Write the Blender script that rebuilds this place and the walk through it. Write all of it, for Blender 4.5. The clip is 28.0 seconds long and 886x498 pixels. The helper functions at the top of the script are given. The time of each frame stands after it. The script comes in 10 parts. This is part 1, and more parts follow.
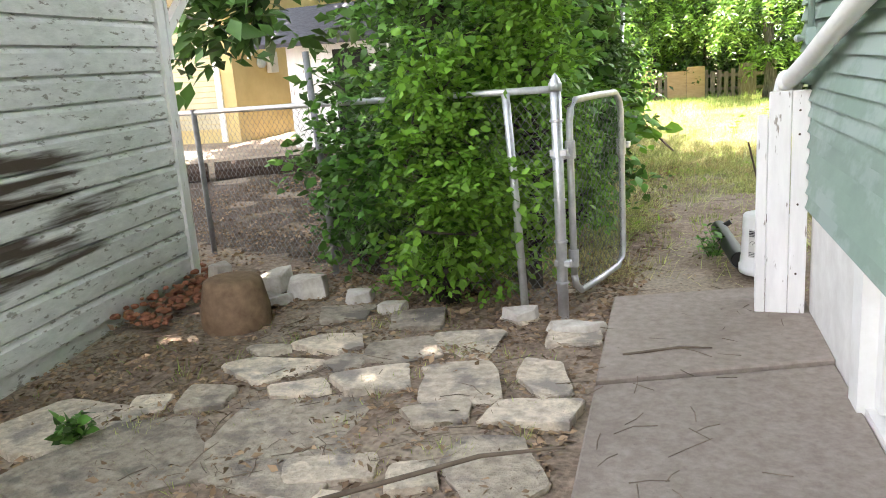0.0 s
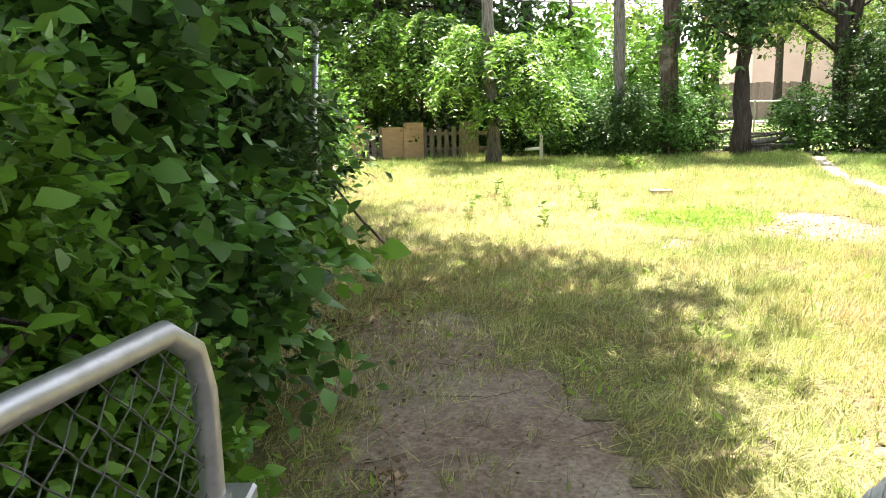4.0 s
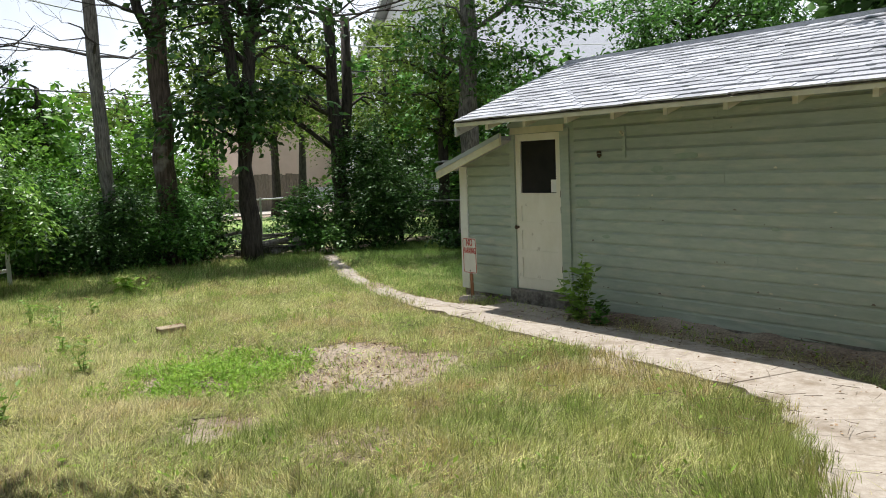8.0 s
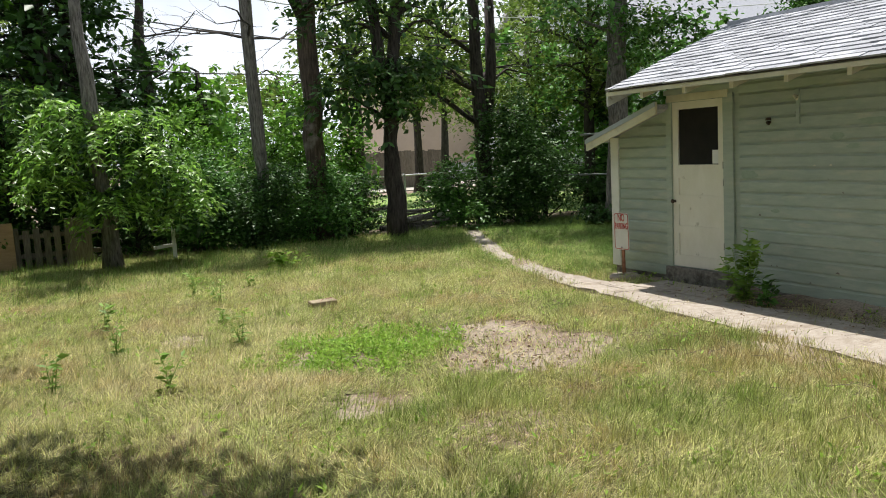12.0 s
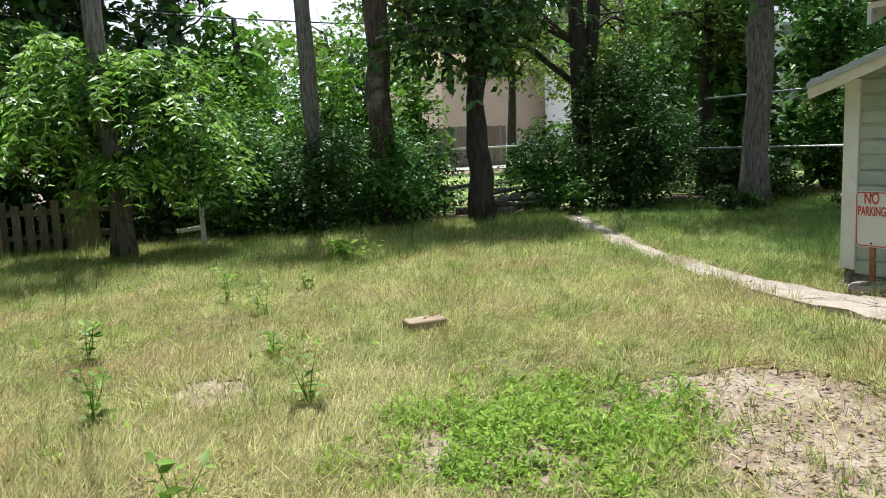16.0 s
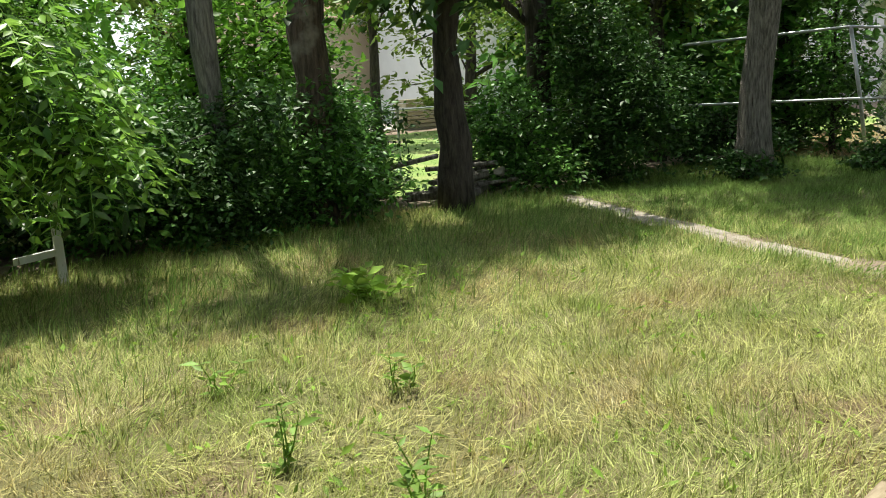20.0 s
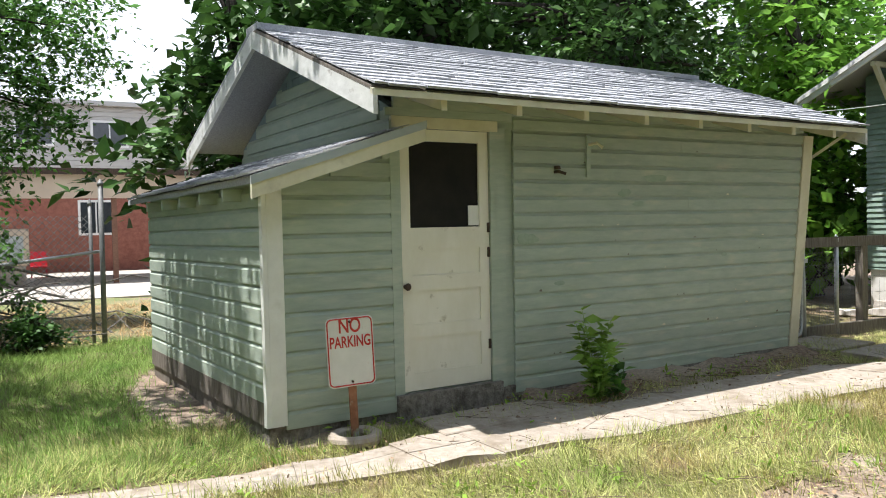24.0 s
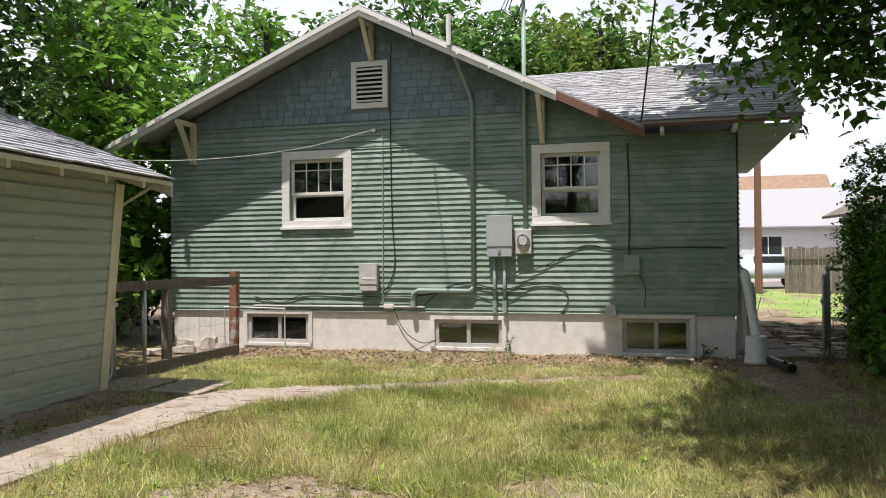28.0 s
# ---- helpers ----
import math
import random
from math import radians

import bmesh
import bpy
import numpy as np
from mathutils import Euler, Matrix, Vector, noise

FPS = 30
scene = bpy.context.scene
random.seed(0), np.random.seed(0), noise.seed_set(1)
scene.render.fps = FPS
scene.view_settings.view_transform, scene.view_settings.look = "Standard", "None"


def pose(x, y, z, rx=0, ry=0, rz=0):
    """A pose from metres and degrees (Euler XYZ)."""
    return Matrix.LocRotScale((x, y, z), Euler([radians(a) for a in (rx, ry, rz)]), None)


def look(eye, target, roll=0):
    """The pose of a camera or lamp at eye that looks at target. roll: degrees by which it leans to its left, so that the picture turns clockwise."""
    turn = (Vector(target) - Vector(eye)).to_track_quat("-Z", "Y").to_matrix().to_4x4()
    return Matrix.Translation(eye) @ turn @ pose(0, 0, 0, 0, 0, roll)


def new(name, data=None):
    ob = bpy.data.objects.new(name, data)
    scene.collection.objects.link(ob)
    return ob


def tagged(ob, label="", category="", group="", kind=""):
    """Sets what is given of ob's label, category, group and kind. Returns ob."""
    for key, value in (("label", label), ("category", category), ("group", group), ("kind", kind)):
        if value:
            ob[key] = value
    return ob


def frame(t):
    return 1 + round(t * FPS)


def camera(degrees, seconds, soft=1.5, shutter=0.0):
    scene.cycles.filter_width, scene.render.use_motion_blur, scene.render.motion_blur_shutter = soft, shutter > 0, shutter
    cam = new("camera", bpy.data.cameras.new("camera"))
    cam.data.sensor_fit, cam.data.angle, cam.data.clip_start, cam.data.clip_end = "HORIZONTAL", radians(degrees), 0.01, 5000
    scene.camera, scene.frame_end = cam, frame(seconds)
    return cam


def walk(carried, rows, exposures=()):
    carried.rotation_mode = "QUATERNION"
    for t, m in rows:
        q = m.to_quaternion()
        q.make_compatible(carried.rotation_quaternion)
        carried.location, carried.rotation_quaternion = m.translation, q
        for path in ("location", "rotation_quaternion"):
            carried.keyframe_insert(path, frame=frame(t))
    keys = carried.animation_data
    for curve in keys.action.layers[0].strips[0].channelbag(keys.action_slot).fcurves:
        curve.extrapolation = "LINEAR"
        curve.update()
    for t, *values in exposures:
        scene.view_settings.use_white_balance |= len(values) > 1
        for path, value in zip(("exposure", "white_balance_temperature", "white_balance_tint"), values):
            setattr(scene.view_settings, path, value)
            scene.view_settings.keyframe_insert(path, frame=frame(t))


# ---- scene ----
cam = camera(58.2, 28.0, 1.0)
PATH = [
    (0, (-0.413, -4.695, 1.463), (-1.121, -2.881, 1.006), -4.2),
    (0.5, (-0.444, -4.462, 1.446), (-0.91, -2.569, 1.001), -3.5),
    (1, (-0.451, -4.102, 1.44), (-0.807, -2.185, 0.997), -3.5),
    (1.5, (-0.542, -3.656, 1.437), (-0.745, -1.719, 0.98), -3.0),
    (2, (-0.616, -3.11, 1.408), (-0.71, -1.168, 0.942), -2.3),
    (2.5, (-0.74, -2.497, 1.409), (-0.816, -0.547, 0.971), -2.0),
    (3, (-0.808, -1.948, 1.432), (-0.857, 0.005, 1.005), -1.7),
    (3.5, (-0.804, -1.356, 1.456), (-0.85, 0.607, 1.073), -0.7),
    (5.5, (-0.412, 1.309, 1.84), (-0.333, 3.266, 1.432), -4.3),
    (6, (-0.311, 1.63, 1.849), (-0.145, 3.586, 1.469), -3.7),
    (7, (-0.294, 1.647, 1.887), (0.331, 3.53, 1.637), -2.8),
    (7.5, (-0.275, 1.614, 1.832), (0.613, 3.393, 1.62), -2.0),
    (8, (-0.183, 1.552, 1.846), (0.924, 3.204, 1.637), -2.0),
    (8.5, (-0.275, 1.543, 1.857), (0.996, 3.074, 1.649), -1.5),
    (9, (-0.24, 1.499, 1.846), (1.121, 2.948, 1.631), -1.5),
    (9.5, (-0.259, 1.485, 1.835), (1.189, 2.849, 1.63), -1.4),
    (10, (-0.269, 1.481, 1.82), (1.185, 2.838, 1.613), -1.5),
    (10.5, (-0.241, 1.472, 1.817), (1.197, 2.845, 1.603), -1.2),
    (11, (-0.21, 1.513, 1.815), (1.178, 2.935, 1.593), -1.4),
    (11.5, (-0.164, 1.634, 1.821), (0.949, 3.281, 1.603), -2.4),
    (12, (-0.154, 1.828, 1.823), (0.644, 3.644, 1.568), -3.0),
    (12.5, (-0.289, 2.154, 1.83), (0.399, 4.011, 1.553), -3.3),
    (14.5, (-0.036, 3.787, 1.6), (0.69, 5.627, 1.302), -2.7),
    (15, (0.122, 4.296, 1.515), (0.855, 6.137, 1.242), -2.1),
    (15.5, (0.197, 4.825, 1.473), (0.924, 6.668, 1.197), -2.0),
    (16, (0.224, 5.372, 1.485), (0.949, 7.214, 1.197), -2.3),
    (16.5, (0.033, 5.891, 1.494), (0.781, 7.719, 1.185), -3.5),
    (17, (-0.093, 6.381, 1.504), (0.823, 8.125, 1.16), -3.0),
    (17.5, (-0.083, 6.991, 1.53), (0.922, 8.683, 1.171), -2.6),
    (18, (-0.176, 7.59, 1.539), (0.834, 9.278, 1.175), -2.7),
    (18.5, (-0.182, 8.179, 1.535), (0.84, 9.857, 1.163), -2.6),
    (19, (-0.251, 8.761, 1.522), (0.783, 10.43, 1.141), -2.9),
    (19.5, (-0.253, 9.33, 1.504), (0.831, 10.963, 1.107), -2.8),
    (20, (-0.309, 10.019, 1.503), (0.889, 11.569, 1.101), -3.0),
    (20.5, (-0.169, 10.463, 1.487), (1.226, 11.835, 1.075), -3.2),
    (21, (0.057, 10.793, 1.47), (1.63, 11.97, 1.095), -3.2),
    (21.5, (0.18, 11.163, 1.476), (1.953, 12.024, 1.138), -2.6),
    (22, (0.403, 11.436, 1.482), (2.343, 11.861, 1.24), -2.0),
    (22.2, (0.469, 11.544, 1.499), (2.441, 11.805, 1.297), -1.9),
    (22.5, (0.519, 11.715, 1.474), (2.51, 11.731, 1.292), -1.3),
    (24.5, (1.052, 12.368, 1.438), (2.685, 11.213, 1.406), -1.5),
    (25, (1.032, 12.408, 1.493), (2.49, 11.039, 1.459), -1.0),
    (25.5, (1.065, 12.39, 1.478), (2.265, 10.79, 1.463), -0.5),
    (26, (1.033, 12.375, 1.476), (1.965, 10.606, 1.484), 0.0),
    (26.5, (1.017, 12.357, 1.488), (1.759, 10.5, 1.502), 0.1),
    (27, (1.009, 12.345, 1.483), (1.631, 10.445, 1.514), 0.1),
    (27.5, (1.003, 12.359, 1.476), (1.571, 10.441, 1.504), -0.1),
    (28, (0.968, 12.365, 1.498), (1.496, 10.436, 1.519), -0.5),
]
EXPOSURES = [(0, 3.25, 6800, 17), (1, 3.12, 6600, 16), (3, 2.7, 6800, 19), (4.5, 1.9, 6450, 15), (6, 1.15, 5900, 15), (7, 0.82, 5850, 14), (8, 0.43, 6150, 11), (9, 0.38, 6300, 11), (10, 0.5, 6400, 11), (12, 0.42, 6300, 11), (15, 0.6, 6000, 10), (17, 0.6, 6050, 9), (20, 0.62, 6550, 3), (22, 0.7, 6250, 2), (25, 0.87, 6050, 15), (26, 0.58, 5950, 15), (27, 0.15, 6300, 14), (28, 0.3, 6500, 16)]
walk(cam, [(t, look(eye, target, roll)) for t, eye, target, roll in PATH], EXPOSURES)

# ---- world and sun ----
SUN_DIR = Vector((0.07, 0.33, 1.0)).normalized()
world = bpy.data.worlds.new("sky")
scene.world = world
world.use_nodes = True
wn, wl = world.node_tree.nodes, world.node_tree.links
sky = wn.new("ShaderNodeTexSky")
sky.sky_type = "NISHITA"
sky.sun_disc = False
sky.sun_elevation = math.asin(SUN_DIR.z)
sky.sun_rotation = math.atan2(SUN_DIR.x, SUN_DIR.y)
sky.dust_density = 3.0
cloud = wn.new("ShaderNodeTexNoise")
cloud.inputs["Scale"].default_value = 2.2
cloud.inputs["Detail"].default_value = 6
cramp = wn.new("ShaderNodeValToRGB")
cramp.color_ramp.elements[0].position = 0.20
cramp.color_ramp.elements[1].position = 0.46
wmix = wn.new("ShaderNodeMix")
wmix.data_type = "RGBA"
haze = wn.new("ShaderNodeMix")
haze.data_type = "RGBA"
haze.inputs[6].default_value = (14.6, 15.2, 16.0, 1)
haze.inputs[7].default_value = (6.1, 6.9, 8.3, 1)
sky_at = wn.new("ShaderNodeTexCoord")
sky_z = wn.new("ShaderNodeSeparateXYZ")
sky_up = wn.new("ShaderNodeMapRange")
sky_up.inputs["From Min"].default_value = 0.05
sky_up.inputs["From Max"].default_value = 0.75
wl.new(sky_at.outputs["Generated"], sky_z.inputs[0])
wl.new(sky_z.outputs["Z"], sky_up.inputs["Value"])
wl.new(sky_up.outputs["Result"], haze.inputs[0])
wl.new(haze.outputs[2], wmix.inputs[7])
wl.new(cloud.outputs["Fac"], cramp.inputs["Fac"])
wl.new(cramp.outputs["Color"], wmix.inputs[0])
wl.new(sky.outputs["Color"], wmix.inputs[6])
wl.new(wmix.outputs[2], wn["Background"].inputs["Color"])
wn["Background"].inputs["Strength"].default_value = 0.066
sun = new("sun", bpy.data.lights.new("sun", "SUN"))
sun.data.energy = 5.0
sun.data.angle = radians(0.55)
sun.data.color = (1.0, 0.95, 0.87)
sun.matrix_world = look(SUN_DIR * 60, (0, 0, 0))


# ---- materials ----
def mat(name, c1, c2, scale=8.0, rough=0.85, bump=0.25, c3=None, s3=0.9, t3=(0.52, 0.66), metal=0.0, stretch=(1, 1, 1), flakes=False, spread=0.0, island=0.0, spec=0.35, trans=0.0, bdist=0.01):
    m = bpy.data.materials.new(name)
    m.use_nodes = True
    n, l = m.node_tree.nodes, m.node_tree.links
    p = n["Principled BSDF"]
    geo = n.new("ShaderNodeNewGeometry")
    mp = n.new("ShaderNodeMapping")
    mp.inputs["Scale"].default_value = stretch
    l.new(geo.outputs["Position"], mp.inputs["Vector"])
    tex = n.new("ShaderNodeTexNoise")
    tex.inputs["Scale"].default_value = scale
    tex.inputs["Detail"].default_value = 6
    tex.inputs["Roughness"].default_value = 0.65
    l.new(mp.outputs["Vector"], tex.inputs["Vector"])
    ramp = n.new("ShaderNodeValToRGB")
    ramp.color_ramp.elements[0].position = 0.32
    ramp.color_ramp.elements[1].position = 0.68
    ramp.color_ramp.elements[0].color = (*c1, 1)
    ramp.color_ramp.elements[1].color = (*c2, 1)
    l.new(tex.outputs["Fac"], ramp.inputs["Fac"])
    col = ramp.outputs["Color"]
    if c3:
        big = n.new("ShaderNodeTexNoise")
        big.inputs["Scale"].default_value = s3
        big.inputs["Detail"].default_value = 5
        big.inputs["Roughness"].default_value = 0.6
        l.new(mp.outputs["Vector"] if flakes else geo.outputs["Position"], big.inputs["Vector"])
        r3 = n.new("ShaderNodeValToRGB")
        r3.color_ramp.elements[0].position, r3.color_ramp.elements[1].position = t3
        l.new(big.outputs["Fac"], r3.inputs["Fac"])
        mx = n.new("ShaderNodeMix")
        mx.data_type = "RGBA"
        mx.inputs[7].default_value = (*c3, 1)
        l.new(r3.outputs["Color"], mx.inputs[0])
        l.new(col, mx.inputs[6])
        col = mx.outputs[2]
    if spread or island:
        hsv = n.new("ShaderNodeHueSaturation")
        if island:
            src = geo.outputs["Random Per Island"]
        else:
            src = n.new("ShaderNodeObjectInfo").outputs["Random"]
        w = spread or island
        mr = n.new("ShaderNodeMapRange")
        mr.inputs["To Min"].default_value = 1 - w
        mr.inputs["To Max"].default_value = 1 + w
        l.new(src, mr.inputs["Value"])
        l.new(mr.outputs["Result"], hsv.inputs["Value"])
        l.new(col, hsv.inputs["Color"])
        col = hsv.outputs["Color"]
    l.new(col, p.inputs["Base Color"])
    p.inputs["Roughness"].default_value = rough
    p.inputs["Metallic"].default_value = metal
    p.inputs["Specular IOR Level"].default_value = spec
    if bump:
        b = n.new("ShaderNodeBump")
        b.inputs["Strength"].default_value = bump
        b.inputs["Distance"].default_value = bdist
        l.new(tex.outputs["Fac"], b.inputs["Height"])
        l.new(b.outputs["Normal"], p.inputs["Normal"])
    if trans:
        tr = n.new("ShaderNodeBsdfTranslucent")
        l.new(col, tr.inputs["Color"])
        ms = n.new("ShaderNodeMixShader")
        ms.inputs[0].default_value = trans
        l.new(p.outputs["BSDF"], ms.inputs[1])
        l.new(tr.outputs["BSDF"], ms.inputs[2])
        l.new(ms.outputs["Shader"], n["Material Output"].inputs["Surface"])
    return m


M_GREEN = mat("house_green_paint", (0.205, 0.285, 0.232), (0.255, 0.34, 0.28), 3.0, 0.6, 0.2, (0.31, 0.385, 0.345), 1.7, (0.49, 0.57), stretch=(1, 1, 1.8), flakes=True, spread=0.06)
M_SHINGLE_WALL = mat("blue_grey_wall_shingle_paint", (0.165, 0.225, 0.245), (0.22, 0.285, 0.305), 5.0, 0.65, 0.2, spread=0.16)
M_SAGE = mat("sage_shed_paint", (0.345, 0.405, 0.34), (0.44, 0.495, 0.415), 4.0, 0.62, 0.3, (0.50, 0.52, 0.42), 2.2, (0.56, 0.72), stretch=(1, 1, 5), flakes=True, spread=0.06)
M_CREAM = mat("cream_trim_paint", (0.62, 0.58, 0.42), (0.74, 0.70, 0.54), 4.0, 0.6, 0.2, (0.50, 0.46, 0.34), 3.0, (0.6, 0.75))
M_WHITE = mat("white_trim_paint", (0.72, 0.72, 0.68), (0.82, 0.82, 0.79), 5.0, 0.55, 0.12, (0.58, 0.56, 0.50), 2.5, (0.62, 0.8))
M_PEEL = mat("peeling_white_paint", (0.70, 0.69, 0.67), (0.84, 0.83, 0.81), 10.0, 0.7, 0.4, (0.33, 0.30, 0.265), 26.0, (0.63, 0.66), stretch=(1, 1, 0.2), flakes=True)
M_RAKE = mat("greyed_white_rake_paint", (0.56, 0.56, 0.53), (0.72, 0.72, 0.69), 6.0, 0.65, 0.3, (0.40, 0.38, 0.34), 7.0, (0.6, 0.68), stretch=(1, 1, 2))
M_FOUND = mat("whitewashed_foundation", (0.66, 0.64, 0.60), (0.80, 0.79, 0.75), 6.0, 0.85, 0.4, (0.52, 0.47, 0.40), 2.0, (0.6, 0.75))
M_ROOF = mat("grey_asphalt_shingle", (0.29, 0.295, 0.315), (0.47, 0.475, 0.50), 60.0, 0.95, 0.5, spread=0.22, bdist=0.004)
M_ROOF_J = mat("grey_asphalt_roof_sheet", (0.29, 0.295, 0.315), (0.47, 0.475, 0.50), 60.0, 0.95, 0.5, island=0.22, bdist=0.004)
M_BROWNWOOD = mat("weathered_brown_wood", (0.14, 0.075, 0.05), (0.24, 0.13, 0.09), 12.0, 0.8, 0.4, stretch=(1, 1, 6))
M_GREYWOOD = mat("weathered_grey_wood", (0.12, 0.10, 0.082), (0.25, 0.22, 0.185), 9.0, 0.9, 0.5, stretch=(5, 5, 0.6), spread=0.2)
M_RUST = mat("rusty_red_paint_post", (0.20, 0.085, 0.045), (0.34, 0.165, 0.095), 14.0, 0.85, 0.4, (0.42, 0.43, 0.37), 5.0, (0.52, 0.6))
M_TAN = mat("tan_plywood", (0.36, 0.235, 0.14), (0.47, 0.32, 0.20), 5.0, 0.8, 0.2, stretch=(1, 1, 4), spread=0.1)
M_CONC = mat("worn_concrete", (0.29, 0.245, 0.195), (0.42, 0.37, 0.31), 14.0, 0.92, 0.9, (0.22, 0.175, 0.125), 3.0, (0.52, 0.7), spread=0.06)
M_CRUMBLE = mat("crumbling_concrete", (0.15, 0.135, 0.115), (0.36, 0.33, 0.29), 16.0, 0.95, 1.0, (0.11, 0.095, 0.08), 5.0, (0.52, 0.64), bdist=0.05)
M_SILL = mat("dark_footing", (0.10, 0.088, 0.075), (0.22, 0.195, 0.165), 9.0, 0.95, 0.6, (0.20, 0.17, 0.14), 3.0, (0.55, 0.7))
M_WALK = mat("stained_brown_concrete", (0.245, 0.20, 0.168), (0.355, 0.30, 0.255), 22.0, 0.92, 0.6, (0.19, 0.15, 0.122), 1.2, (0.5, 0.7), spread=0.06)
M_STONE = mat("buff_flagstone", (0.36, 0.298, 0.228), (0.67, 0.575, 0.455), 19.0, 0.9, 1.0, (0.27, 0.235, 0.20), 4.5, (0.50, 0.62), spread=0.4, bdist=0.03)
M_RUBBLE = mat("pale_broken_concrete", (0.36, 0.315, 0.26), (0.60, 0.56, 0.50), 12.0, 0.95, 1.0, spread=0.15)
M_BALL = mat("brown_earthenware", (0.17, 0.105, 0.065), (0.27, 0.175, 0.11), 18.0, 0.9, 0.6)
M_GALV = mat("galvanised_steel", (0.42, 0.43, 0.44), (0.60, 0.61, 0.62), 14.0, 0.42, 0.1, (0.36, 0.345, 0.32), 6.0, (0.58, 0.72), metal=0.65, spec=0.5)
# darker copy of the galvanised steel, tree shade put into the colour
M_GALVSHADE = mat("shade_darkened_galvanised_steel", (0.19, 0.195, 0.20), (0.30, 0.305, 0.31), 14.0, 0.6, 0.1, metal=0.4)
M_WIRE = mat("dull_galvanised_wire", (0.16, 0.163, 0.16), (0.27, 0.272, 0.265), 20.0, 0.6, 0.0, metal=0.45)
M_IRON = mat("dark_rusted_iron", (0.05, 0.038, 0.032), (0.11, 0.075, 0.055), 20.0, 0.75, 0.3, metal=0.4)
M_GREENDOOR = mat("faded_teal_green_door_paint", (0.16, 0.25, 0.20), (0.24, 0.34, 0.275), 4.0, 0.6, 0.2, (0.30, 0.36, 0.30), 3.5, (0.56, 0.7), stretch=(1, 1, 0.5))
M_BLACKPL = mat("black_plastic_pipe", (0.015, 0.015, 0.016), (0.04, 0.04, 0.04), 8.0, 0.38, 0.05)
M_WHITEPL = mat("white_plastic", (0.70, 0.70, 0.68), (0.79, 0.79, 0.77), 6.0, 0.4, 0.05, (0.60, 0.58, 0.53), 5.0, (0.6, 0.8))
M_GREYBOX = mat("grey_enamelled_metal", (0.36, 0.40, 0.41), (0.43, 0.47, 0.48), 5.0, 0.45, 0.05, spec=0.5)
M_BEIGEBOX = mat("beige_plastic_box", (0.48, 0.47, 0.43), (0.56, 0.55, 0.51), 5.0, 0.5, 0.05)
M_PIPEGREEN = mat("green_painted_pipe", (0.25, 0.34, 0.30), (0.32, 0.41, 0.365), 6.0, 0.5, 0.1)
M_CABLE = mat("dark_cable", (0.02, 0.022, 0.022), (0.05, 0.05, 0.05), 10.0, 0.6, 0.0)
M_PALECABLE = mat("pale_cable", (0.5, 0.52, 0.48), (0.6, 0.62, 0.58), 10.0, 0.6, 0.0)
# near-black standing in for unlit insides; also used for joints and print
M_DARK = mat("near_black_shade_and_print", (0.010, 0.010, 0.010), (0.022, 0.02, 0.018), 3.0, 0.9, 0.0)
M_SASH = mat("dull_grey_sash", (0.40, 0.40, 0.375), (0.54, 0.53, 0.50), 7.0, 0.6, 0.1)
M_PATCHSAGE = mat("fresher_green_touch_up", (0.27, 0.345, 0.265), (0.35, 0.42, 0.33), 14.0, 0.6, 0.15)
M_PATCHGREEN = mat("darker_green_paint_patch", (0.14, 0.235, 0.17), (0.19, 0.29, 0.215), 4.0, 0.6, 0.15)
M_CURTAIN = mat("grey_window_screen", (0.09, 0.095, 0.095), (0.15, 0.155, 0.155), 5.0, 0.6, 0.0)
M_SHEET = mat("hazy_plastic_sheet", (0.30, 0.31, 0.31), (0.46, 0.47, 0.47), 4.0, 0.4, 0.3, stretch=(1, 1, 2.5))
M_BARK = mat("furrowed_grey_brown_bark", (0.06, 0.052, 0.045), (0.33, 0.30, 0.262), 34.0, 0.95, 1.0, stretch=(1, 1, 0.14), bdist=0.04)
M_BARKBROWN = mat("torn_brown_bark", (0.032, 0.023, 0.018), (0.17, 0.125, 0.095), 26.0, 0.95, 1.0, (0.27, 0.235, 0.20), 1.6, (0.60, 0.70), stretch=(1, 1, 0.14), bdist=0.04)
M_BARKDARK = mat("dark_bark", (0.018, 0.014, 0.012), (0.09, 0.075, 0.062), 22.0, 0.95, 1.0, stretch=(1, 1, 0.2), bdist=0.03)
M_BARKORANGE = mat("orange_brown_bark", (0.17, 0.075, 0.04), (0.36, 0.18, 0.10), 12.0, 0.95, 1.0, stretch=(1, 1, 0.14), bdist=0.03)
M_LEAF = mat("mid_green_leaf", (0.066, 0.174, 0.031), (0.135, 0.282, 0.054), 1.5, 0.42, 0.0, island=0.7, trans=0.3, spec=0.32)
M_FROND = mat("silvery_bright_frond_leaf", (0.15, 0.315, 0.04), (0.29, 0.475, 0.08), 1.5, 0.36, 0.0, island=0.6, trans=0.45, spec=0.55)
M_LEAFBRIGHT = mat("bright_green_leaf", (0.108, 0.25, 0.027), (0.195, 0.375, 0.050), 1.5, 0.46, 0.0, island=0.5, trans=0.4, spec=0.3)
# deep leaf tone, also chosen to put shade into background foliage
M_LEAFDARK = mat("deep_green_leaf", (0.036, 0.092, 0.021), (0.080, 0.162, 0.033), 1.5, 0.46, 0.0, island=0.6, trans=0.2, spec=0.3)
M_LEAFOLIVE = mat("olive_green_leaf", (0.11, 0.175, 0.03), (0.19, 0.27, 0.055), 1.2, 0.6, 0.0, island=0.5, trans=0.5, spec=0.25)
M_LITTER = mat("brown_leaf_litter", (0.15, 0.094, 0.056), (0.38, 0.265, 0.165), 3.0, 0.9, 0.0, island=0.5)
M_TWIG = mat("grey_brown_twig", (0.12, 0.09, 0.065), (0.22, 0.17, 0.125), 9.0, 0.9, 0.2, island=0.3)


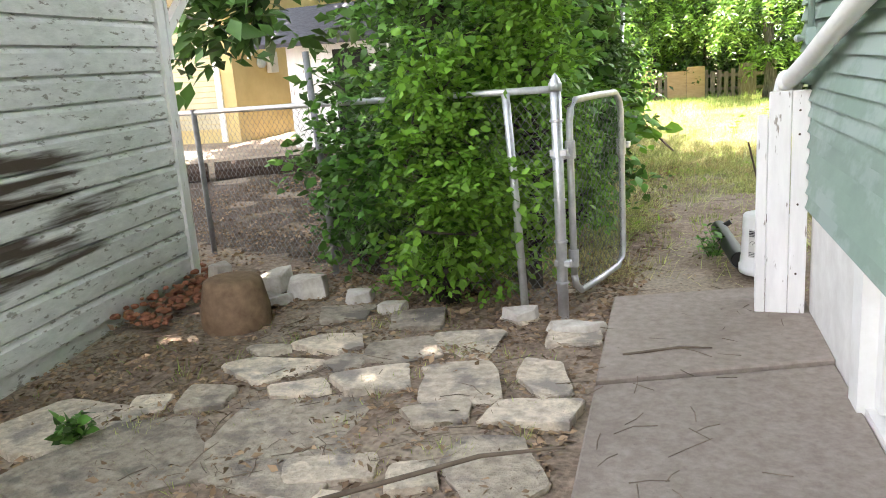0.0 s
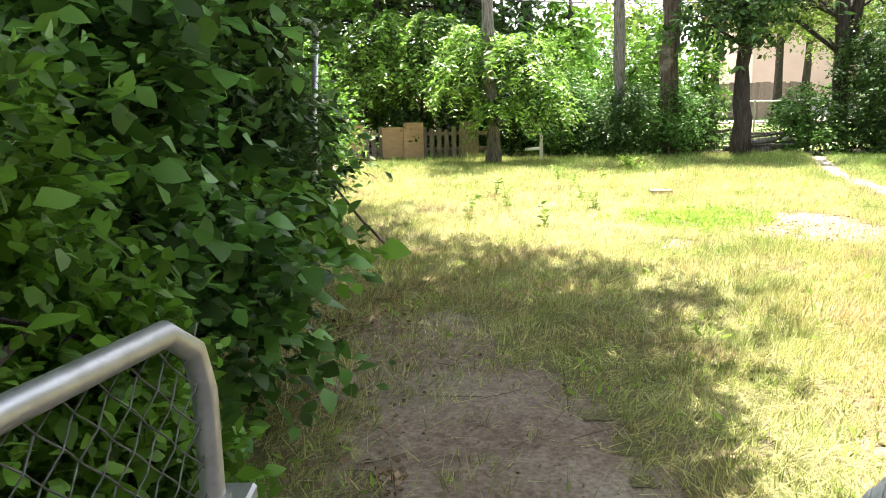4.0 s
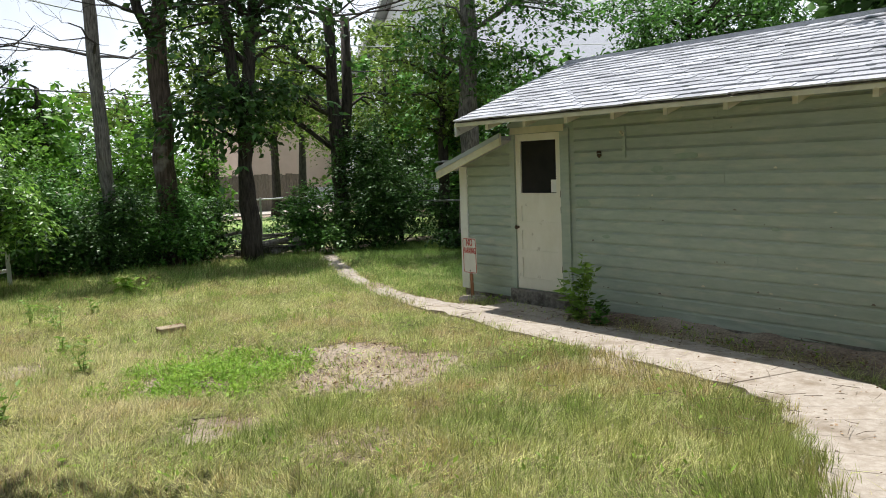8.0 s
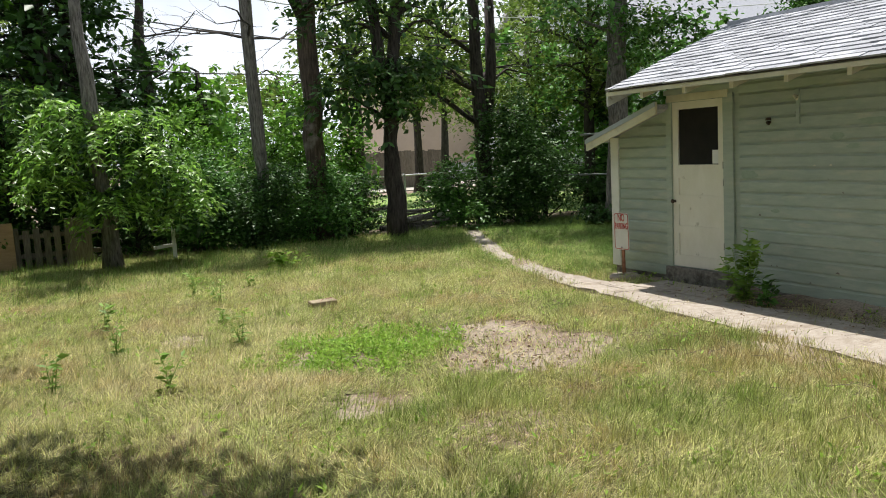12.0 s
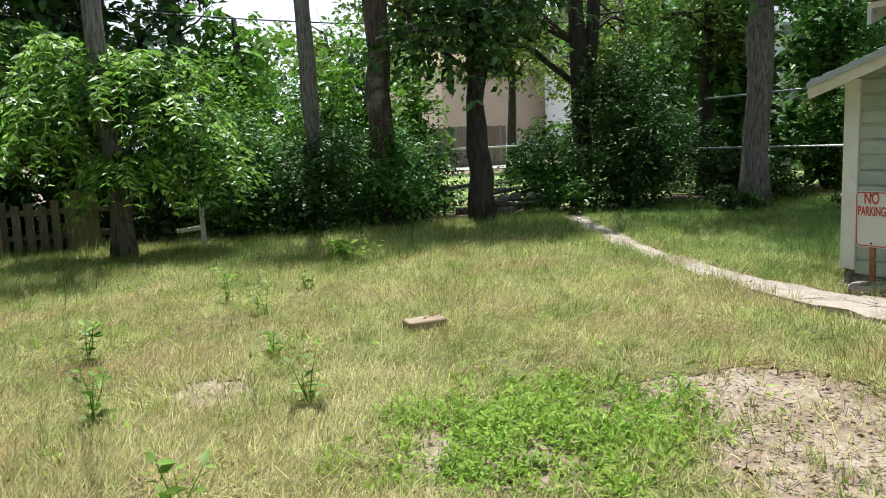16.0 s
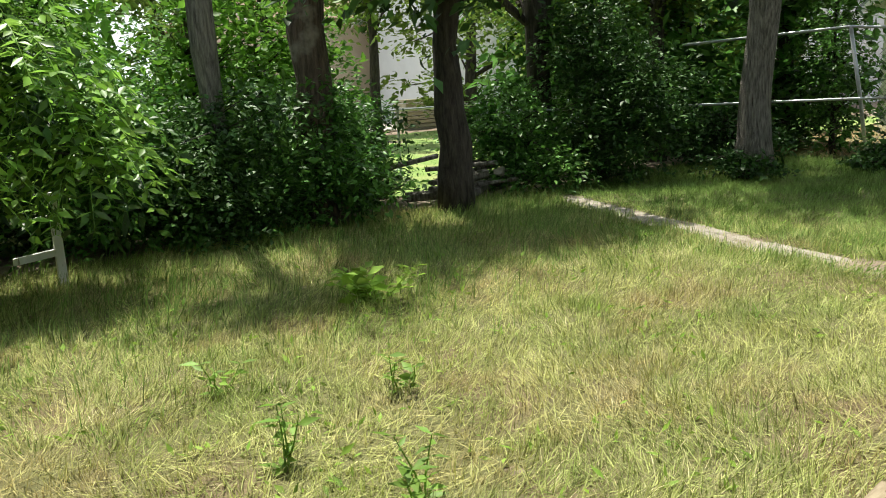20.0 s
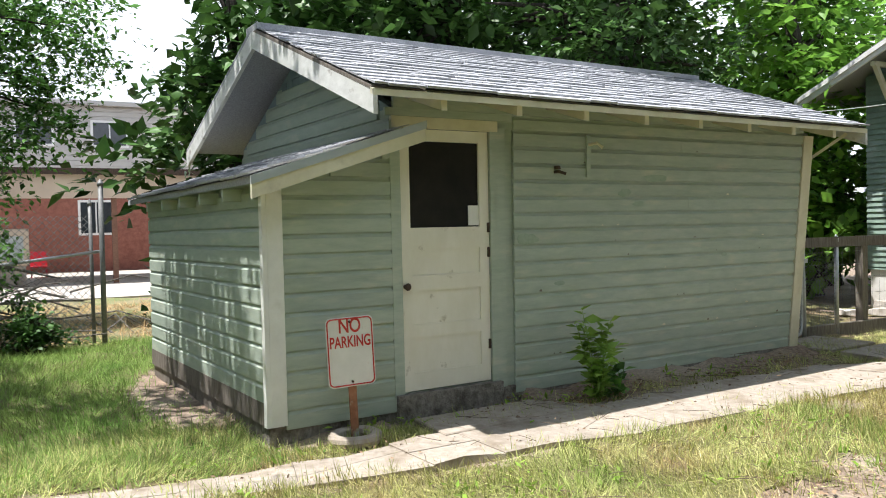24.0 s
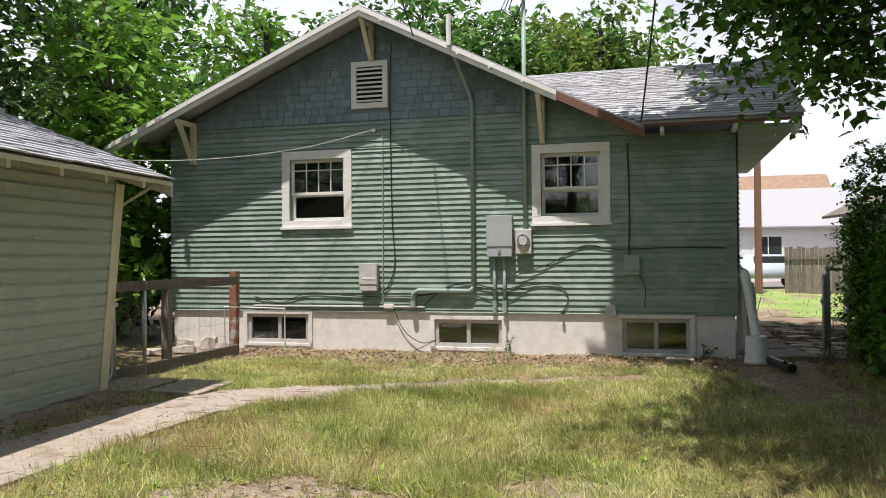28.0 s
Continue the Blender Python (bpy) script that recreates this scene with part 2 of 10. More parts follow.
def glass_material():
    m = bpy.data.materials.new("window_glass")
    m.use_nodes = True
    n, l = m.node_tree.nodes, m.node_tree.links
    g = n.new("ShaderNodeBsdfGlossy")
    g.inputs["Roughness"].default_value = 0.03
    t = n.new("ShaderNodeBsdfTransparent")
    t.inputs["Color"].default_value = (0.75, 0.78, 0.78, 1)
    f = n.new("ShaderNodeFresnel")
    f.inputs["IOR"].default_value = 1.5
    ad = n.new("ShaderNodeMath")
    ad.operation = "MULTIPLY_ADD"
    ad.inputs[1].default_value = 1.2
    ad.inputs[2].default_value = 0.06
    l.new(f.outputs["Fac"], ad.inputs[0])
    mx = n.new("ShaderNodeMixShader")
    l.new(ad.outputs["Value"], mx.inputs[0])
    l.new(t.outputs["BSDF"], mx.inputs[1])
    l.new(g.outputs["BSDF"], mx.inputs[2])
    l.new(mx.outputs["Shader"], n["Material Output"].inputs["Surface"])
    return m


M_GLASS = glass_material()


# ---- mesh helpers ----
rng = np.random.default_rng(7)


def link(name, bm, material, parent=None, label="", smooth=False):
    me = bpy.data.meshes.new(name)
    bm.to_mesh(me)
    bm.free()
    me.materials.append(material)
    if smooth:
        me.polygons.foreach_set("use_smooth", [True] * len(me.polygons))
    ob = new(name, me)
    ob.parent = parent
    if label:
        ob["label"] = label
    return ob


def part(name, bm, material, parent, label="", smooth=False):
    """One mesh object under a thing or a part; coordinates are the world's (or the parent's, where the parent is moved)."""
    return link(name, bm, material, parent, label, smooth)


def thing(name, label, category, group="", kind="", at=(0, 0, 0)):
    ob = new(name)
    ob.empty_display_size = 0.1
    ob.location = at
    return tagged(ob, label, category, group, kind)


def solid(name, bm, material, label, category, group="", kind="", smooth=False):
    return tagged(link(name, bm, material, None, "", smooth), label, category, group, kind)


def box(x0, y0, z0, x1, y1, z1, bm=None, bevel=0.0):
    bm = bm or bmesh.new()
    vs = [bm.verts.new((x, y, z)) for z in (z0, z1) for y in (y0, y1) for x in (x0, x1)]
    fs = [bm.faces.new([vs[i] for i in f]) for f in ((0, 2, 3, 1), (4, 5, 7, 6), (0, 1, 5, 4), (2, 6, 7, 3), (0, 4, 6, 2), (1, 3, 7, 5))]
    if bevel:
        bmesh.ops.bevel(bm, geom=list({e for f in fs for e in f.edges}), offset=bevel, segments=1, affect="EDGES")
    return bm


def prism(poly, z0, z1, bm=None):
    """A polygon in x and y, drawn up from z0 to z1."""
    bm = bm or bmesh.new()
    lo = [bm.verts.new((x, y, z0)) for x, y in poly]
    hi = [bm.verts.new((x, y, z1)) for x, y in poly]
    n = len(poly)
    bm.faces.new(lo[::-1])
    bm.faces.new(hi)
    for i in range(n):
        bm.faces.new((lo[i], lo[(i + 1) % n], hi[(i + 1) % n], hi[i]))
    return bm


def hexa(c, bm=None):
    """A solid with eight given corners: bottom four, then top four, each going round."""
    bm = bm or bmesh.new()
    v = [bm.verts.new(p) for p in c]
    for f in ((3, 2, 1, 0), (4, 5, 6, 7), (0, 1, 5, 4), (1, 2, 6, 5), (2, 3, 7, 6), (3, 0, 4, 7)):
        bm.faces.new([v[i] for i in f])
    return bm


def tube(points, radii, sides=8, bm=None, cap=True):
    bm = bm or bmesh.new()
    pts = [Vector(p) for p in points]
    if not hasattr(radii, "__len__"):
        radii = [radii] * len(pts)
    rings = []
    ref = Vector((0.3, 0.9, 0.2))
    for i, p in enumerate(pts):
        d = (pts[min(i + 1, len(pts) - 1)] - pts[max(i - 1, 0)]).normalized()
        a = d.cross(ref)
        if a.length < 0.1:
            a = d.cross(Vector((1, 0, 0)))
        a.normalize()
        b = d.cross(a)
        rings.append([bm.verts.new(p + (a * math.cos(k) + b * math.sin(k)) * radii[i]) for k in [2 * math.pi * j / sides for j in range(sides)]])
    for r0, r1 in zip(rings, rings[1:]):
        for j in range(sides):
            bm.faces.new((r0[j], r0[(j + 1) % sides], r1[(j + 1) % sides], r1[j]))
    if cap:
        bm.faces.new(rings[0][::-1])
        bm.faces.new(rings[-1])
    return bm


def raw(name, verts, faces, material, parent=None):
    """A large mesh from arrays: verts (n, 3), faces (m, 3) or (m, 4)."""
    me = bpy.data.meshes.new(name)
    k = faces.shape[1]
    me.vertices.add(len(verts))
    me.vertices.foreach_set("co", np.ascontiguousarray(verts, np.float32).ravel())
    me.loops.add(faces.size)
    me.loops.foreach_set("vertex_index", np.ascontiguousarray(faces, np.int32).ravel())
    me.polygons.add(len(faces))
    me.polygons.foreach_set("loop_start", np.arange(0, faces.size, k, dtype=np.int32))
    me.update(calc_edges=True)
    me.materials.append(material)
    ob = new(name, me)
    ob.parent = parent
    return ob


def bars(p0, p1, r, sides=3):
    """Many straight thin rods at once: arrays of ends; gives verts and quad faces."""
    d = p1 - p0
    d /= np.linalg.norm(d, axis=1, keepdims=True) + 1e-9
    ref = np.where(np.abs(d[:, 2:3]) > 0.9, np.array([[1.0, 0, 0]]), np.array([[0, 0, 1.0]]))
    a = np.cross(d, ref)
    a /= np.linalg.norm(a, axis=1, keepdims=True) + 1e-9
    b = np.cross(d, a)
    n = len(p0)
    v = np.empty((n, 2 * sides, 3))
    for j in range(sides):
        k = 2 * math.pi * j / sides
        o = (a * math.cos(k) + b * math.sin(k)) * r
        v[:, j], v[:, sides + j] = p0 + o, p1 + o
    f = np.array([[j, (j + 1) % sides, sides + (j + 1) % sides, sides + j] for j in range(sides)])
    faces = (f[None] + (np.arange(n) * 2 * sides)[:, None, None]).reshape(-1, 4)
    return v.reshape(-1, 3), faces


def leaves(points, size, droop=0.3, wide=0.5, jitter=0.35, g=rng, out=None, plain=False):
    """Folded pointed leaves at points: verts and triangles; large or far ones are cut from fewer triangles."""
    n = len(points)
    d = g.normal(size=(n, 3))
    d[:, 2] = d[:, 2] * 0.5 - droop
    if out is not None:
        d += out
    d /= np.linalg.norm(d, axis=1, keepdims=True)
    up = g.normal(size=(n, 3)) * 0.55 + np.array([0, 0, 1.0])
    s = np.cross(d, up)
    s /= np.linalg.norm(s, axis=1, keepdims=True) + 1e-9
    u = np.cross(s, d)
    L = (size * (1 + jitter * g.normal(size=n)).clip(0.4, 1.8))[:, None]
    w = L * wide * 0.5
    base = points
    if plain or (size >= 0.075 and wide < 0.7):
        v = np.stack([base, base + d * L * 0.42 + s * w * 1.1 + u * w * 0.35, base + d * L, base + d * L * 0.42 - s * w * 1.1 + u * w * 0.35], 1)
        f = np.array([[0, 1, 2], [0, 2, 3]])
    else:
        v = np.stack([base, base + d * L * 0.34 + s * w + u * w * 0.35, base + d * L * 0.68 + s * w * 0.72 + u * w * 0.2, base + d * L, base + d * L * 0.68 - s * w * 0.72 + u * w * 0.2, base + d * L * 0.34 - s * w + u * w * 0.35], 1)
        f = np.array([[0, 1, 5], [1, 2, 5], [2, 4, 5], [2, 3, 4]])
    k = v.shape[1]
    faces = (f[None] + (np.arange(n) * k)[:, None, None]).reshape(-1, 3)
    return v.reshape(-1, 3), faces


def cloud(balls, count, clump=0.28, per=26, g=rng, shell=0.5):
    """Points along loose outward sprays inside ellipsoids (x, y, z, rx, ry, rz), more of them near the outside; gives the points, the sprays' middles and each point's outward direction."""
    vol = np.array([b[3] * b[4] + b[4] * b[5] + b[3] * b[5] for b in balls])
    nc = max(1, count // per)
    which = g.choice(len(balls), nc, p=vol / vol.sum())
    B = np.array(balls)[which]
    d = g.normal(size=(nc, 3))
    d /= np.linalg.norm(d, axis=1, keepdims=True)
    r = (shell + (1 - shell) * g.random(nc))[:, None] * (0.8 + 0.4 * g.random(nc))[:, None]
    c = B[:, :3] + d * r * B[:, 3:6]
    a = d * np.array([1, 1, 0.5]) + g.normal(size=(nc, 3)) * np.array([0.55, 0.55, 0.4])
    a /= np.linalg.norm(a, axis=1, keepdims=True) + 1e-9
    t = g.uniform(-0.6, 0.6, (nc, per))
    reach = (clump * 3.0 * g.uniform(0.6, 1.4, nc))[:, None]
    pts = c[:, None] + a[:, None] * (t * reach)[..., None] + g.normal(size=(nc, per, 3)) * (clump * 0.42 * (1.1 - 0.6 * np.abs(t)))[..., None] * np.array([1, 1, 0.7])
    pts[..., 2] -= 0.55 * reach * (t + 0.6) ** 2 * 0.5
    return pts.reshape(-1, 3), c, np.repeat(a, per, 0)


def grown(name, label, base, path, radii, balls, count, size, bark, leaf, seed, category="tree", limbs=26, clump=0.28, wide=0.5, droop=0.3, per=26, limb_r=0.05, group="", floor=0.05):
    """A tree or shrub: a bent tapering trunk, limbs that reach into the crown, twigs and single leaves."""
    g = np.random.default_rng(seed)
    top = thing(name, label, category, group, at=base)
    o = np.array(base)
    bm = bmesh.new()
    P = [Vector(p) for p in path]
    fine = []
    for i in range(len(P) - 1):
        for k in range(4):
            q = P[i].lerp(P[i + 1], k / 4)
            fine.append((q + Vector(g.normal(size=3) * radii[0] * 0.10), radii[i] + (radii[i + 1] - radii[i]) * k / 4))
    fine.append((P[-1], radii[-1]))
    fine[0] = (Vector(path[0]) - Vector((0, 0, 0.08)), radii[0] * 1.35)
    tube([p for p, r in fine], [r * (1 + 0.06 * g.normal()) for p, r in fine], 11, bm)
    pts, c, away = cloud(balls, count, clump, per, g)
    ok = pts[:, 2] > floor - base[2]
    pts, away = pts[ok], away[ok]
    trunk = np.array([p for p, r in fine])
    tr = np.array([r for p, r in fine])
    for i in g.choice(len(c), min(limbs, len(c)), replace=False):
        t = c[i]
        dist = np.linalg.norm(trunk - t, axis=1) + np.where(trunk[:, 2] > t[2] - 0.1, 2.0, 0)
        k = int(np.argmin(dist))
        a = Vector(trunk[k])
        b = Vector(t)
        m = a.lerp(b, 0.5) + Vector((g.normal() * 0.1, g.normal() * 0.1, 0.18 * (b - a).length))
        r = min(limb_r, tr[k] * 0.6)
        tube([a, a.lerp(m, 0.6), m, m.lerp(b, 0.6), b], [r, r * 0.8, r * 0.6, r * 0.4, r * 0.15], 5, bm)
    part("trunk", bm, bark, top, smooth=True)
    v, f = leaves(pts, size, droop, wide, g=g, out=away * 0.8)
    raw("crown", v, f, leaf, top)
    return top


def mesh_net(a, b, z0, z1, cell=0.065, r=0.0017, wave=0.0):
    """Chain link between two upright lines: crossing slanted wires, verts and faces."""
    a, b = np.array(a, float), np.array(b, float)
    L = np.linalg.norm(b - a)
    H = z1 - z0
    segs0, segs1 = [], []
    n = int((L + H) / cell)
    for s in (1, -1):
        for i in range(n):
            u0 = i * cell - (H if s > 0 else 0)
            ua, ub = u0, u0 + H * s
            za, zb = z0, z1
            lo, hi = min(ua, ub), max(ua, ub)
            if hi <= 0 or lo >= L:
                continue

            def at(u, s=s, u0=u0):
                return z0 + (u - u0) * s
            c0, c1 = max(lo, 0), min(hi, L)
            steps = max(2, int((c1 - c0) / cell * 2))
            us = np.linspace(c0, c1, steps + 1)
            zs = z0 + (us - u0) * s
            off = 0.004 * np.where(np.arange(steps + 1) % 2, 1, -1) + wave * np.sin(us * 3 + zs * 2)
            d = (b - a) / L
            nrm = np.array([-d[1], d[0]])
            xy = a[None] + us[:, None] * d + off[:, None] * nrm
            p = np.column_stack([xy, zs])
            segs0.append(p[:-1])
            segs1.append(p[1:])
    return bars(np.concatenate(segs0), np.concatenate(segs1), r)


# ---- ground ----
def ground_height(x, y):
    return 0.02 * np.sin(x * 1.3 + 0.6) * np.sin(y * 1.1) + 0.012 * np.sin(x * 3.7 + y * 2.9) + 0.008 * np.sin(y * 7.1 - x * 5.3) - 0.03


def ground_material():
    m = mat("yard_soil", (0.145, 0.095, 0.064), (0.32, 0.232, 0.162), 14.0, 0.95, 0.9, (0.335, 0.268, 0.195), 0.8, (0.45, 0.62), bdist=0.02)
    n, l = m.node_tree.nodes, m.node_tree.links
    p = n["Principled BSDF"]
    fine = n.new("ShaderNodeTexVoronoi")
    fine.inputs["Scale"].default_value = 38
    geo = n.new("ShaderNodeNewGeometry")
    l.new(geo.outputs["Position"], fine.inputs["Vector"])
    mx = n.new("ShaderNodeMix")
    mx.data_type = "RGBA"
    mx.blend_type = "OVERLAY"
    mx.inputs[0].default_value = 0.35
    l.new(p.inputs["Base Color"].links[0].from_socket, mx.inputs[6])
    l.new(fine.outputs["Distance"], mx.inputs[7])
    hs = n.new("ShaderNodeHueSaturation")
    hs.inputs["Saturation"].default_value = 0.9
    l.new(mx.outputs[2], hs.inputs["Color"])
    l.new(hs.outputs["Color"], p.inputs["Base Color"])
    return m


gx = np.concatenate([[-400, -150, -60, -30, -18], np.arange(-10, 20.01, 0.16), [26, 36, 60, 150, 400]])
gy = np.concatenate([[-400, -150, -70, -40, -22, -14], np.arange(-8, 26.01, 0.16), [32, 44, 70, 150, 400]])
GX, GY = np.meshgrid(gx, gy)
GZ = ground_height(GX, GY)
nx = len(gx)
idx = np.arange(len(gx) * len(gy)).reshape(len(gy), nx)
gf = np.stack([idx[:-1, :-1], idx[:-1, 1:], idx[1:, 1:], idx[1:, :-1]], -1).reshape(-1, 4)
ground = raw("ground", np.column_stack([GX.ravel(), GY.ravel(), GZ.ravel()]), gf, ground_material())
ground.data.polygons.foreach_set("use_smooth", [True] * len(ground.data.polygons))
tagged(ground, "bare brown soil with dry grass and leaf litter", "ground", kind="structure")

# ---- green house ----
HX0, HX1 = -0.09, 9.33


def side_x(y):
    """The outer face of the side wall, which is not quite square to the rear wall."""
    return -0.13 - 0.10 * y

SIDING_Z = 0.624
COURSE = 0.0895


def rake_z(x):
    """Underside of the main roof over the rear wall."""
    return 5.42 - (x - 5.53) * 0.435 if x > 5.53 else 5.42 - (5.53 - x) * 0.50


class Hole:
    def __init__(self, a0, z0, a1, z1):
        self.a0, self.z0, self.a1, self.z1 = a0, z0, a1, z1


def pieces(a0, a1, z0, z1, holes):
    """Rectangles that fill a wall around its openings."""
    zs = sorted({z0, z1, *[min(max(h.z0, z0), z1) for h in holes], *[min(max(h.z1, z0), z1) for h in holes]})
    out = []
    for lo, hi in zip(zs, zs[1:]):
        cut = sorted((h.a0, h.a1) for h in holes if h.z0 < hi - 1e-6 and h.z1 > lo + 1e-6)
        x = a0
        for c0, c1 in cut:
            if c0 > x:
                out.append((x, lo, c0, hi))
            x = max(x, c1)
        if x < a1:
            out.append((x, lo, a1, hi))
    return out


W1 = Hole(6.05, 2.14, 7.04, 3.17)
W2 = Hole(1.84, 2.12, 2.76, 3.10)
B1, B2, B3 = Hole(6.72, 0.07, 7.86, 0.56), Hole(3.40, 0.06, 4.50, 0.50), Hole(0.56, 0.03, 1.54, 0.55)
VENT = Hole(5.26, 3.97, 5.90, 4.75)

wall_rear = thing("wall_rear", "green clapboard rear wall of the house", "wall", kind="structure")
bm = bmesh.new()
for a0, z0, a1, z1 in pieces(HX0, HX1, SIDING_Z - 0.02, 3.3, [W1, W2]):
    box(a0, -0.2, z0, a1, 0, z1, bm)
part("wall_core", bm, M_GREEN, wall_rear)
bm = bmesh.new()
gable = [(HX0, 3.3), (HX1, 3.3), (HX1, rake_z(HX1)), (5.53, 5.42), (1.3, rake_z(1.3)), (HX0, 3.32)]
lo = [bm.verts.new((x, -0.2, z)) for x, z in gable]
hi = [bm.verts.new((x, 0, z)) for x, z in gable]
bm.faces.new(lo)
bm.faces.new(hi[::-1])
for i in range(6):
    j = (i + 1) % 6
    bm.faces.new((lo[i], hi[i], hi[j], lo[j]))
part("gable_core", bm, M_SHINGLE_WALL, wall_rear)
bm = bmesh.new()
for a0, z0, a1, z1 in pieces(HX0 + 0.02, HX1 - 0.02, -0.3, SIDING_Z - 0.02, [B1, B2, B3]):
    box(a0, -0.25, z0, a1, -0.015, z1, bm)
found = part("foundation", bm, M_FOUND, wall_rear, "whitewashed concrete foundation")

# other walls and the floor inside
wall_side = thing("wall_side", "green clapboard side wall of the house in shade", "wall", kind="structure")
SB = Hole(-2.75, 0.04, -1.45, 0.58)


def side_slab(y0, y1, z0, z1, d0, d1, bm=None):
    b = hexa([(side_x(y0) + d0, y0, z0), (side_x(y1) + d0, y1, z0), (side_x(y1) + d1, y1, z0), (side_x(y0) + d1, y0, z0), (side_x(y0) + d0, y0, z1), (side_x(y1) + d0, y1, z1), (side_x(y1) + d1, y1, z1), (side_x(y0) + d1, y0, z1)], bm)
    bmesh.ops.recalc_face_normals(b, faces=b.faces)
    return b


bm = side_slab(-9.0, -0.2, SIDING_Z - 0.02, 3.34, 0.0, 0.2)
part("wall_core", bm, M_GREEN, wall_side)
bm = bmesh.new()
for a0, z0, a1, z1 in pieces(-9.0, -0.25, -0.3, SIDING_Z - 0.02, [SB]):
    side_slab(a0, a1, z0, z1, 0.02, 0.25, bm)
part("foundation", bm, M_FOUND, wall_side, "whitewashed concrete foundation")
cw = thing("window_6", "basement window in a white painted frame", "basement window", kind="structure")
part("casing", side_slab(SB.a1 - 0.02, SB.a1 + 0.12, 0.0, SIDING_Z - 0.025, -0.012, 0.10), M_WHITE, cw)
part("casing", side_slab(SB.a0 - 0.12, SB.a0 + 0.02, 0.0, SIDING_Z - 0.025, -0.012, 0.10), M_WHITE, cw)
part("window_frame", side_slab(SB.a0 + 0.02, SB.a0 + 0.10, 0.05, 0.57, 0.05, 0.10), M_WHITE, cw)
part("window_frame", side_slab(SB.a1 - 0.10, SB.a1 - 0.02, 0.05, 0.57, 0.05, 0.10), M_WHITE, cw)
p_ = part("pane", side_slab(SB.a0 + 0.1, SB.a1 - 0.1, 0.05, 0.57, 0.08, 0.085), M_GLASS, cw)
p_.visible_shadow = False
# pale hazy sheet that puts the look of reflections behind the pane
part("blind", side_slab(SB.a0 + 0.02, SB.a1 - 0.02, 0.03, 0.59, 0.12, 0.13), M_SHEET, cw)
bm = box(HX1 - 0.2, -9, -0.3, HX1, -0.2, 3.6)
box(1.05, -9, -0.3, HX1 - 0.2, -8.8, 3.4, bm)
tagged(link("wall_front", bm, M_GREEN), "green painted far walls of the house", "wall", kind="structure")
# floor coloured near-black so the inside reads as unlit
tagged(link("floor", box(1.1, -8.8, 0.62, HX1 - 0.2, -0.25, 0.7), M_DARK), "floor inside the house, coloured near-black as if unlit", "floor", kind="structure")


def clapboards(parent, runs, face, butt=0.027):
    """Overlapping boards; runs of (start, end, z, height), face(a, depth, z) gives a point."""
    for a0, a1, z, h in runs:
        bm = hexa([face(a0, 0.001, z), face(a1, 0.001, z), face(a1, butt, z), face(a0, butt, z), face(a0, 0.001, z + h), face(a1, 0.001, z + h), face(a1, 0.003, z + h), face(a0, 0.003, z + h)])
        bmesh.ops.recalc_face_normals(bm, faces=bm.faces)
        part("clapboard", bm, M_GREEN, parent)


def trim_hole(h, w):
    return Hole(h.a0 - w, h.z0 - w, h.a1 + w, h.z1 + w)


runs = []
courses = [(0.612, 0.655)] + [(0.655 + i * COURSE, min(0.655 + (i + 1) * COURSE, 3.76)) for i in range(35)]
for z, z_top in courses:
    for a0, z0, a1, z1 in pieces(HX0 - 0.02, HX1 + 0.02, z, z_top, [trim_hole(W1, 0.14), trim_hole(W2, 0.14)]):
        if z1 - z0 > 0.02:
            if z0 > 3.32:
                a0 = max(a0, 1.28 + (z0 - 3.3) / 0.5)
                a1 = min(a1, 5.53 + (5.42 - z1) / 0.435)
            runs.append((a0, a1, z0, z1 - z0))
clapboards(wall_rear, runs, lambda a, d, z: (a, d, z))
runs, z = [], 0.603
while z < 3.4:
    runs.append((-9.0, -0.302 if z < 1.18 else -0.004, z, 0.0776))
    z += 0.0776
clapboards(wall_side, runs, lambda a, d, z: (side_x(a) - d, a, z), 0.027)

# wall shingles in the gable
bm_rest = bmesh.new()
count = 0
r = 0
z = 3.775
while z < 5.35:
    x = 1.6 + 0.1 * (r % 2)
    while x < HX1:
        w = 0.12 + 0.09 * random.random()
        mid = x + w / 2
        if z + 0.125 < rake_z(mid) - 0.03 and not (VENT.a0 - 0.11 < mid < VENT.a1 + 0.11 and VENT.z0 - 0.15 < z < VENT.z1 + 0.08):
            drop = 0.008 * random.random()
            c = [(x, 0.002, z - drop), (x + w - 0.006, 0.002, z - drop), (x + w - 0.006, 0.02, z - drop), (x, 0.02, z - drop), (x, 0.002, z + 0.125), (x + w - 0.006, 0.002, z + 0.125), (x + w - 0.006, 0.006, z + 0.125), (x, 0.006, z + 0.125)]
            if count < 300:
                b = hexa(c)
                bmesh.ops.recalc_face_normals(b, faces=b.faces)
                part("shingle", b, M_SHINGLE_WALL, wall_rear)
            else:
                hexa(c, bm_rest)
            count += 1
        x += w
    z += 0.125
    r += 1
bmesh.ops.recalc_face_normals(bm_rest, faces=bm_rest.faces)
tagged(part("shingles_upper", bm_rest, M_SHINGLE_WALL, wall_rear), kind="stuff")

# house roof
house_roof = thing("roof", "grey shingled gable roof of the house with white rake boards", "roof", kind="structure")


def slope(p0, p1, p2, p3, thick, bm=None):
    """A roof slab between four corners of its underside."""
    up = [(x, y, z + thick) for x, y, z in (p0, p1, p2, p3)]
    b = hexa([p0, p1, p2, p3, *up], bm)
    bmesh.ops.recalc_face_normals(b, faces=b.faces)
    return b


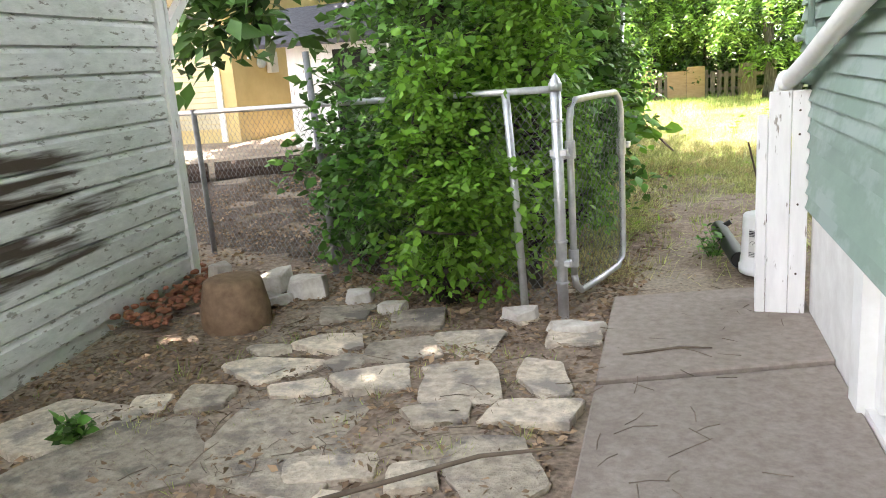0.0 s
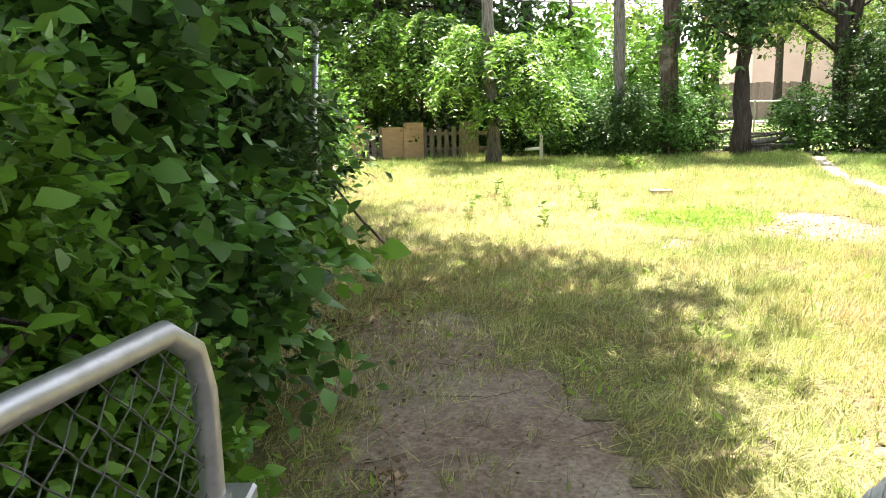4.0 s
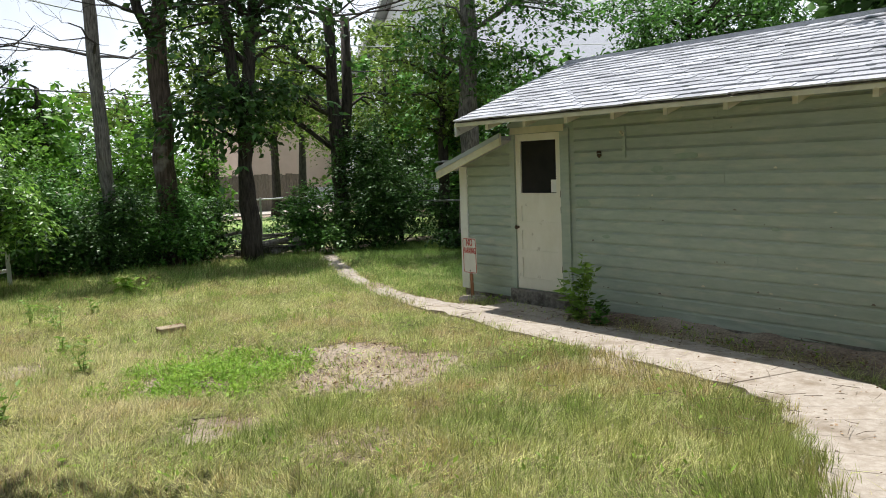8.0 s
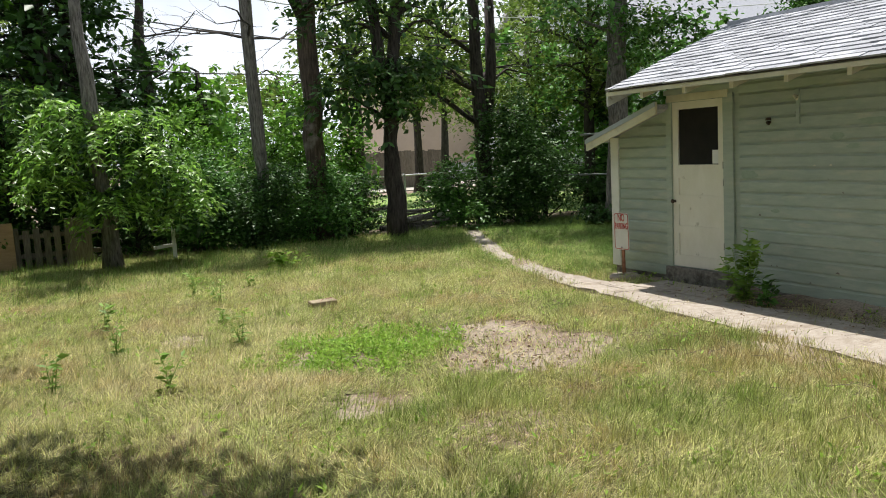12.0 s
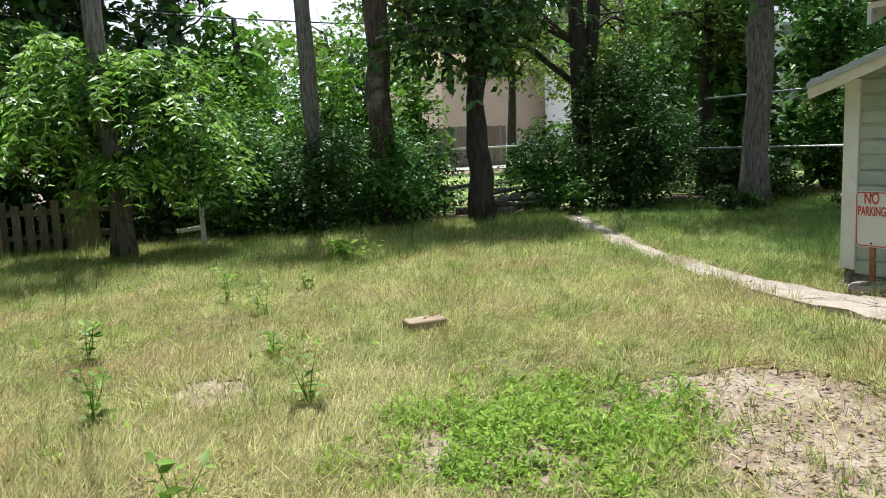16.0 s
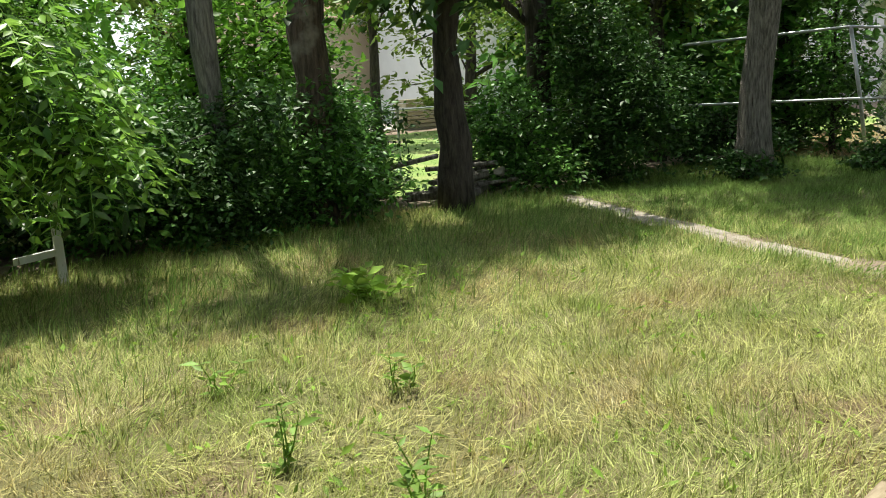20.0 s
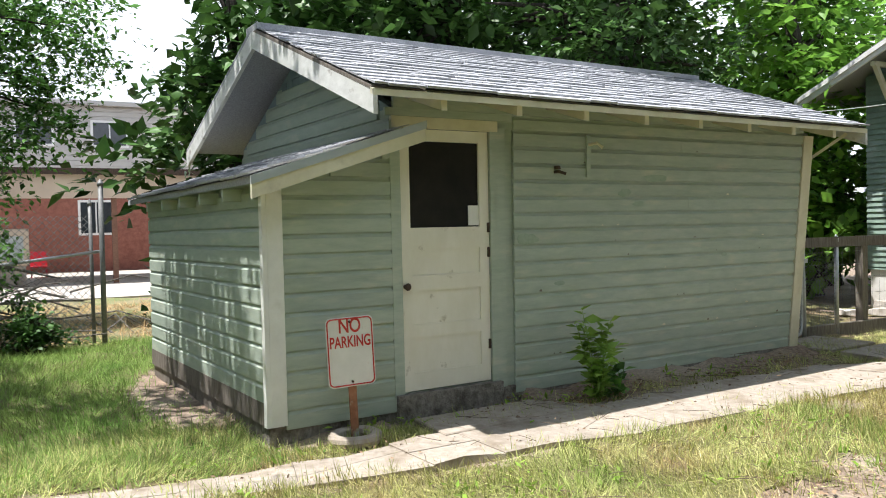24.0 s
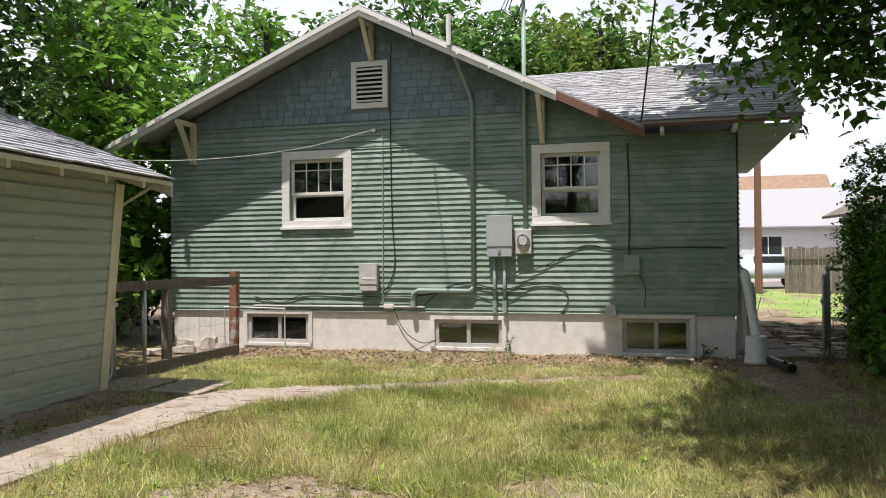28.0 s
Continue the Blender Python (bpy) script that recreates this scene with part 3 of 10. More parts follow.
AP = (5.53, 5.46)
EL, ER = (10.22, 3.44), (1.18, 3.30)
part("roof_slope", slope((AP[0], 0.62, AP[1]), (AP[0], -9.5, AP[1]), (EL[0], -9.5, EL[1]), (EL[0], 0.62, EL[1]), 0.05), M_ROOF_J, house_roof)
part("roof_slope", slope((AP[0], 0.62, AP[1]), (AP[0], -9.5, AP[1]), (ER[0], -9.5, ER[1]), (ER[0], 0.62, ER[1]), 0.05), M_ROOF_J, house_roof)


def rake(p, q, mat_, h0, depth=0.04, y=0.60, h1=None):
    h1 = h0 if h1 is None else h1
    b = hexa([(p[0], y, p[1] - h0), (q[0], y, q[1] - h1), (q[0], y + depth, q[1] - h1), (p[0], y + depth, p[1] - h0), (p[0], y, p[1] + 0.02), (q[0], y, q[1] + 0.02), (q[0], y + depth, q[1] + 0.02), (p[0], y + depth, p[1] + 0.02)])
    bmesh.ops.recalc_face_normals(b, faces=b.faces)
    return b


RR = (2.43, AP[1] - (AP[0] - 2.43) * (AP[1] - ER[1]) / (AP[0] - ER[0]))
part("rake_board", rake(AP, EL, M_WHITE, 0.13, y=0.585), M_WHITE, house_roof)
part("rake_board", rake(AP, RR, M_WHITE, 0.13, y=0.585), M_WHITE, house_roof)
part("rake_moulding", rake(AP, EL, M_WHITE, 0.05, 0.03, 0.626), M_WHITE, house_roof)
part("rake_moulding", rake(AP, RR, M_WHITE, 0.05, 0.03, 0.626), M_WHITE, house_roof)
part("rake_board", rake(RR, ER, M_BROWNWOOD, 0.11, y=0.585), M_BROWNWOOD, house_roof, "bare brown rake board")
# wing roof towards the drive side
WE, WR = (0.52, 3.40), (-3.0, 4.98)
part("wing_slope", slope((1.32, WE[0], WE[1]), (-0.95, WE[0], WE[1]), (-1.22, WR[0], WR[1]), (4.6, WR[0], WR[1]), 0.04), M_ROOF_J, house_roof)
part("wing_slope", slope((2.2, -6.6, WE[1]), (-0.95, -6.6, WE[1]), (-1.22, WR[0], WR[1]), (4.6, WR[0], WR[1]), 0.04), M_ROOF_J, house_roof)
part("fascia", box(-0.93, 0.49, 3.36, 1.2, 0.51, 3.42), M_BROWNWOOD, house_roof)
part("soffit", box(-0.9, -6.4, 3.30, -0.06, 0.45, 3.335), M_GREEN, house_roof)
part("barge_board", hexa([(-0.93, 0.5, 3.24), (-0.9, 0.5, 3.24), (-1.17, -3, 4.82), (-1.2, -3, 4.82), (-0.93, 0.5, 3.42), (-0.9, 0.5, 3.42), (-1.17, -3, 4.98), (-1.2, -3, 4.98)]), M_GREEN, house_roof)
for x in (0.9, -0.1):
    part("rafter_tail", box(x, 0.1, 3.28, x + 0.06, 0.47, 3.36), M_WHITE, house_roof)
part("rafter_tail", box(-0.9, 0.1, 3.2, -0.84, 0.49, 3.36), M_WHITE, house_roof)


def tabs(parent, corner, along, up, length, height, row, wid, lift=0.045, limit=300, material=M_ROOF, name="shingle", flare=0.0):
    """Overlapping roof tabs on a slope, from its lower edge upward."""
    along, up, corner = Vector(along).normalized(), Vector(up).normalized(), Vector(corner)
    nrm = along.cross(up).normalized()
    if nrm.z < 0:
        nrm = -nrm
    shape = hexa([(0, 0, 0), (wid - 0.007, 0, 0), (wid - 0.007, row + 0.03, 0), (0, row + 0.03, 0), (0, 0, 0.017), (wid - 0.007, 0, 0.017), (wid - 0.007, row + 0.03, 0.003), (0, row + 0.03, 0.003)])
    bmesh.ops.recalc_face_normals(shape, faces=shape.faces)
    me = bpy.data.meshes.new(name)
    shape.to_mesh(me)
    me.materials.append(material)
    rest_v, rest_f = [], []
    base_v = np.array([v.co[:] for v in shape.verts])
    base_f = np.array([[v.index for v in f.verts] for f in shape.faces])
    rot = Matrix((along, up, nrm)).transposed().to_4x4()
    n = 0
    rows = int(height / row)
    for i in range(rows):
        off = (i % 2) * wid * 0.5 + 0.1 * (i % 3) * wid
        span = length + flare * i * row
        k = int((span - off) / wid) + 1
        for j in range(-1, k):
            a = j * wid + off + random.uniform(-0.004, 0.004)
            b0, b1 = max(a, 0.0), min(a + wid, span)
            if b1 - b0 < 0.03:
                continue
            a, cut = b0, (b1 - b0) / wid
            p = corner + along * a + up * (i * row + random.uniform(-0.003, 0.003)) + nrm * (lift + 0.002 + random.choice((0, 0, 0.006)))
            tilt = Matrix.Rotation(random.uniform(-0.004, 0.004), 4, "Z")
            m4 = Matrix.Translation(p) @ rot @ tilt @ Matrix.Diagonal((cut, 1, 1, 1))
            if n < limit:
                ob = new(name, me)
                ob.parent = parent
                ob.matrix_basis = m4
            else:
                mm = np.array(m4)
                rest_f.append(base_f + len(rest_v) * 8)
                rest_v.append(base_v @ mm[:3, :3].T + mm[:3, 3])
            n += 1
    if rest_v:
        tagged(raw(name + "_field", np.concatenate(rest_v), np.concatenate(rest_f), M_ROOF_J, parent), kind="stuff")
    shape.free()


wing_up = Vector((0, WR[0] - WE[0], WR[1] - WE[1]))
tabs(house_roof, (-0.97, WE[0] + 0.01, WE[1]), (1, 0, 0), wing_up, 2.28, wing_up.length, 0.13, 0.32, limit=120, flare=3.2 / wing_up.length)


# windows of the house
def sash_window(name, h, label, y=0.0):
    w = thing(name, label, "window", kind="structure")
    t = 0.14
    for a0, z0, a1, z1 in ((h.a0 - t, h.z1, h.a1 + t, h.z1 + t), (h.a0 - t, h.z0 - t * 0.8, h.a1 + t, h.z0), (h.a0 - t, h.z0, h.a0, h.z1), (h.a1, h.z0, h.a1 + t, h.z1)):
        part("casing", box(a0, -0.02, z0, a1, 0.035, z1, bevel=0.004), M_WHITE, w)
    part("window_sill", box(h.a0 - t - 0.02, -0.02, h.z0 - t * 0.8 - 0.035, h.a1 + t + 0.02, 0.07, h.z0 - t * 0.8 - 0.002), M_WHITE, w)
    mid = h.z0 + (h.z1 - h.z0) * 0.42
    for nm, z0, z1, yy in (("upper_sash", mid, h.z1, -0.06), ("lower_sash", h.z0, mid + 0.02, -0.10)):
        bm = bmesh.new()
        f = 0.05
        for b in ((h.a0, z0, h.a1, z0 + f), (h.a0, z1 - f, h.a1, z1), (h.a0, z0 + f, h.a0 + f, z1 - f), (h.a1 - f, z0 + f, h.a1, z1 - f)):
            box(b[0], yy - 0.03, b[1], b[2], yy, b[3], bm)
        s = part(nm, bm, M_WHITE, w)
        if nm == "upper_sash":
            for k in range(1, 4):
                x = h.a0 + f + (h.a1 - h.a0 - 2 * f) * k / 4
                part("muntin", box(x - 0.009, yy - 0.025, z0 + f, x + 0.009, yy - 0.002, z1 - f), M_WHITE, s)
            zz = z1 - f - 0.13
            part("muntin", box(h.a0 + f, yy - 0.022, zz - 0.008, h.a1 - f, yy - 0.004, zz + 0.008), M_WHITE, s)
        pane = part("pane", box(h.a0 + f * 0.8, yy - 0.018, z0 + f * 0.8, h.a1 - f * 0.8, yy - 0.013, z1 - f * 0.8), M_GLASS, s)
        pane.visible_shadow = False
    # near-black sheet that paints the room behind the glass as unlit
    part("unlit_room_sheet", box(h.a0 - 0.2, -1.1, h.z0 - 0.2, h.a1 + 0.2, -1.05, h.z1 + 0.2), M_DARK, w)
    return w


sash_window("window_1", W1, "white sash window with a four-light upper sash")
sash_window("window_2", W2, "white sash window with a divided upper sash")


def cellar_window(name, h, label, left, right, split=0.5):
    w = thing(name, label, "basement window", kind="structure")
    bm = bmesh.new()
    t = 0.06
    for b in ((h.a0, h.z1 - t, h.a1, h.z1), (h.a0, h.z0, h.a1, h.z0 + t), (h.a0, h.z0 + t, h.a0 + t, h.z1 - t), (h.a1 - t, h.z0 + t, h.a1, h.z1 - t)):
        box(b[0], -0.1, b[1], b[2], -0.03, b[3], bm)
    part("window_frame", bm, M_SASH, w)
    c = 0.075
    for b in ((h.a0 - c, h.z1 + 0.001, h.a1 + c, h.z1 + c * 0.8), (h.a0 - c, h.z0, h.a0 - 0.001, h.z1), (h.a1 + 0.001, h.z0, h.a1 + c, h.z1)):
        part("casing", box(b[0], -0.045, b[1], b[2], 0.022, b[3], bevel=0.004), M_FOUND, w)
    mid = h.a0 + (h.a1 - h.a0) * split
    part("mullion", box(mid - 0.03, -0.09, h.z0 + t, mid + 0.03, -0.035, h.z1 - t), M_SASH, w)
    part("window_sill", box(h.a0 - 0.05, -0.16, h.z0 - 0.05, h.a1 + 0.05, 0.02, h.z0 - 0.003), M_FOUND, w)
    for a0, a1, back in ((h.a0 + t, mid - 0.03, right), (mid + 0.03, h.a1 - t, left)):
        p = part("pane", box(a0, -0.07, h.z0 + t, a1, -0.065, h.z1 - t), M_GLASS, w)
        p.visible_shadow = False
        # where this sheet is M_DARK, it paints an unlit cellar behind the pane
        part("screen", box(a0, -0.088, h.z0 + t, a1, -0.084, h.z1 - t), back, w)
    return w


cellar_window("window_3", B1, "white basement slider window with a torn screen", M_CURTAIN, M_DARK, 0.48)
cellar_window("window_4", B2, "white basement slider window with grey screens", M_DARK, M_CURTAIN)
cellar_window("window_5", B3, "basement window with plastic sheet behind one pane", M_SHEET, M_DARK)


# ---- sage shed with lean-to ----
SA = radians(5.0)
SO = Vector((6.94, 4.87, 0))
SU = Vector((-math.sin(SA), math.cos(SA), 0))
SV = Vector((math.cos(SA), math.sin(SA), 0))
SW, SL, LL = 3.4, 4.95, 5.97


def S(u, v, z):
    """A place on the shed: u along its yard wall from the house end, v into it. The house end leans towards the yard."""
    k = 0.095 * max(0.0, 1 - u / 4.6)
    return SO + SU * u + SV * (v - k * max(z, 0) * (1.0 if z < 2.4 else 2.4 / z)) + Vector((0, 0, z))


def sbox(u0, v0, z0, u1, v1, z1, bm=None):
    b = hexa([S(u0, v0, z0), S(u1, v0, z0), S(u1, v1, z0), S(u0, v1, z0), S(u0, v0, z1), S(u1, v0, z1), S(u1, v1, z1), S(u0, v1, z1)], bm)
    bmesh.ops.recalc_face_normals(b, faces=b.faces)
    return b


shed = thing("shed", "sage green clapboard shed with a grey shingle roof and a lean-to", "shed", kind="structure")
DOOR = Hole(4.02, 0.18, 4.86, 2.24)
ZT = 2.36
bm = bmesh.new()
for a0, z0, a1, z1 in pieces(0, SL, 0.12, ZT, [DOOR]):
    sbox(a0, 0.0, z0, a1, 0.1, z1, bm)
part("wall", bm, M_SAGE, shed)
bm = sbox(0, SW - 0.1, 0.12, SL, SW, ZT)
sbox(SL - 0.1, 0.1, 0.12, SL, SW - 0.1, ZT, bm)
sbox(0, 0.1, 0.12, 0.1, 0.45, ZT, bm)
sbox(0, 3.0, 0.12, 0.1, SW - 0.1, ZT, bm)
part("wall", bm, M_SAGE, shed)
for u0, u1 in ((0.0, 0.1), (SL - 0.1, SL)):
    b = bmesh.new()
    lo = [b.verts.new(S(u0, v, z)) for v, z in ((0, ZT), (SW, ZT), (SW / 2, 3.12))]
    hi = [b.verts.new(S(u1, v, z)) for v, z in ((0, ZT), (SW, ZT), (SW / 2, 3.12))]
    b.faces.new(lo)
    b.faces.new(hi[::-1])
    for i in range(3):
        b.faces.new((lo[i], hi[i], hi[(i + 1) % 3], lo[(i + 1) % 3]))
    bmesh.ops.recalc_face_normals(b, faces=b.faces)
    part("gable", b, M_SHINGLE_WALL if u0 > 1 else M_SAGE, shed)
part("footing", sbox(-0.02, -0.024, -0.25, SL, 0.2, 0.12), M_CRUMBLE, shed, "dark rough concrete footing")
part("footing", sbox(0.0, SW - 0.2, -0.25, SL, SW + 0.03, 0.12), M_CONC, shed)
part("floor_slab", sbox(0.1, 0.2, -0.2, SL, SW - 0.2, 0.1), M_DARK, shed)


COVE = 0.137


def shed_boards(parent, spans, face, material=M_SAGE):
    """Drop siding: a flat face with a hollow along its top edge."""
    for a0, a1, z, hh in spans:
        prof = [(0.001, 0.0), (0.026, 0.0), (0.027, 0.006), (0.027, hh - 0.036), (0.020, hh - 0.026), (0.013, hh - 0.012), (0.012, hh - 0.003), (0.001, hh - 0.003)]
        b = bmesh.new()
        ends = [[b.verts.new(face(a, d, z + dz)) for d, dz in prof] for a in (a0, a1)]
        b.faces.new(ends[0])
        b.faces.new(ends[1][::-1])
        for k in range(8):
            b.faces.new((ends[0][k], ends[1][k], ends[1][(k + 1) % 8], ends[0][(k + 1) % 8]))
        bmesh.ops.recalc_face_normals(b, faces=b.faces)
        part("clapboard", b, material, parent)


spans, z = [], 0.055
while z < ZT - 0.05:
    for a0, z0, a1, z1 in pieces(0.11, SL, z, min(z + COVE, ZT), [Hole(3.84, 0, 5.0, 2.36)]):
        if a1 - a0 > 0.02 and z1 - z0 > 0.045:
            cuts = [a0, a1]
            if random.random() < 0.4:
                cuts = [a0, a0 + (a1 - a0) * random.uniform(0.35, 0.65), a1]
            for p0, p1 in zip(cuts, cuts[1:]):
                spans.append((p0 + 0.001, p1 - 0.001, z0, z1 - z0))
    z += COVE
shed_boards(shed, spans, lambda a, d, z: S(a, -d, z))
part("corner_board", sbox(-0.03, -0.04, 0.05, 0.105, 0.0, 2.33), M_CREAM, shed, "cream corner board")
part("corner_board", sbox(-0.04, -0.04, 0.05, -0.004, 0.10, 2.33), M_CREAM, shed)
# short boards on the house end beside the doors
spans, z = [], 0.055
while z < ZT - 0.05:
    spans.append((0.1, 0.42, z, min(COVE, ZT - z)))
    z += COVE
shed_boards(shed, spans, lambda a, d, z: S(-d, a, z))
spans, z = [], 2.425
while z < 3.0:
    w = (3.12 - z) / 0.76 * SW / 2 - 0.12
    spans.append((SW / 2 - w, SW / 2 + w, z, COVE))
    z += COVE
shed_boards(shed, spans, lambda a, d, z: S(-d, a, z))

spans, z = [], 2.02
while z < 2.75:
    w = min(SW / 2 - 0.02, (3.12 - z - 0.15) / 0.76 * SW / 2)
    spans.append((SW / 2 - w, SW / 2 + w, z, COVE))
    z += COVE
shed_boards(shed, spans, lambda a, d, z: S(SL + d, a, z))
for k in range(3):
    zz = 2.79 + 0.1 * k
    w = (3.08 - zz - 0.09) / 0.76 * SW / 2
    v_ = SW / 2 - w
    while v_ < SW / 2 + w - 0.1:
        part("shingle", sbox(SL + 0.002, v_, zz, SL + 0.02, min(v_ + 0.15, SW / 2 + w), zz + 0.095), M_SHINGLE_WALL, shed)
        v_ += 0.156
for u, z, w, h in ((3.58, 1.28, 0.26, 0.11), (2.53, 1.68, 0.16, 0.09), (2.36, 1.60, 0.15, 0.05), (2.05, 1.82, 0.34, 0.08), (3.3, 0.92, 0.12, 0.05), (1.2, 1.1, 0.1, 0.04)):
    bm = bmesh.new()
    ring = [(u + w * (0.5 + 0.5 * math.cos(a) * random.uniform(0.7, 1.1)), z + h * (0.5 + 0.5 * math.sin(a) * random.uniform(0.7, 1.1))) for a in (2 * math.pi * i / 14 for i in range(14))]
    lo, hi = [bm.verts.new(S(p, -0.0275, q)) for p, q in ring], [bm.verts.new(S(p, -0.0295, q)) for p, q in ring]
    bm.faces.new(hi)
    for i in range(14):
        bm.faces.new((lo[i], lo[(i + 1) % 14], hi[(i + 1) % 14], hi[i]))
    bmesh.ops.recalc_face_normals(bm, faces=bm.faces)
    part("paint_patch", bm, M_PATCHSAGE, shed)
chip_rng = random.Random(19)
for i in range(34):
    u, z, w, h = chip_rng.uniform(0.3, 3.8), 0.06 + chip_rng.random() ** 1.6 * 2.0, chip_rng.uniform(0.012, 0.05), chip_rng.uniform(0.008, 0.022)
    z = 0.055 + COVE * round((z - 0.055) / COVE) + 0.008
    bm = prism([(0, 0), (w, 0.1 * h), (w * 0.8, h * 0.7), (w * 0.4, h), (w * 0.1, h * 0.6)], 0, 1)
    for v_ in bm.verts:
        v_.co = S(u + v_.co.x, -0.0275 - 0.001 * v_.co.z, z + v_.co.y)
    bmesh.ops.recalc_face_normals(bm, faces=bm.faces)
    part("paint_chip", bm, M_GREYWOOD if i % 3 else M_CREAM, shed)
part("frieze", sbox(0.11, -0.030, ZT + 0.001, SL, -0.004, ZT + 0.16), M_SAGE, shed)
# double doors on the house end
dd = part("double_door", sbox(-0.045, 0.50, 0.06, -0.005, 2.05, 2.22), M_GREENDOOR, shed, "faded green plank door leaf")
for v_ in (0.81, 1.12, 1.43, 1.74):
    part("plank_joint", sbox(-0.0465, v_, 0.07, -0.0445, v_ + 0.006, 2.21), M_DARK, dd)
part("hasp", sbox(-0.07, 1.90, 1.22, -0.046, 2.16, 1.36), M_GREENDOOR, dd)
part("latch_cover", sbox(-0.075, 1.84, 0.78, -0.046, 2.10, 1.12), M_GREENDOOR, dd)
part("patch_board", sbox(-0.06, 1.36, 0.08, -0.046, 2.03, 0.5), M_GREYWOOD, dd)
part("paint_patch", sbox(-0.0495, 0.52, 0.75, -0.0475, 1.32, 1.62), M_PATCHGREEN, dd)
part("paint_patch", sbox(-0.0495, 0.86, 1.62, -0.0475, 1.42, 1.84), M_PATCHGREEN, dd)
dd = part("double_door", sbox(-0.045, 2.11, 0.06, -0.005, 2.94, 2.20), M_GREENDOOR, shed, "faded green plank door leaf")
part("notice", sbox(-0.05, 2.25, 1.52, -0.046, 2.47, 1.80), M_WHITE, dd, "small red white and black notice")
part("notice_band", sbox(-0.053, 2.26, 1.66, -0.0505, 2.46, 1.79), M_DARK, dd)
part("notice_band", sbox(-0.053, 2.26, 1.58, -0.0505, 2.46, 1.65), mat("notice_red", (0.5, 0.03, 0.03), (0.6, 0.05, 0.04), 5, 0.5, 0), dd)
# near-black strip painting the shade between the door leaves
part("dark_gap", sbox(-0.012, 2.05, 0.06, 0.05, 2.11, 2.22), M_DARK, shed)
part("door_casing", sbox(-0.05, 0.42, 0.05, 0.0, 0.495, 2.30), M_CREAM, shed)
part("door_casing", sbox(-0.05, 2.945, 0.05, 0.0, 3.03, 2.30), M_CREAM, shed)
part("door_casing", sbox(-0.05, 0.42, 2.302, 0.0, 3.03, 2.42), M_RAKE, shed)
part("door_casing", sbox(-0.045, 0.495, 2.225, 0.0, 2.945, 2.30), M_GREENDOOR, shed)

# main roof
RZ, EZ, EV = 3.26, 2.37, 0.58
UP0, UP1 = -0.38, 5.42


def R(u, v, z):
    return SO + SU * u + SV * (v - 0.05 * max(0.0, 1 - u / 4.6)) + Vector((0, 0, z))


def rslab(c, thick):
    b = hexa([*c, *[p + Vector((0, 0, thick)) for p in c]])
    bmesh.ops.recalc_face_normals(b, faces=b.faces)
    return b


part("roof_slope", rslab([R(UP0, -EV, EZ), R(UP1, -EV, EZ), R(UP1, SW / 2, RZ), R(UP0, SW / 2, RZ)], 0.03), M_GREYWOOD, shed)
part("roof_slope", rslab([R(UP0, SW + EV, EZ), R(UP1, SW + EV, EZ), R(UP1, SW / 2, RZ), R(UP0, SW / 2, RZ)], 0.04), M_ROOF_J, shed)
part("drip_edge", rslab([R(UP0, -EV - 0.02, EZ - 0.035), R(UP1, -EV - 0.02, EZ - 0.035), R(UP1, -EV + 0.02, EZ - 0.02), R(UP0, -EV + 0.02, EZ - 0.02)], 0.045), M_CREAM, shed)
a, b2, c2 = R(UP0, -EV - 0.03, EZ), R(UP1, -EV - 0.03, EZ), R(UP0, SW / 2, RZ)
upv = R(UP0, SW / 2, RZ) - R(UP0, -EV, EZ)
tabs(shed, a, b2 - a, upv, (b2 - a).length, upv.length, 0.137, 0.30, lift=0.03, limit=300)
part("ridge_cap", rslab([R(UP0, SW / 2 - 0.14, RZ - 0.012), R(UP1, SW / 2 - 0.14, RZ - 0.012), R(UP1, SW / 2 + 0.14, RZ - 0.012), R(UP0, SW / 2 + 0.14, RZ - 0.012)], 0.06), M_ROOF, shed)
for u in (UP0, UP1 - 0.035):
    for va, vb in ((-EV - 0.02, SW / 2), (SW + EV + 0.02, SW / 2)):
        c = [R(u, va, EZ - 0.16), R(u + 0.035, va, EZ - 0.16), R(u + 0.035, vb, RZ - 0.16), R(u, vb, RZ - 0.16), R(u, va, EZ - 0.001), R(u + 0.035, va, EZ - 0.001), R(u + 0.035, vb, RZ - 0.001), R(u, vb, RZ - 0.001)]
        b = hexa(c)
        bmesh.ops.recalc_face_normals(b, faces=b.faces)
        part("rake_board", b, M_RAKE, shed)
for i in range(8):
    u = 0.12 + i * 0.67
    c = [R(u, -EV + 0.02, EZ - 0.10), R(u + 0.05, -EV + 0.02, EZ - 0.10), R(u + 0.05, 0, EZ + 0.08), R(u, 0, EZ + 0.08), R(u, -EV + 0.02, EZ - 0.004), R(u + 0.05, -EV + 0.02, EZ - 0.004), R(u + 0.05, 0, EZ + 0.21), R(u, 0, EZ + 0.21)]
    b = hexa(c)
    bmesh.ops.recalc_face_normals(b, faces=b.faces)
    part("rafter_tail", b, M_CREAM, shed)
part("eave_brace", tube([R(-0.2, -0.05, 1.95), R(-0.2, -0.05, 2.1), R(-0.25, -0.45, 2.34)], 0.022, 4), M_CREAM, shed)

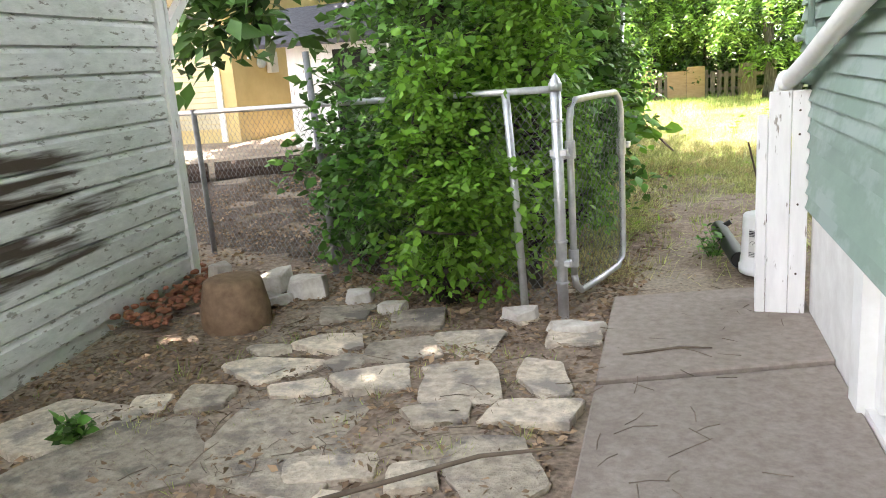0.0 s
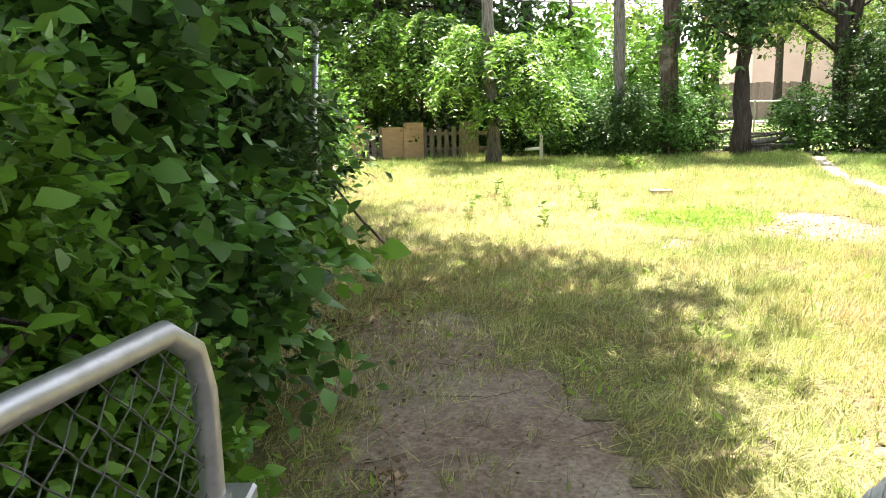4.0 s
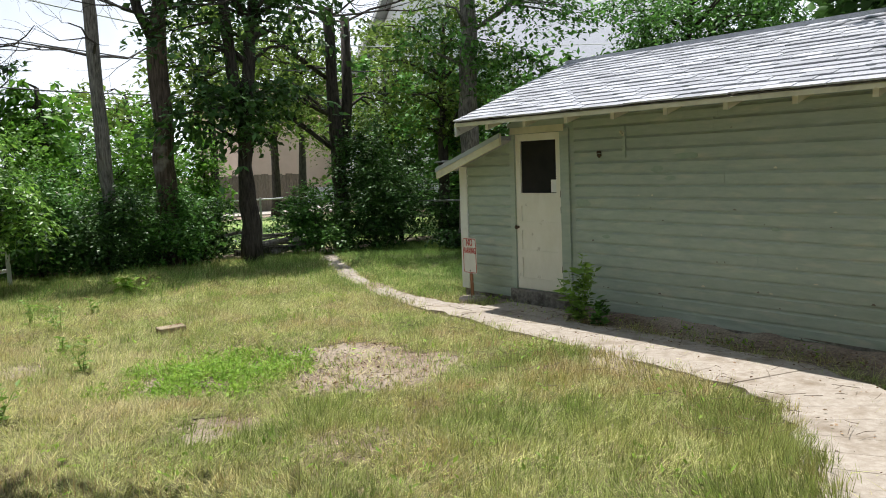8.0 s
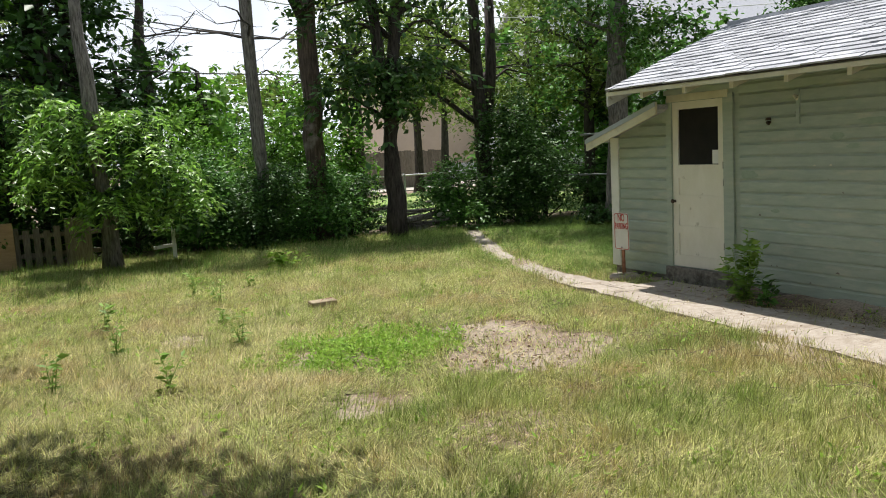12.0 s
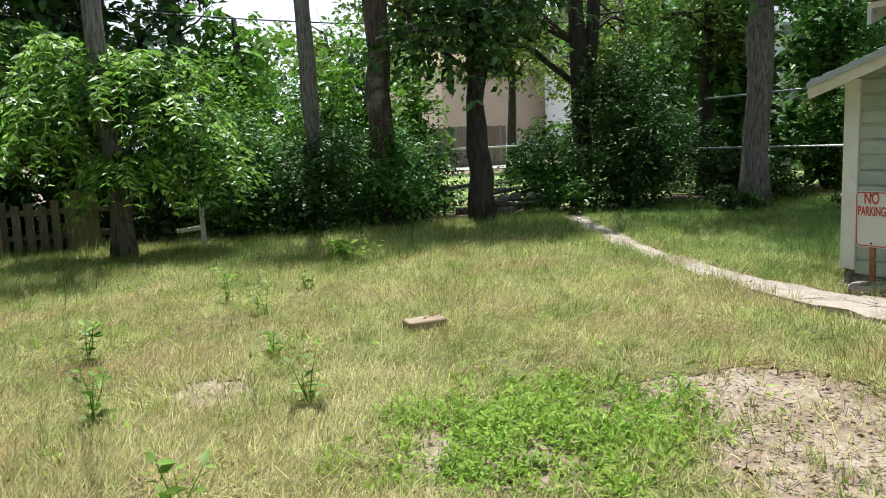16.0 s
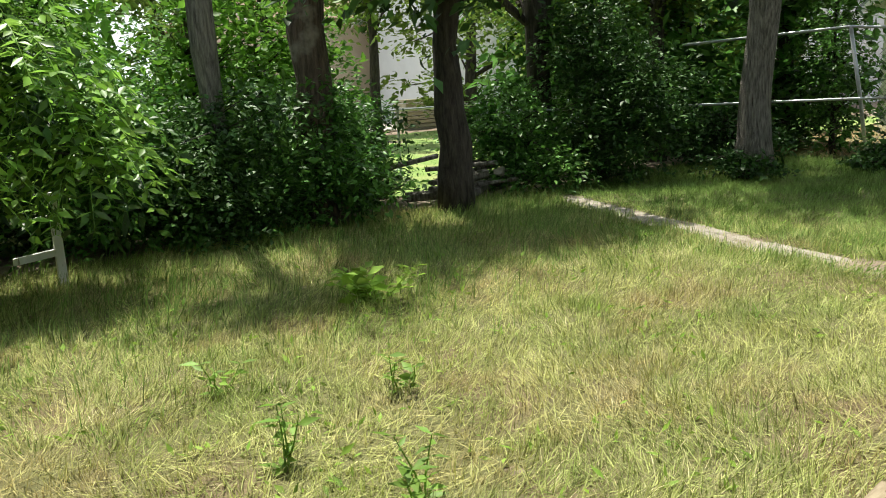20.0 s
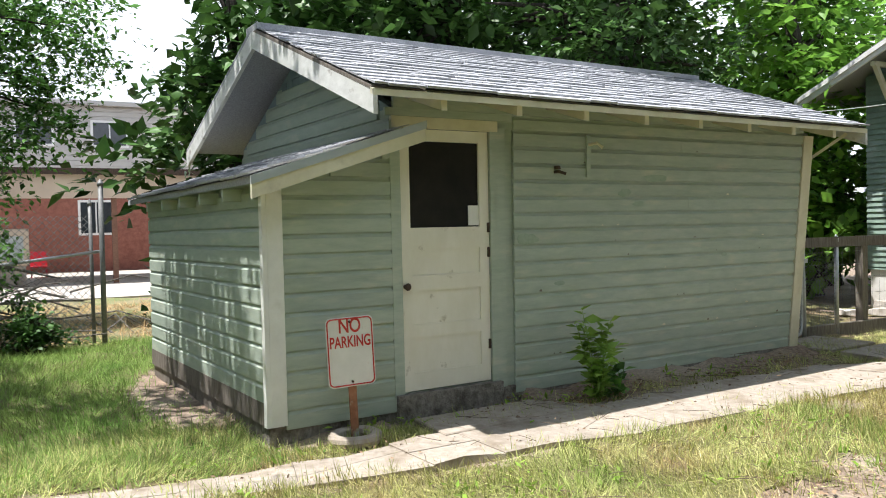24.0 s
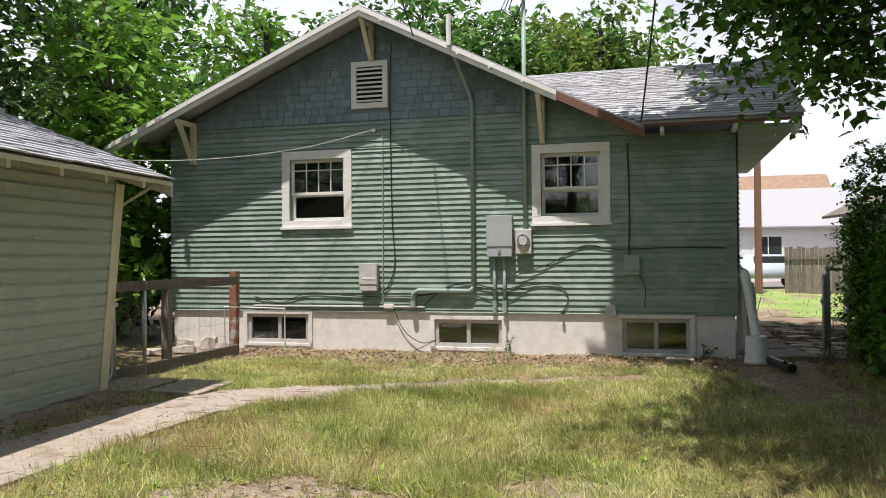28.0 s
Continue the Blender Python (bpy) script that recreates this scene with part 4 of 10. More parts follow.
# people door in the yard wall
pd = thing("door_1", "cream painted half-glazed door with a dark pane, paint worn", "door", kind="structure")
M_DOORPAINT = mat("worn_cream_door_paint", (0.75, 0.72, 0.60), (0.84, 0.81, 0.71), 4.0, 0.55, 0.2, (0.50, 0.46, 0.36), 6.0, (0.66, 0.73), stretch=(1, 1, 0.5))
DU0, DU1, DZ0, DZ1 = 4.08, 4.90, 0.19, 2.21
bm = bmesh.new()
st = 0.09
WZ0, WZ1 = 1.45, 2.12
sbox(DU0, -0.005, DZ0, DU0 + st, 0.035, DZ1, bm)
sbox(DU1 - st, -0.005, DZ0, DU1, 0.035, DZ1, bm)
sbox(DU0 + st, -0.005, WZ1, DU1 - st, 0.035, DZ1, bm)
for z0, z1 in ((DZ0, 0.33), (0.60, 0.70), (0.96, 1.08), (1.28, WZ0)):
    sbox(DU0 + st, -0.005, z0, DU1 - st, 0.035, z1, bm)
leaf = part("door_leaf", bm, M_DOORPAINT, pd)
for z0, z1 in ((0.33, 0.60), (0.70, 0.96), (1.08, 1.28)):
    part("panel", sbox(DU0 + st, 0.008, z0, DU1 - st, 0.028, z1), M_DOORPAINT, leaf)
# matt near-black sheet instead of glass, darkness of the pane put into colour
part("blind", sbox(DU0 + st, 0.016, WZ0, DU1 - st, 0.022, WZ1), M_DARK, leaf, "near-black sheet in place of the unlit door pane")
part("paper_note", sbox(DU0 + st + 0.0, 0.004, WZ0 + 0.01, DU0 + st + 0.10, 0.010, WZ0 + 0.17), M_WHITE, leaf, "white paper note")
kn = tube([S(DU1 - 0.03, -0.005, 1.00), S(DU1 - 0.03, -0.03, 1.0), S(DU1 - 0.03, -0.05, 1.0), S(DU1 - 0.03, -0.065, 1.0)], [0.018, 0.015, 0.03, 0.018], 10)
part("door_knob", kn, M_IRON, leaf)
for z in (0.45, 1.2, 1.4):
    part("hinge" if z < 1.3 else "latch", sbox(DU0 - 0.02, -0.012, z, DU0 + 0.02, -0.006, z + 0.08), M_IRON, leaf)
for u0, z0, u1, z1 in ((3.93, 0.12, 4.075, 2.26), (4.905, 0.12, 4.99, 2.26)):
    part("door_casing", sbox(u0, -0.03, z0, u1, 0.0, z1), M_SAGE, pd)
part("door_casing", sbox(4.0, -0.032, 2.215, 4.97, 0.0, 2.30), M_CREAM, pd)
part("lintel_board", sbox(3.86, -0.03, 2.302, 5.02, -0.002, 2.36), M_SAGE, pd)
part("threshold", sbox(4.0, -0.07, -0.2, 4.98, 0.05, 0.178), M_CRUMBLE, pd, "rough crumbling concrete sill")

# lean-to
LZ0, LZ1 = 2.14, 1.76


def lean_z(u):
    return LZ0 + (LZ1 - LZ0) * (u - SL) / (6.15 - SL)


lean = thing("lean_to", "sage green lean-to with a white corner board", "lean-to", kind="structure")
b = hexa([S(SL, 0, 0.1), S(LL, 0, 0.1), S(LL, 0.1, 0.1), S(SL, 0.1, 0.1), S(SL, 0, lean_z(SL)), S(LL, 0, lean_z(LL)), S(LL, 0.1, lean_z(LL)), S(SL, 0.1, lean_z(SL))])
bmesh.ops.recalc_face_normals(b, faces=b.faces)
part("wall", b, M_SAGE, lean)
part("wall", sbox(LL - 0.1, 0.1, 0.1, LL, SW, lean_z(LL)), M_SAGE, lean)
part("footing", sbox(SL, -0.01, -0.25, LL + 0.01, 0.15, 0.1), M_CRUMBLE, lean)
part("footing", sbox(LL - 0.15, 0.15, -0.25, LL + 0.01, SW, 0.1), M_SILL, lean)
spans, z = [], 0.055
while z < 2.05:
    end = LL - 0.11 if lean_z(LL) > z + COVE else max(SL + 0.1, SL + (LZ0 - z - COVE) / (LZ0 - LZ1) * (6.15 - SL))
    if min(end, LL - 0.11) > SL + 0.02:
        spans.append((SL + 0.002, min(end, LL - 0.11), z, COVE))
    z += COVE
shed_boards(lean, spans, lambda a, d, z: S(a, -d, z))
spans, z = [], 0.25
while z < lean_z(LL) - 0.06:
    spans.append((0.012, SW, z, min(COVE, lean_z(LL) - z)))
    z += COVE
shed_boards(lean, spans, lambda a, d, z: S(LL + d, a, z))
part("skirt_board", sbox(LL, 0.01, 0.09, LL + 0.03, SW, 0.25), M_GREYWOOD, lean)
part("corner_board", sbox(LL - 0.11, -0.045, 0.09, LL + 0.005, -0.001, lean_z(LL)), M_WHITE, lean, "white corner board")
part("corner_board", sbox(LL + 0.006, -0.045, 0.09, LL + 0.04, 0.01, lean_z(LL)), M_WHITE, lean)
c = [S(SL, -0.3, LZ0), S(6.15, -0.3, LZ1), S(6.15, SW + 0.2, LZ1), S(SL, SW + 0.2, LZ0)]
part("roof_slope", rslab(c, 0.05), M_ROOF_J, lean)
c = [S(SL - 0.1, -0.335, LZ0 - 0.06), S(6.17, -0.335, LZ1 - 0.10), S(6.17, -0.302, LZ1 - 0.10), S(SL - 0.1, -0.302, LZ0 - 0.06), S(SL - 0.1, -0.335, LZ0 + 0.085), S(6.17, -0.335, LZ1 + 0.045), S(6.17, -0.302, LZ1 + 0.045), S(SL - 0.1, -0.302, LZ0 + 0.085)]
b = hexa(c)
bmesh.ops.recalc_face_normals(b, faces=b.faces)
part("rake_board", b, M_CREAM, lean, "cream rake board")
c = [p + SV * -0.012 for p in (S(SL - 0.1, -0.335, LZ0 + 0.03), S(6.18, -0.335, LZ1 - 0.01), S(6.18, -0.323, LZ1 - 0.01), S(SL - 0.1, -0.323, LZ0 + 0.03), S(SL - 0.1, -0.335, LZ0 + 0.088), S(6.18, -0.335, LZ1 + 0.048), S(6.18, -0.323, LZ1 + 0.048), S(SL - 0.1, -0.323, LZ0 + 0.088))]
b = hexa(c)
bmesh.ops.recalc_face_normals(b, faces=b.faces)
part("drip_edge", b, M_GREYBOX, lean, "dark grey metal drip edge")
lup = S(SL, 0, LZ0) - S(6.16, 0, LZ1)
tabs(lean, S(6.16, -0.3, LZ1), SV, lup, SW + 0.4, lup.length, 0.137, 0.3, lift=0.052, limit=60)
for v in (0.4, 1.0, 1.6, 2.2, 2.8):
    part("rafter_tail", sbox(LL, v, LZ1 - 0.09, 6.13, v + 0.045, LZ1 - 0.002), M_SAGE, lean)

# soil banked against the shed foot
bu, bv = np.linspace(-0.1, LL + 0.02, 90), np.linspace(-0.5, -0.012, 9)
BU, BV = np.meshgrid(bu, bv)
bh = ((BV + 0.5) / 0.45).clip(0, 1) ** 1.5 * (0.105 + 0.03 * np.sin(BU * 3.1) * np.sin(BU * 7.7 + 1)) * (~((BU > 3.75) & (BU < 5.05)) * 0.85 + 0.15) * (1 - 0.6 * ((BU - 4.9) / 0.3).clip(0, 1)) * ((LL - BU) / 0.3).clip(0, 1)
bx_ = SO.x + SU.x * BU + SV.x * BV
by_ = SO.y + SU.y * BU + SV.y * BV
ids = np.arange(BU.size).reshape(BU.shape)
bank = raw("ground_bank", np.column_stack([bx_.ravel(), by_.ravel(), (ground_height(bx_, by_) - 0.012 + bh).ravel()]), np.stack([ids[:-1, :-1], ids[:-1, 1:], ids[1:, 1:], ids[1:, :-1]], -1).reshape(-1, 4), ground.data.materials[0])
tagged(bank, "dark soil banked along the shed foot", "soil", kind="structure")


# ---- concrete paths ----
def slab_poly(parent, poly, z0, z1, material, name="slab", worn=0.008):
    bm = prism(poly, z0, z1)
    top = [e for e in bm.edges if all(abs(v.co.z - z1) < 1e-6 for v in e.verts)]
    bmesh.ops.bevel(bm, geom=top, offset=worn, segments=1, affect="EDGES")
    return part(name, bm, material, parent)


walkway = thing("pavement_side", "stained concrete slab walkway beside the house wall", "walkway", kind="structure")
edge = lambda y: -1.135 - 0.085 * (y + 0.1)
rowsy = [(-0.1, 0.28), (-1.38, -0.95), (-2.75, -2.45), (-4.1, -3.9), (-5.6, -5.4), (-7.2, -7.1)]
for (l0, r0), (l1, r1), h in zip(rowsy, rowsy[1:], (0.034, 0.018, 0.03, 0.024, 0.02)):
    slab_poly(walkway, [(edge(l1), l1 + 0.012), (side_x(r1) + 0.015, r1 + 0.012), (side_x(min(r0, 0)) + 0.015, r0 - 0.012), (edge(l0), l0 - 0.012)], -0.12, h, M_WALK)

garden_path = thing("pavement_yard", "cracked concrete path through the yard past the shed", "path", kind="structure")
line = [(7.3, 17.2), (6.6, 15.3), (5.95, 13.4), (5.62, 11.6), (5.6, 10.2), (5.64, 8.9), (5.7, 7.6), (5.76, 6.4), (5.74, 5.4), (5.4, 4.6), (4.85, 4.15), (4.3, 3.82), (3.75, 3.45), (3.1, 2.95), (2.2, 2.5), (1.3, 2.1)]
wid = [0.17, 0.18, 0.19, 0.20, 0.28, 0.40, 0.46, 0.50, 0.52, 0.54, 0.50, 0.42, 0.32, 0.2, 0.16, 0.13]
pts = [Vector(p) for p in line]
sides = []
for i, p in enumerate(pts):
    d = (pts[min(i + 1, len(pts) - 1)] - pts[max(i - 1, 0)]).normalized()
    nrm = Vector((-d.y, d.x))
    sides.append((p + nrm * wid[i], p - nrm * wid[i]))
slip = [(random.uniform(-0.07, 0.07), random.uniform(-0.07, 0.07)) for _ in range(2 * len(pts))]
for i in range(len(pts) - 1):
    for k in range(2):
        f0, f1 = k / 2, (k + 1) / 2
        (a0, b0), (a1, b1) = slip[2 * i + k], slip[2 * i + k + 1]
        L0, R0 = sides[i][0].lerp(sides[i + 1][0], f0 + a0), sides[i][1].lerp(sides[i + 1][1], f0 + b0)
        L1, R1 = sides[i][0].lerp(sides[i + 1][0], f1 + a1), sides[i][1].lerp(sides[i + 1][1], f1 + b1)
        gap = 0.0008
        dl, dr = (L1 - L0).normalized() * gap, (R1 - R0).normalized() * gap
        lm, rm = L0.lerp(L1, 0.5), R0.lerp(R1, 0.5)
        out = (lm - rm).normalized()
        poly = [L0 + dl, lm + out * random.uniform(-0.09, 0.05), L1 - dl, R1 - dr, rm + out * random.uniform(-0.05, 0.09), R0 + dr]
        m1 = random.uniform(0.3, 0.7)
        h = (-0.012 if i < 4 else 0.002 if i < 10 else -0.004 if i < 12 else -0.03) + random.uniform(-0.003, 0.003)
        if i >= 12 and random.random() < 0.4:
            continue
        if i < 8 and random.random() < 0.6:
            a = poly[0].lerp(poly[5], m1)
            b = poly[2].lerp(poly[3], random.uniform(0.3, 0.7))
            w = (poly[5] - poly[0]).normalized() * 0.003
            slab_poly(garden_path, [tuple(v) for v in (poly[0], poly[1], poly[2], b - w, a - w)], -0.1, h, M_CONC, worn=0.003)
            slab_poly(garden_path, [tuple(v) for v in (a + w, b + w, poly[3], poly[4], poly[5])], -0.1, h + random.uniform(-0.004, 0.004), M_CONC, worn=0.003)
        else:
            slab_poly(garden_path, [tuple(v) for v in poly], -0.1, h, M_CONC, worn=0.003)
slab_poly(garden_path, [tuple(S(3.5, -0.62, 0).xy), tuple(S(4.95, -0.66, 0).xy), tuple(S(4.9, -0.14, 0).xy), tuple(S(3.8, -0.14, 0).xy)], -0.1, 0.014, M_CONC)
slab_poly(garden_path, [(5.95, 4.55), (6.0, 3.65), (6.7, 3.62), (6.62, 4.5)], -0.1, 0.012, M_CONC)
slab_poly(garden_path, [(6.72, 4.5), (6.8, 3.62), (7.55, 3.7), (7.4, 4.75)], -0.1, 0.016, M_CONC)
slab_poly(garden_path, [(7.62, 4.7), (7.7, 3.3), (9.9, 3.2), (10.2, 4.9)], -0.1, 0.014, M_CONC)

# ---- flagstone patio ----
patio = thing("pavement_flagstones", "irregular buff flagstones bedded in soil and litter", "flagstones", kind="structure")
NEAR_FLAGS = [(-2.18, -2.06, 0.36, 0.38), (-1.67, -1.47, 0.21, 0.22), (-2.06, -1.13, 0.21, 0.17), (-1.77, -0.91, 0.18, 0.19), (-1.27, -1.31, 0.11, 0.23), (-1.23, -1.71, 0.19, 0.12), (-1.62, -1.80, 0.15, 0.11), (-1.27, -2.15, 0.17, 0.28), (-1.87, -2.28, 0.16, 0.14), (-1.55, -2.30, 0.10, 0.10), (-2.83, -2.47, 0.40, 0.34), (-3.29, -2.20, 0.30, 0.28)]
FAR_FLAGS = [(-2.71, -1.40, 0.23, 0.17), (-2.52, -1.03, 0.19, 0.13), (-2.05, -1.49, 0.18, 0.14), (-2.19, -0.58, 0.19, 0.17), (-1.26, -0.73, 0.13, 0.14), (-2.32, -1.30, 0.11, 0.10), (-2.88, -1.16, 0.11, 0.08), (-3.03, -1.94, 0.10, 0.09), (-1.90, -2.56, 0.18, 0.10), (-2.72, -0.52, 0.19, 0.15), (-2.80, -1.81, 0.13, 0.14), (-1.63, -0.41, 0.10, 0.10), (-2.38, -1.62, 0.16, 0.09), (-2.45, -2.9, 0.3, 0.24), (-1.5, -2.85, 0.26, 0.25)]
FLAGS = NEAR_FLAGS + FAR_FLAGS


def flag(x, y, rx, ry, z1=0.025):
    """An irregular stone: straight broken sides between uneven corners, with a chipped edge."""
    n = random.choice((4, 4, 5))
    start = 2 * math.pi * (0.5 + random.uniform(-0.15, 0.15)) / n
    cs, sn = math.cos(0.36), math.sin(0.36)
    corners = []
    for i in range(n):
        a = start + 2 * math.pi * i / n + random.uniform(-0.34, 0.34)
        k = random.uniform(0.95, 1.25) * (1.12 if n == 4 else 1.0)
        u, v = rx * k * math.cos(a), ry * k * math.sin(a)
        corners.append(Vector((x + u * cs - v * sn, y + u * sn + v * cs)))
    poly = []
    for i in range(n):
        a, b = corners[i], corners[(i + 1) % n]
        side = Vector((b.y - a.y, a.x - b.x))
        for f_ in (0.06, 0.3, 0.52, 0.75, 0.94):
            poly.append(tuple(a.lerp(b, f_) + side * random.uniform(-0.035, 0.035)))
    z1 += float(ground_height(x, y))
    bm = prism(poly, -0.12, z1)
    tilt = (random.uniform(-0.02, 0.02), random.uniform(-0.02, 0.02))
    for v in bm.verts:
        if v.co.z > -0.1:
            v.co.z += (v.co.x - x) * tilt[0] + (v.co.y - y) * tilt[1]
    top = [e for e in bm.edges if all(v.co.z > -0.1 for v in e.verts)]
    bmesh.ops.bevel(bm, geom=top, offset=0.007, segments=1, affect="EDGES")
    part("flagstone", bm, M_STONE, patio)


for x, y, rx, ry in list(FLAGS):
    flag(x, y, rx * 1.12, ry * 1.12, random.uniform(0.016, 0.032))
fl_rng = random.Random(4)
for i in range(40):
    x, y = fl_rng.uniform(-3.7, -1.3), fl_rng.uniform(-6.5, -3.1)
    if all(math.hypot(x - a, y - b) > 0.42 for a, b, *_ in FLAGS):
        FLAGS.append((x, y, 0.25, 0.2))
        flag(x, y, fl_rng.uniform(0.16, 0.3), fl_rng.uniform(0.14, 0.26))

# rubble by the fence
def lump(r, seed, squash=0.7, bm=None, at=(0, 0, 0), rough=0.3):
    g = random.Random(seed)
    bm = bm or bmesh.new()
    new_v = bmesh.ops.create_icosphere(bm, subdivisions=2, radius=r)["verts"]
    ax = [Vector((g.gauss(0, 1), g.gauss(0, 1), g.gauss(0, 1))).normalized() for _ in range(7)]
    lim = [r * g.uniform(1 - 2 * rough, 1.0) for _ in range(7)]
    for v in new_v:
        for a, l_ in zip(ax, lim):
            d = v.co.dot(a)
            if d > l_:
                v.co -= a * (d - l_)
        v.co.z *= squash
        v.co += Vector(at)
    return bm


def chunk(x, y, a, b, h, turn, seed, base=-0.02):
    """A broken slab end: uneven corners and a chipped edge."""
    g = random.Random(seed)
    c, s_ = math.cos(turn), math.sin(turn)
    n = 6
    poly = []
    for i in range(n):
        t_ = 2 * math.pi * (i + g.uniform(-0.25, 0.25)) / n
        u, v = a * math.cos(t_) * g.uniform(0.8, 1.15), b * math.sin(t_) * g.uniform(0.8, 1.15)
        poly.append((x + u * c - v * s_, y + u * s_ + v * c))
    bm = prism(poly, base, base + h)
    for v in bm.verts:
        if v.co.z > base + h * 0.5:
            v.co.z += g.uniform(-0.3, 0.25) * h
            v.co.x += (x - v.co.x) * g.uniform(0.0, 0.25)
            v.co.y += (y - v.co.y) * g.uniform(0.0, 0.25)
    bmesh.ops.triangulate(bm, faces=bm.faces)
    bmesh.ops.bevel(bm, geom=list(bm.edges), offset=0.006, segments=1, affect="EDGES")
    return bm


for i, (x, y, a_, b_, h_, turn) in enumerate([(-3.50, -0.10, 0.15, 0.10, 0.15, 0.4), (-3.20, -0.16, 0.21, 0.13, 0.13, -0.3), (-3.33, -0.36, 0.17, 0.09, 0.06, 0.2), (-2.76, -0.25, 0.12, 0.09, 0.07, 0.9), (-3.92, -0.12, 0.10, 0.08, 0.17, 0.1), (-2.45, -0.42, 0.10, 0.07, 0.06, 0.5), (-1.62, -0.42, 0.12, 0.08, 0.06, 0.3), (-1.25, -0.62, 0.17, 0.09, 0.06, 0.1)]):
    solid("concrete_chunk", chunk(x, y, a_, b_, h_, turn, 20 + i), M_RUBBLE, "pale broken chunk of concrete lying on the soil", "rubble", "rubble by the fence")
bm = bmesh.new()
prof = [(0.0, 0.268), (0.13, 0.266), (0.168, 0.255), (0.185, 0.225), (0.198, 0.15), (0.215, 0.07), (0.217, 0.0), (0.215, -0.05)]
rings = []
for r, z in prof[1:]:
    rings.append([bm.verts.new((-3.38 + r * math.cos(2 * math.pi * j / 24), -0.72 + r * math.sin(2 * math.pi * j / 24), z)) for j in range(24)])
cap = bm.verts.new((-3.38, -0.72, 0.268))
for j in range(24):
    bm.faces.new((cap, rings[0][j], rings[0][(j + 1) % 24]))
for r0, r1 in zip(rings, rings[1:]):
    for j in range(24):
        bm.faces.new((r0[j], r1[j], r1[(j + 1) % 24], r0[(j + 1) % 24]))
solid("upturned_pot", bm, M_BALL, "brown weathered upturned earthenware pot on the soil", "pot", smooth=True)

# ---- white garage with peeling paint ----
GO = Vector((-4.34, 0.12, 0))
GD = Vector((0.183, -0.983, 0))
GN = Vector((0.983, 0.183, 0))


def G(a, d, z):
    return GO + GD * a + GN * d + Vector((0, 0, z))


def gbox(a0, d0, z0, a1, d1, z1, bm=None):
    b = hexa([G(a0, d0, z0), G(a1, d0, z0), G(a1, d1, z0), G(a0, d1, z0), G(a0, d0, z1), G(a1, d0, z1), G(a1, d1, z1), G(a0, d1, z1)], bm)
    bmesh.ops.recalc_face_normals(b, faces=b.faces)
    return b


def stained_material():
    m = mat("peeling_white_siding", (0.62, 0.62, 0.59), (0.80, 0.80, 0.77), 7.0, 0.75, 0.4, (0.33, 0.31, 0.275), 9.0, (0.585, 0.65), stretch=(1, 1, 3.2), flakes=True, spread=0.05)
    n, l = m.node_tree.nodes, m.node_tree.links
    p = n["Principled BSDF"]
    geo = n.new("ShaderNodeNewGeometry")
    mp = n.new("ShaderNodeMapping")
    mp.inputs["Scale"].default_value = (0.5, 0.4, 6.5)
    l.new(geo.outputs["Position"], mp.inputs["Vector"])
    t = n.new("ShaderNodeTexNoise")
    t.inputs["Scale"].default_value = 1.9
    t.inputs["Detail"].default_value = 8
    t.inputs["Roughness"].default_value = 0.5
    l.new(mp.outputs["Vector"], t.inputs["Vector"])
    sep = n.new("ShaderNodeSeparateXYZ")
    l.new(geo.outputs["Position"], sep.inputs[0])
    band = n.new("ShaderNodeMapRange")
    band.inputs["From Min"].default_value = -0.3
    band.inputs["From Max"].default_value = -1.3
    band.inputs["To Min"].default_value = -0.16
    band.inputs["To Max"].default_value = 0.09
    l.new(sep.outputs["Y"], band.inputs["Value"])
    hi = n.new("ShaderNodeMapRange")
    hi.inputs["From Min"].default_value = 1.15
    hi.inputs["From Max"].default_value = 1.5
    hi.inputs["To Min"].default_value = 0.0
    hi.inputs["To Max"].default_value = -0.3
    l.new(sep.outputs["Z"], hi.inputs["Value"])
    ad = n.new("ShaderNodeMath")
    l.new(t.outputs["Fac"], ad.inputs[0])
    l.new(band.outputs["Result"], ad.inputs[1])
    ad2 = n.new("ShaderNodeMath")
    l.new(ad.outputs[0], ad2.inputs[0])
    l.new(hi.outputs["Result"], ad2.inputs[1])
    lo = n.new("ShaderNodeMapRange")
    lo.inputs["From Min"].default_value = 0.22
    lo.inputs["From Max"].default_value = 0.48
    lo.inputs["To Min"].default_value = -0.22
    lo.inputs["To Max"].default_value = 0.0
    l.new(sep.outputs["Z"], lo.inputs["Value"])
    ad3 = n.new("ShaderNodeMath")
    l.new(ad2.outputs[0], ad3.inputs[0])
    l.new(lo.outputs["Result"], ad3.inputs[1])
    r = n.new("ShaderNodeValToRGB")
    r.color_ramp.elements[0].position, r.color_ramp.elements[1].position = 0.52, 0.65
    l.new(ad3.outputs[0], r.inputs["Fac"])
    mx = n.new("ShaderNodeMix")
    mx.data_type = "RGBA"
    mx.inputs[7].default_value = (0.085, 0.064, 0.048, 1)
    l.new(r.outputs["Color"], mx.inputs[0])
    l.new(p.inputs["Base Color"].links[0].from_socket, mx.inputs[6])
    l.new(mx.outputs[2], p.inputs["Base Color"])
    return m


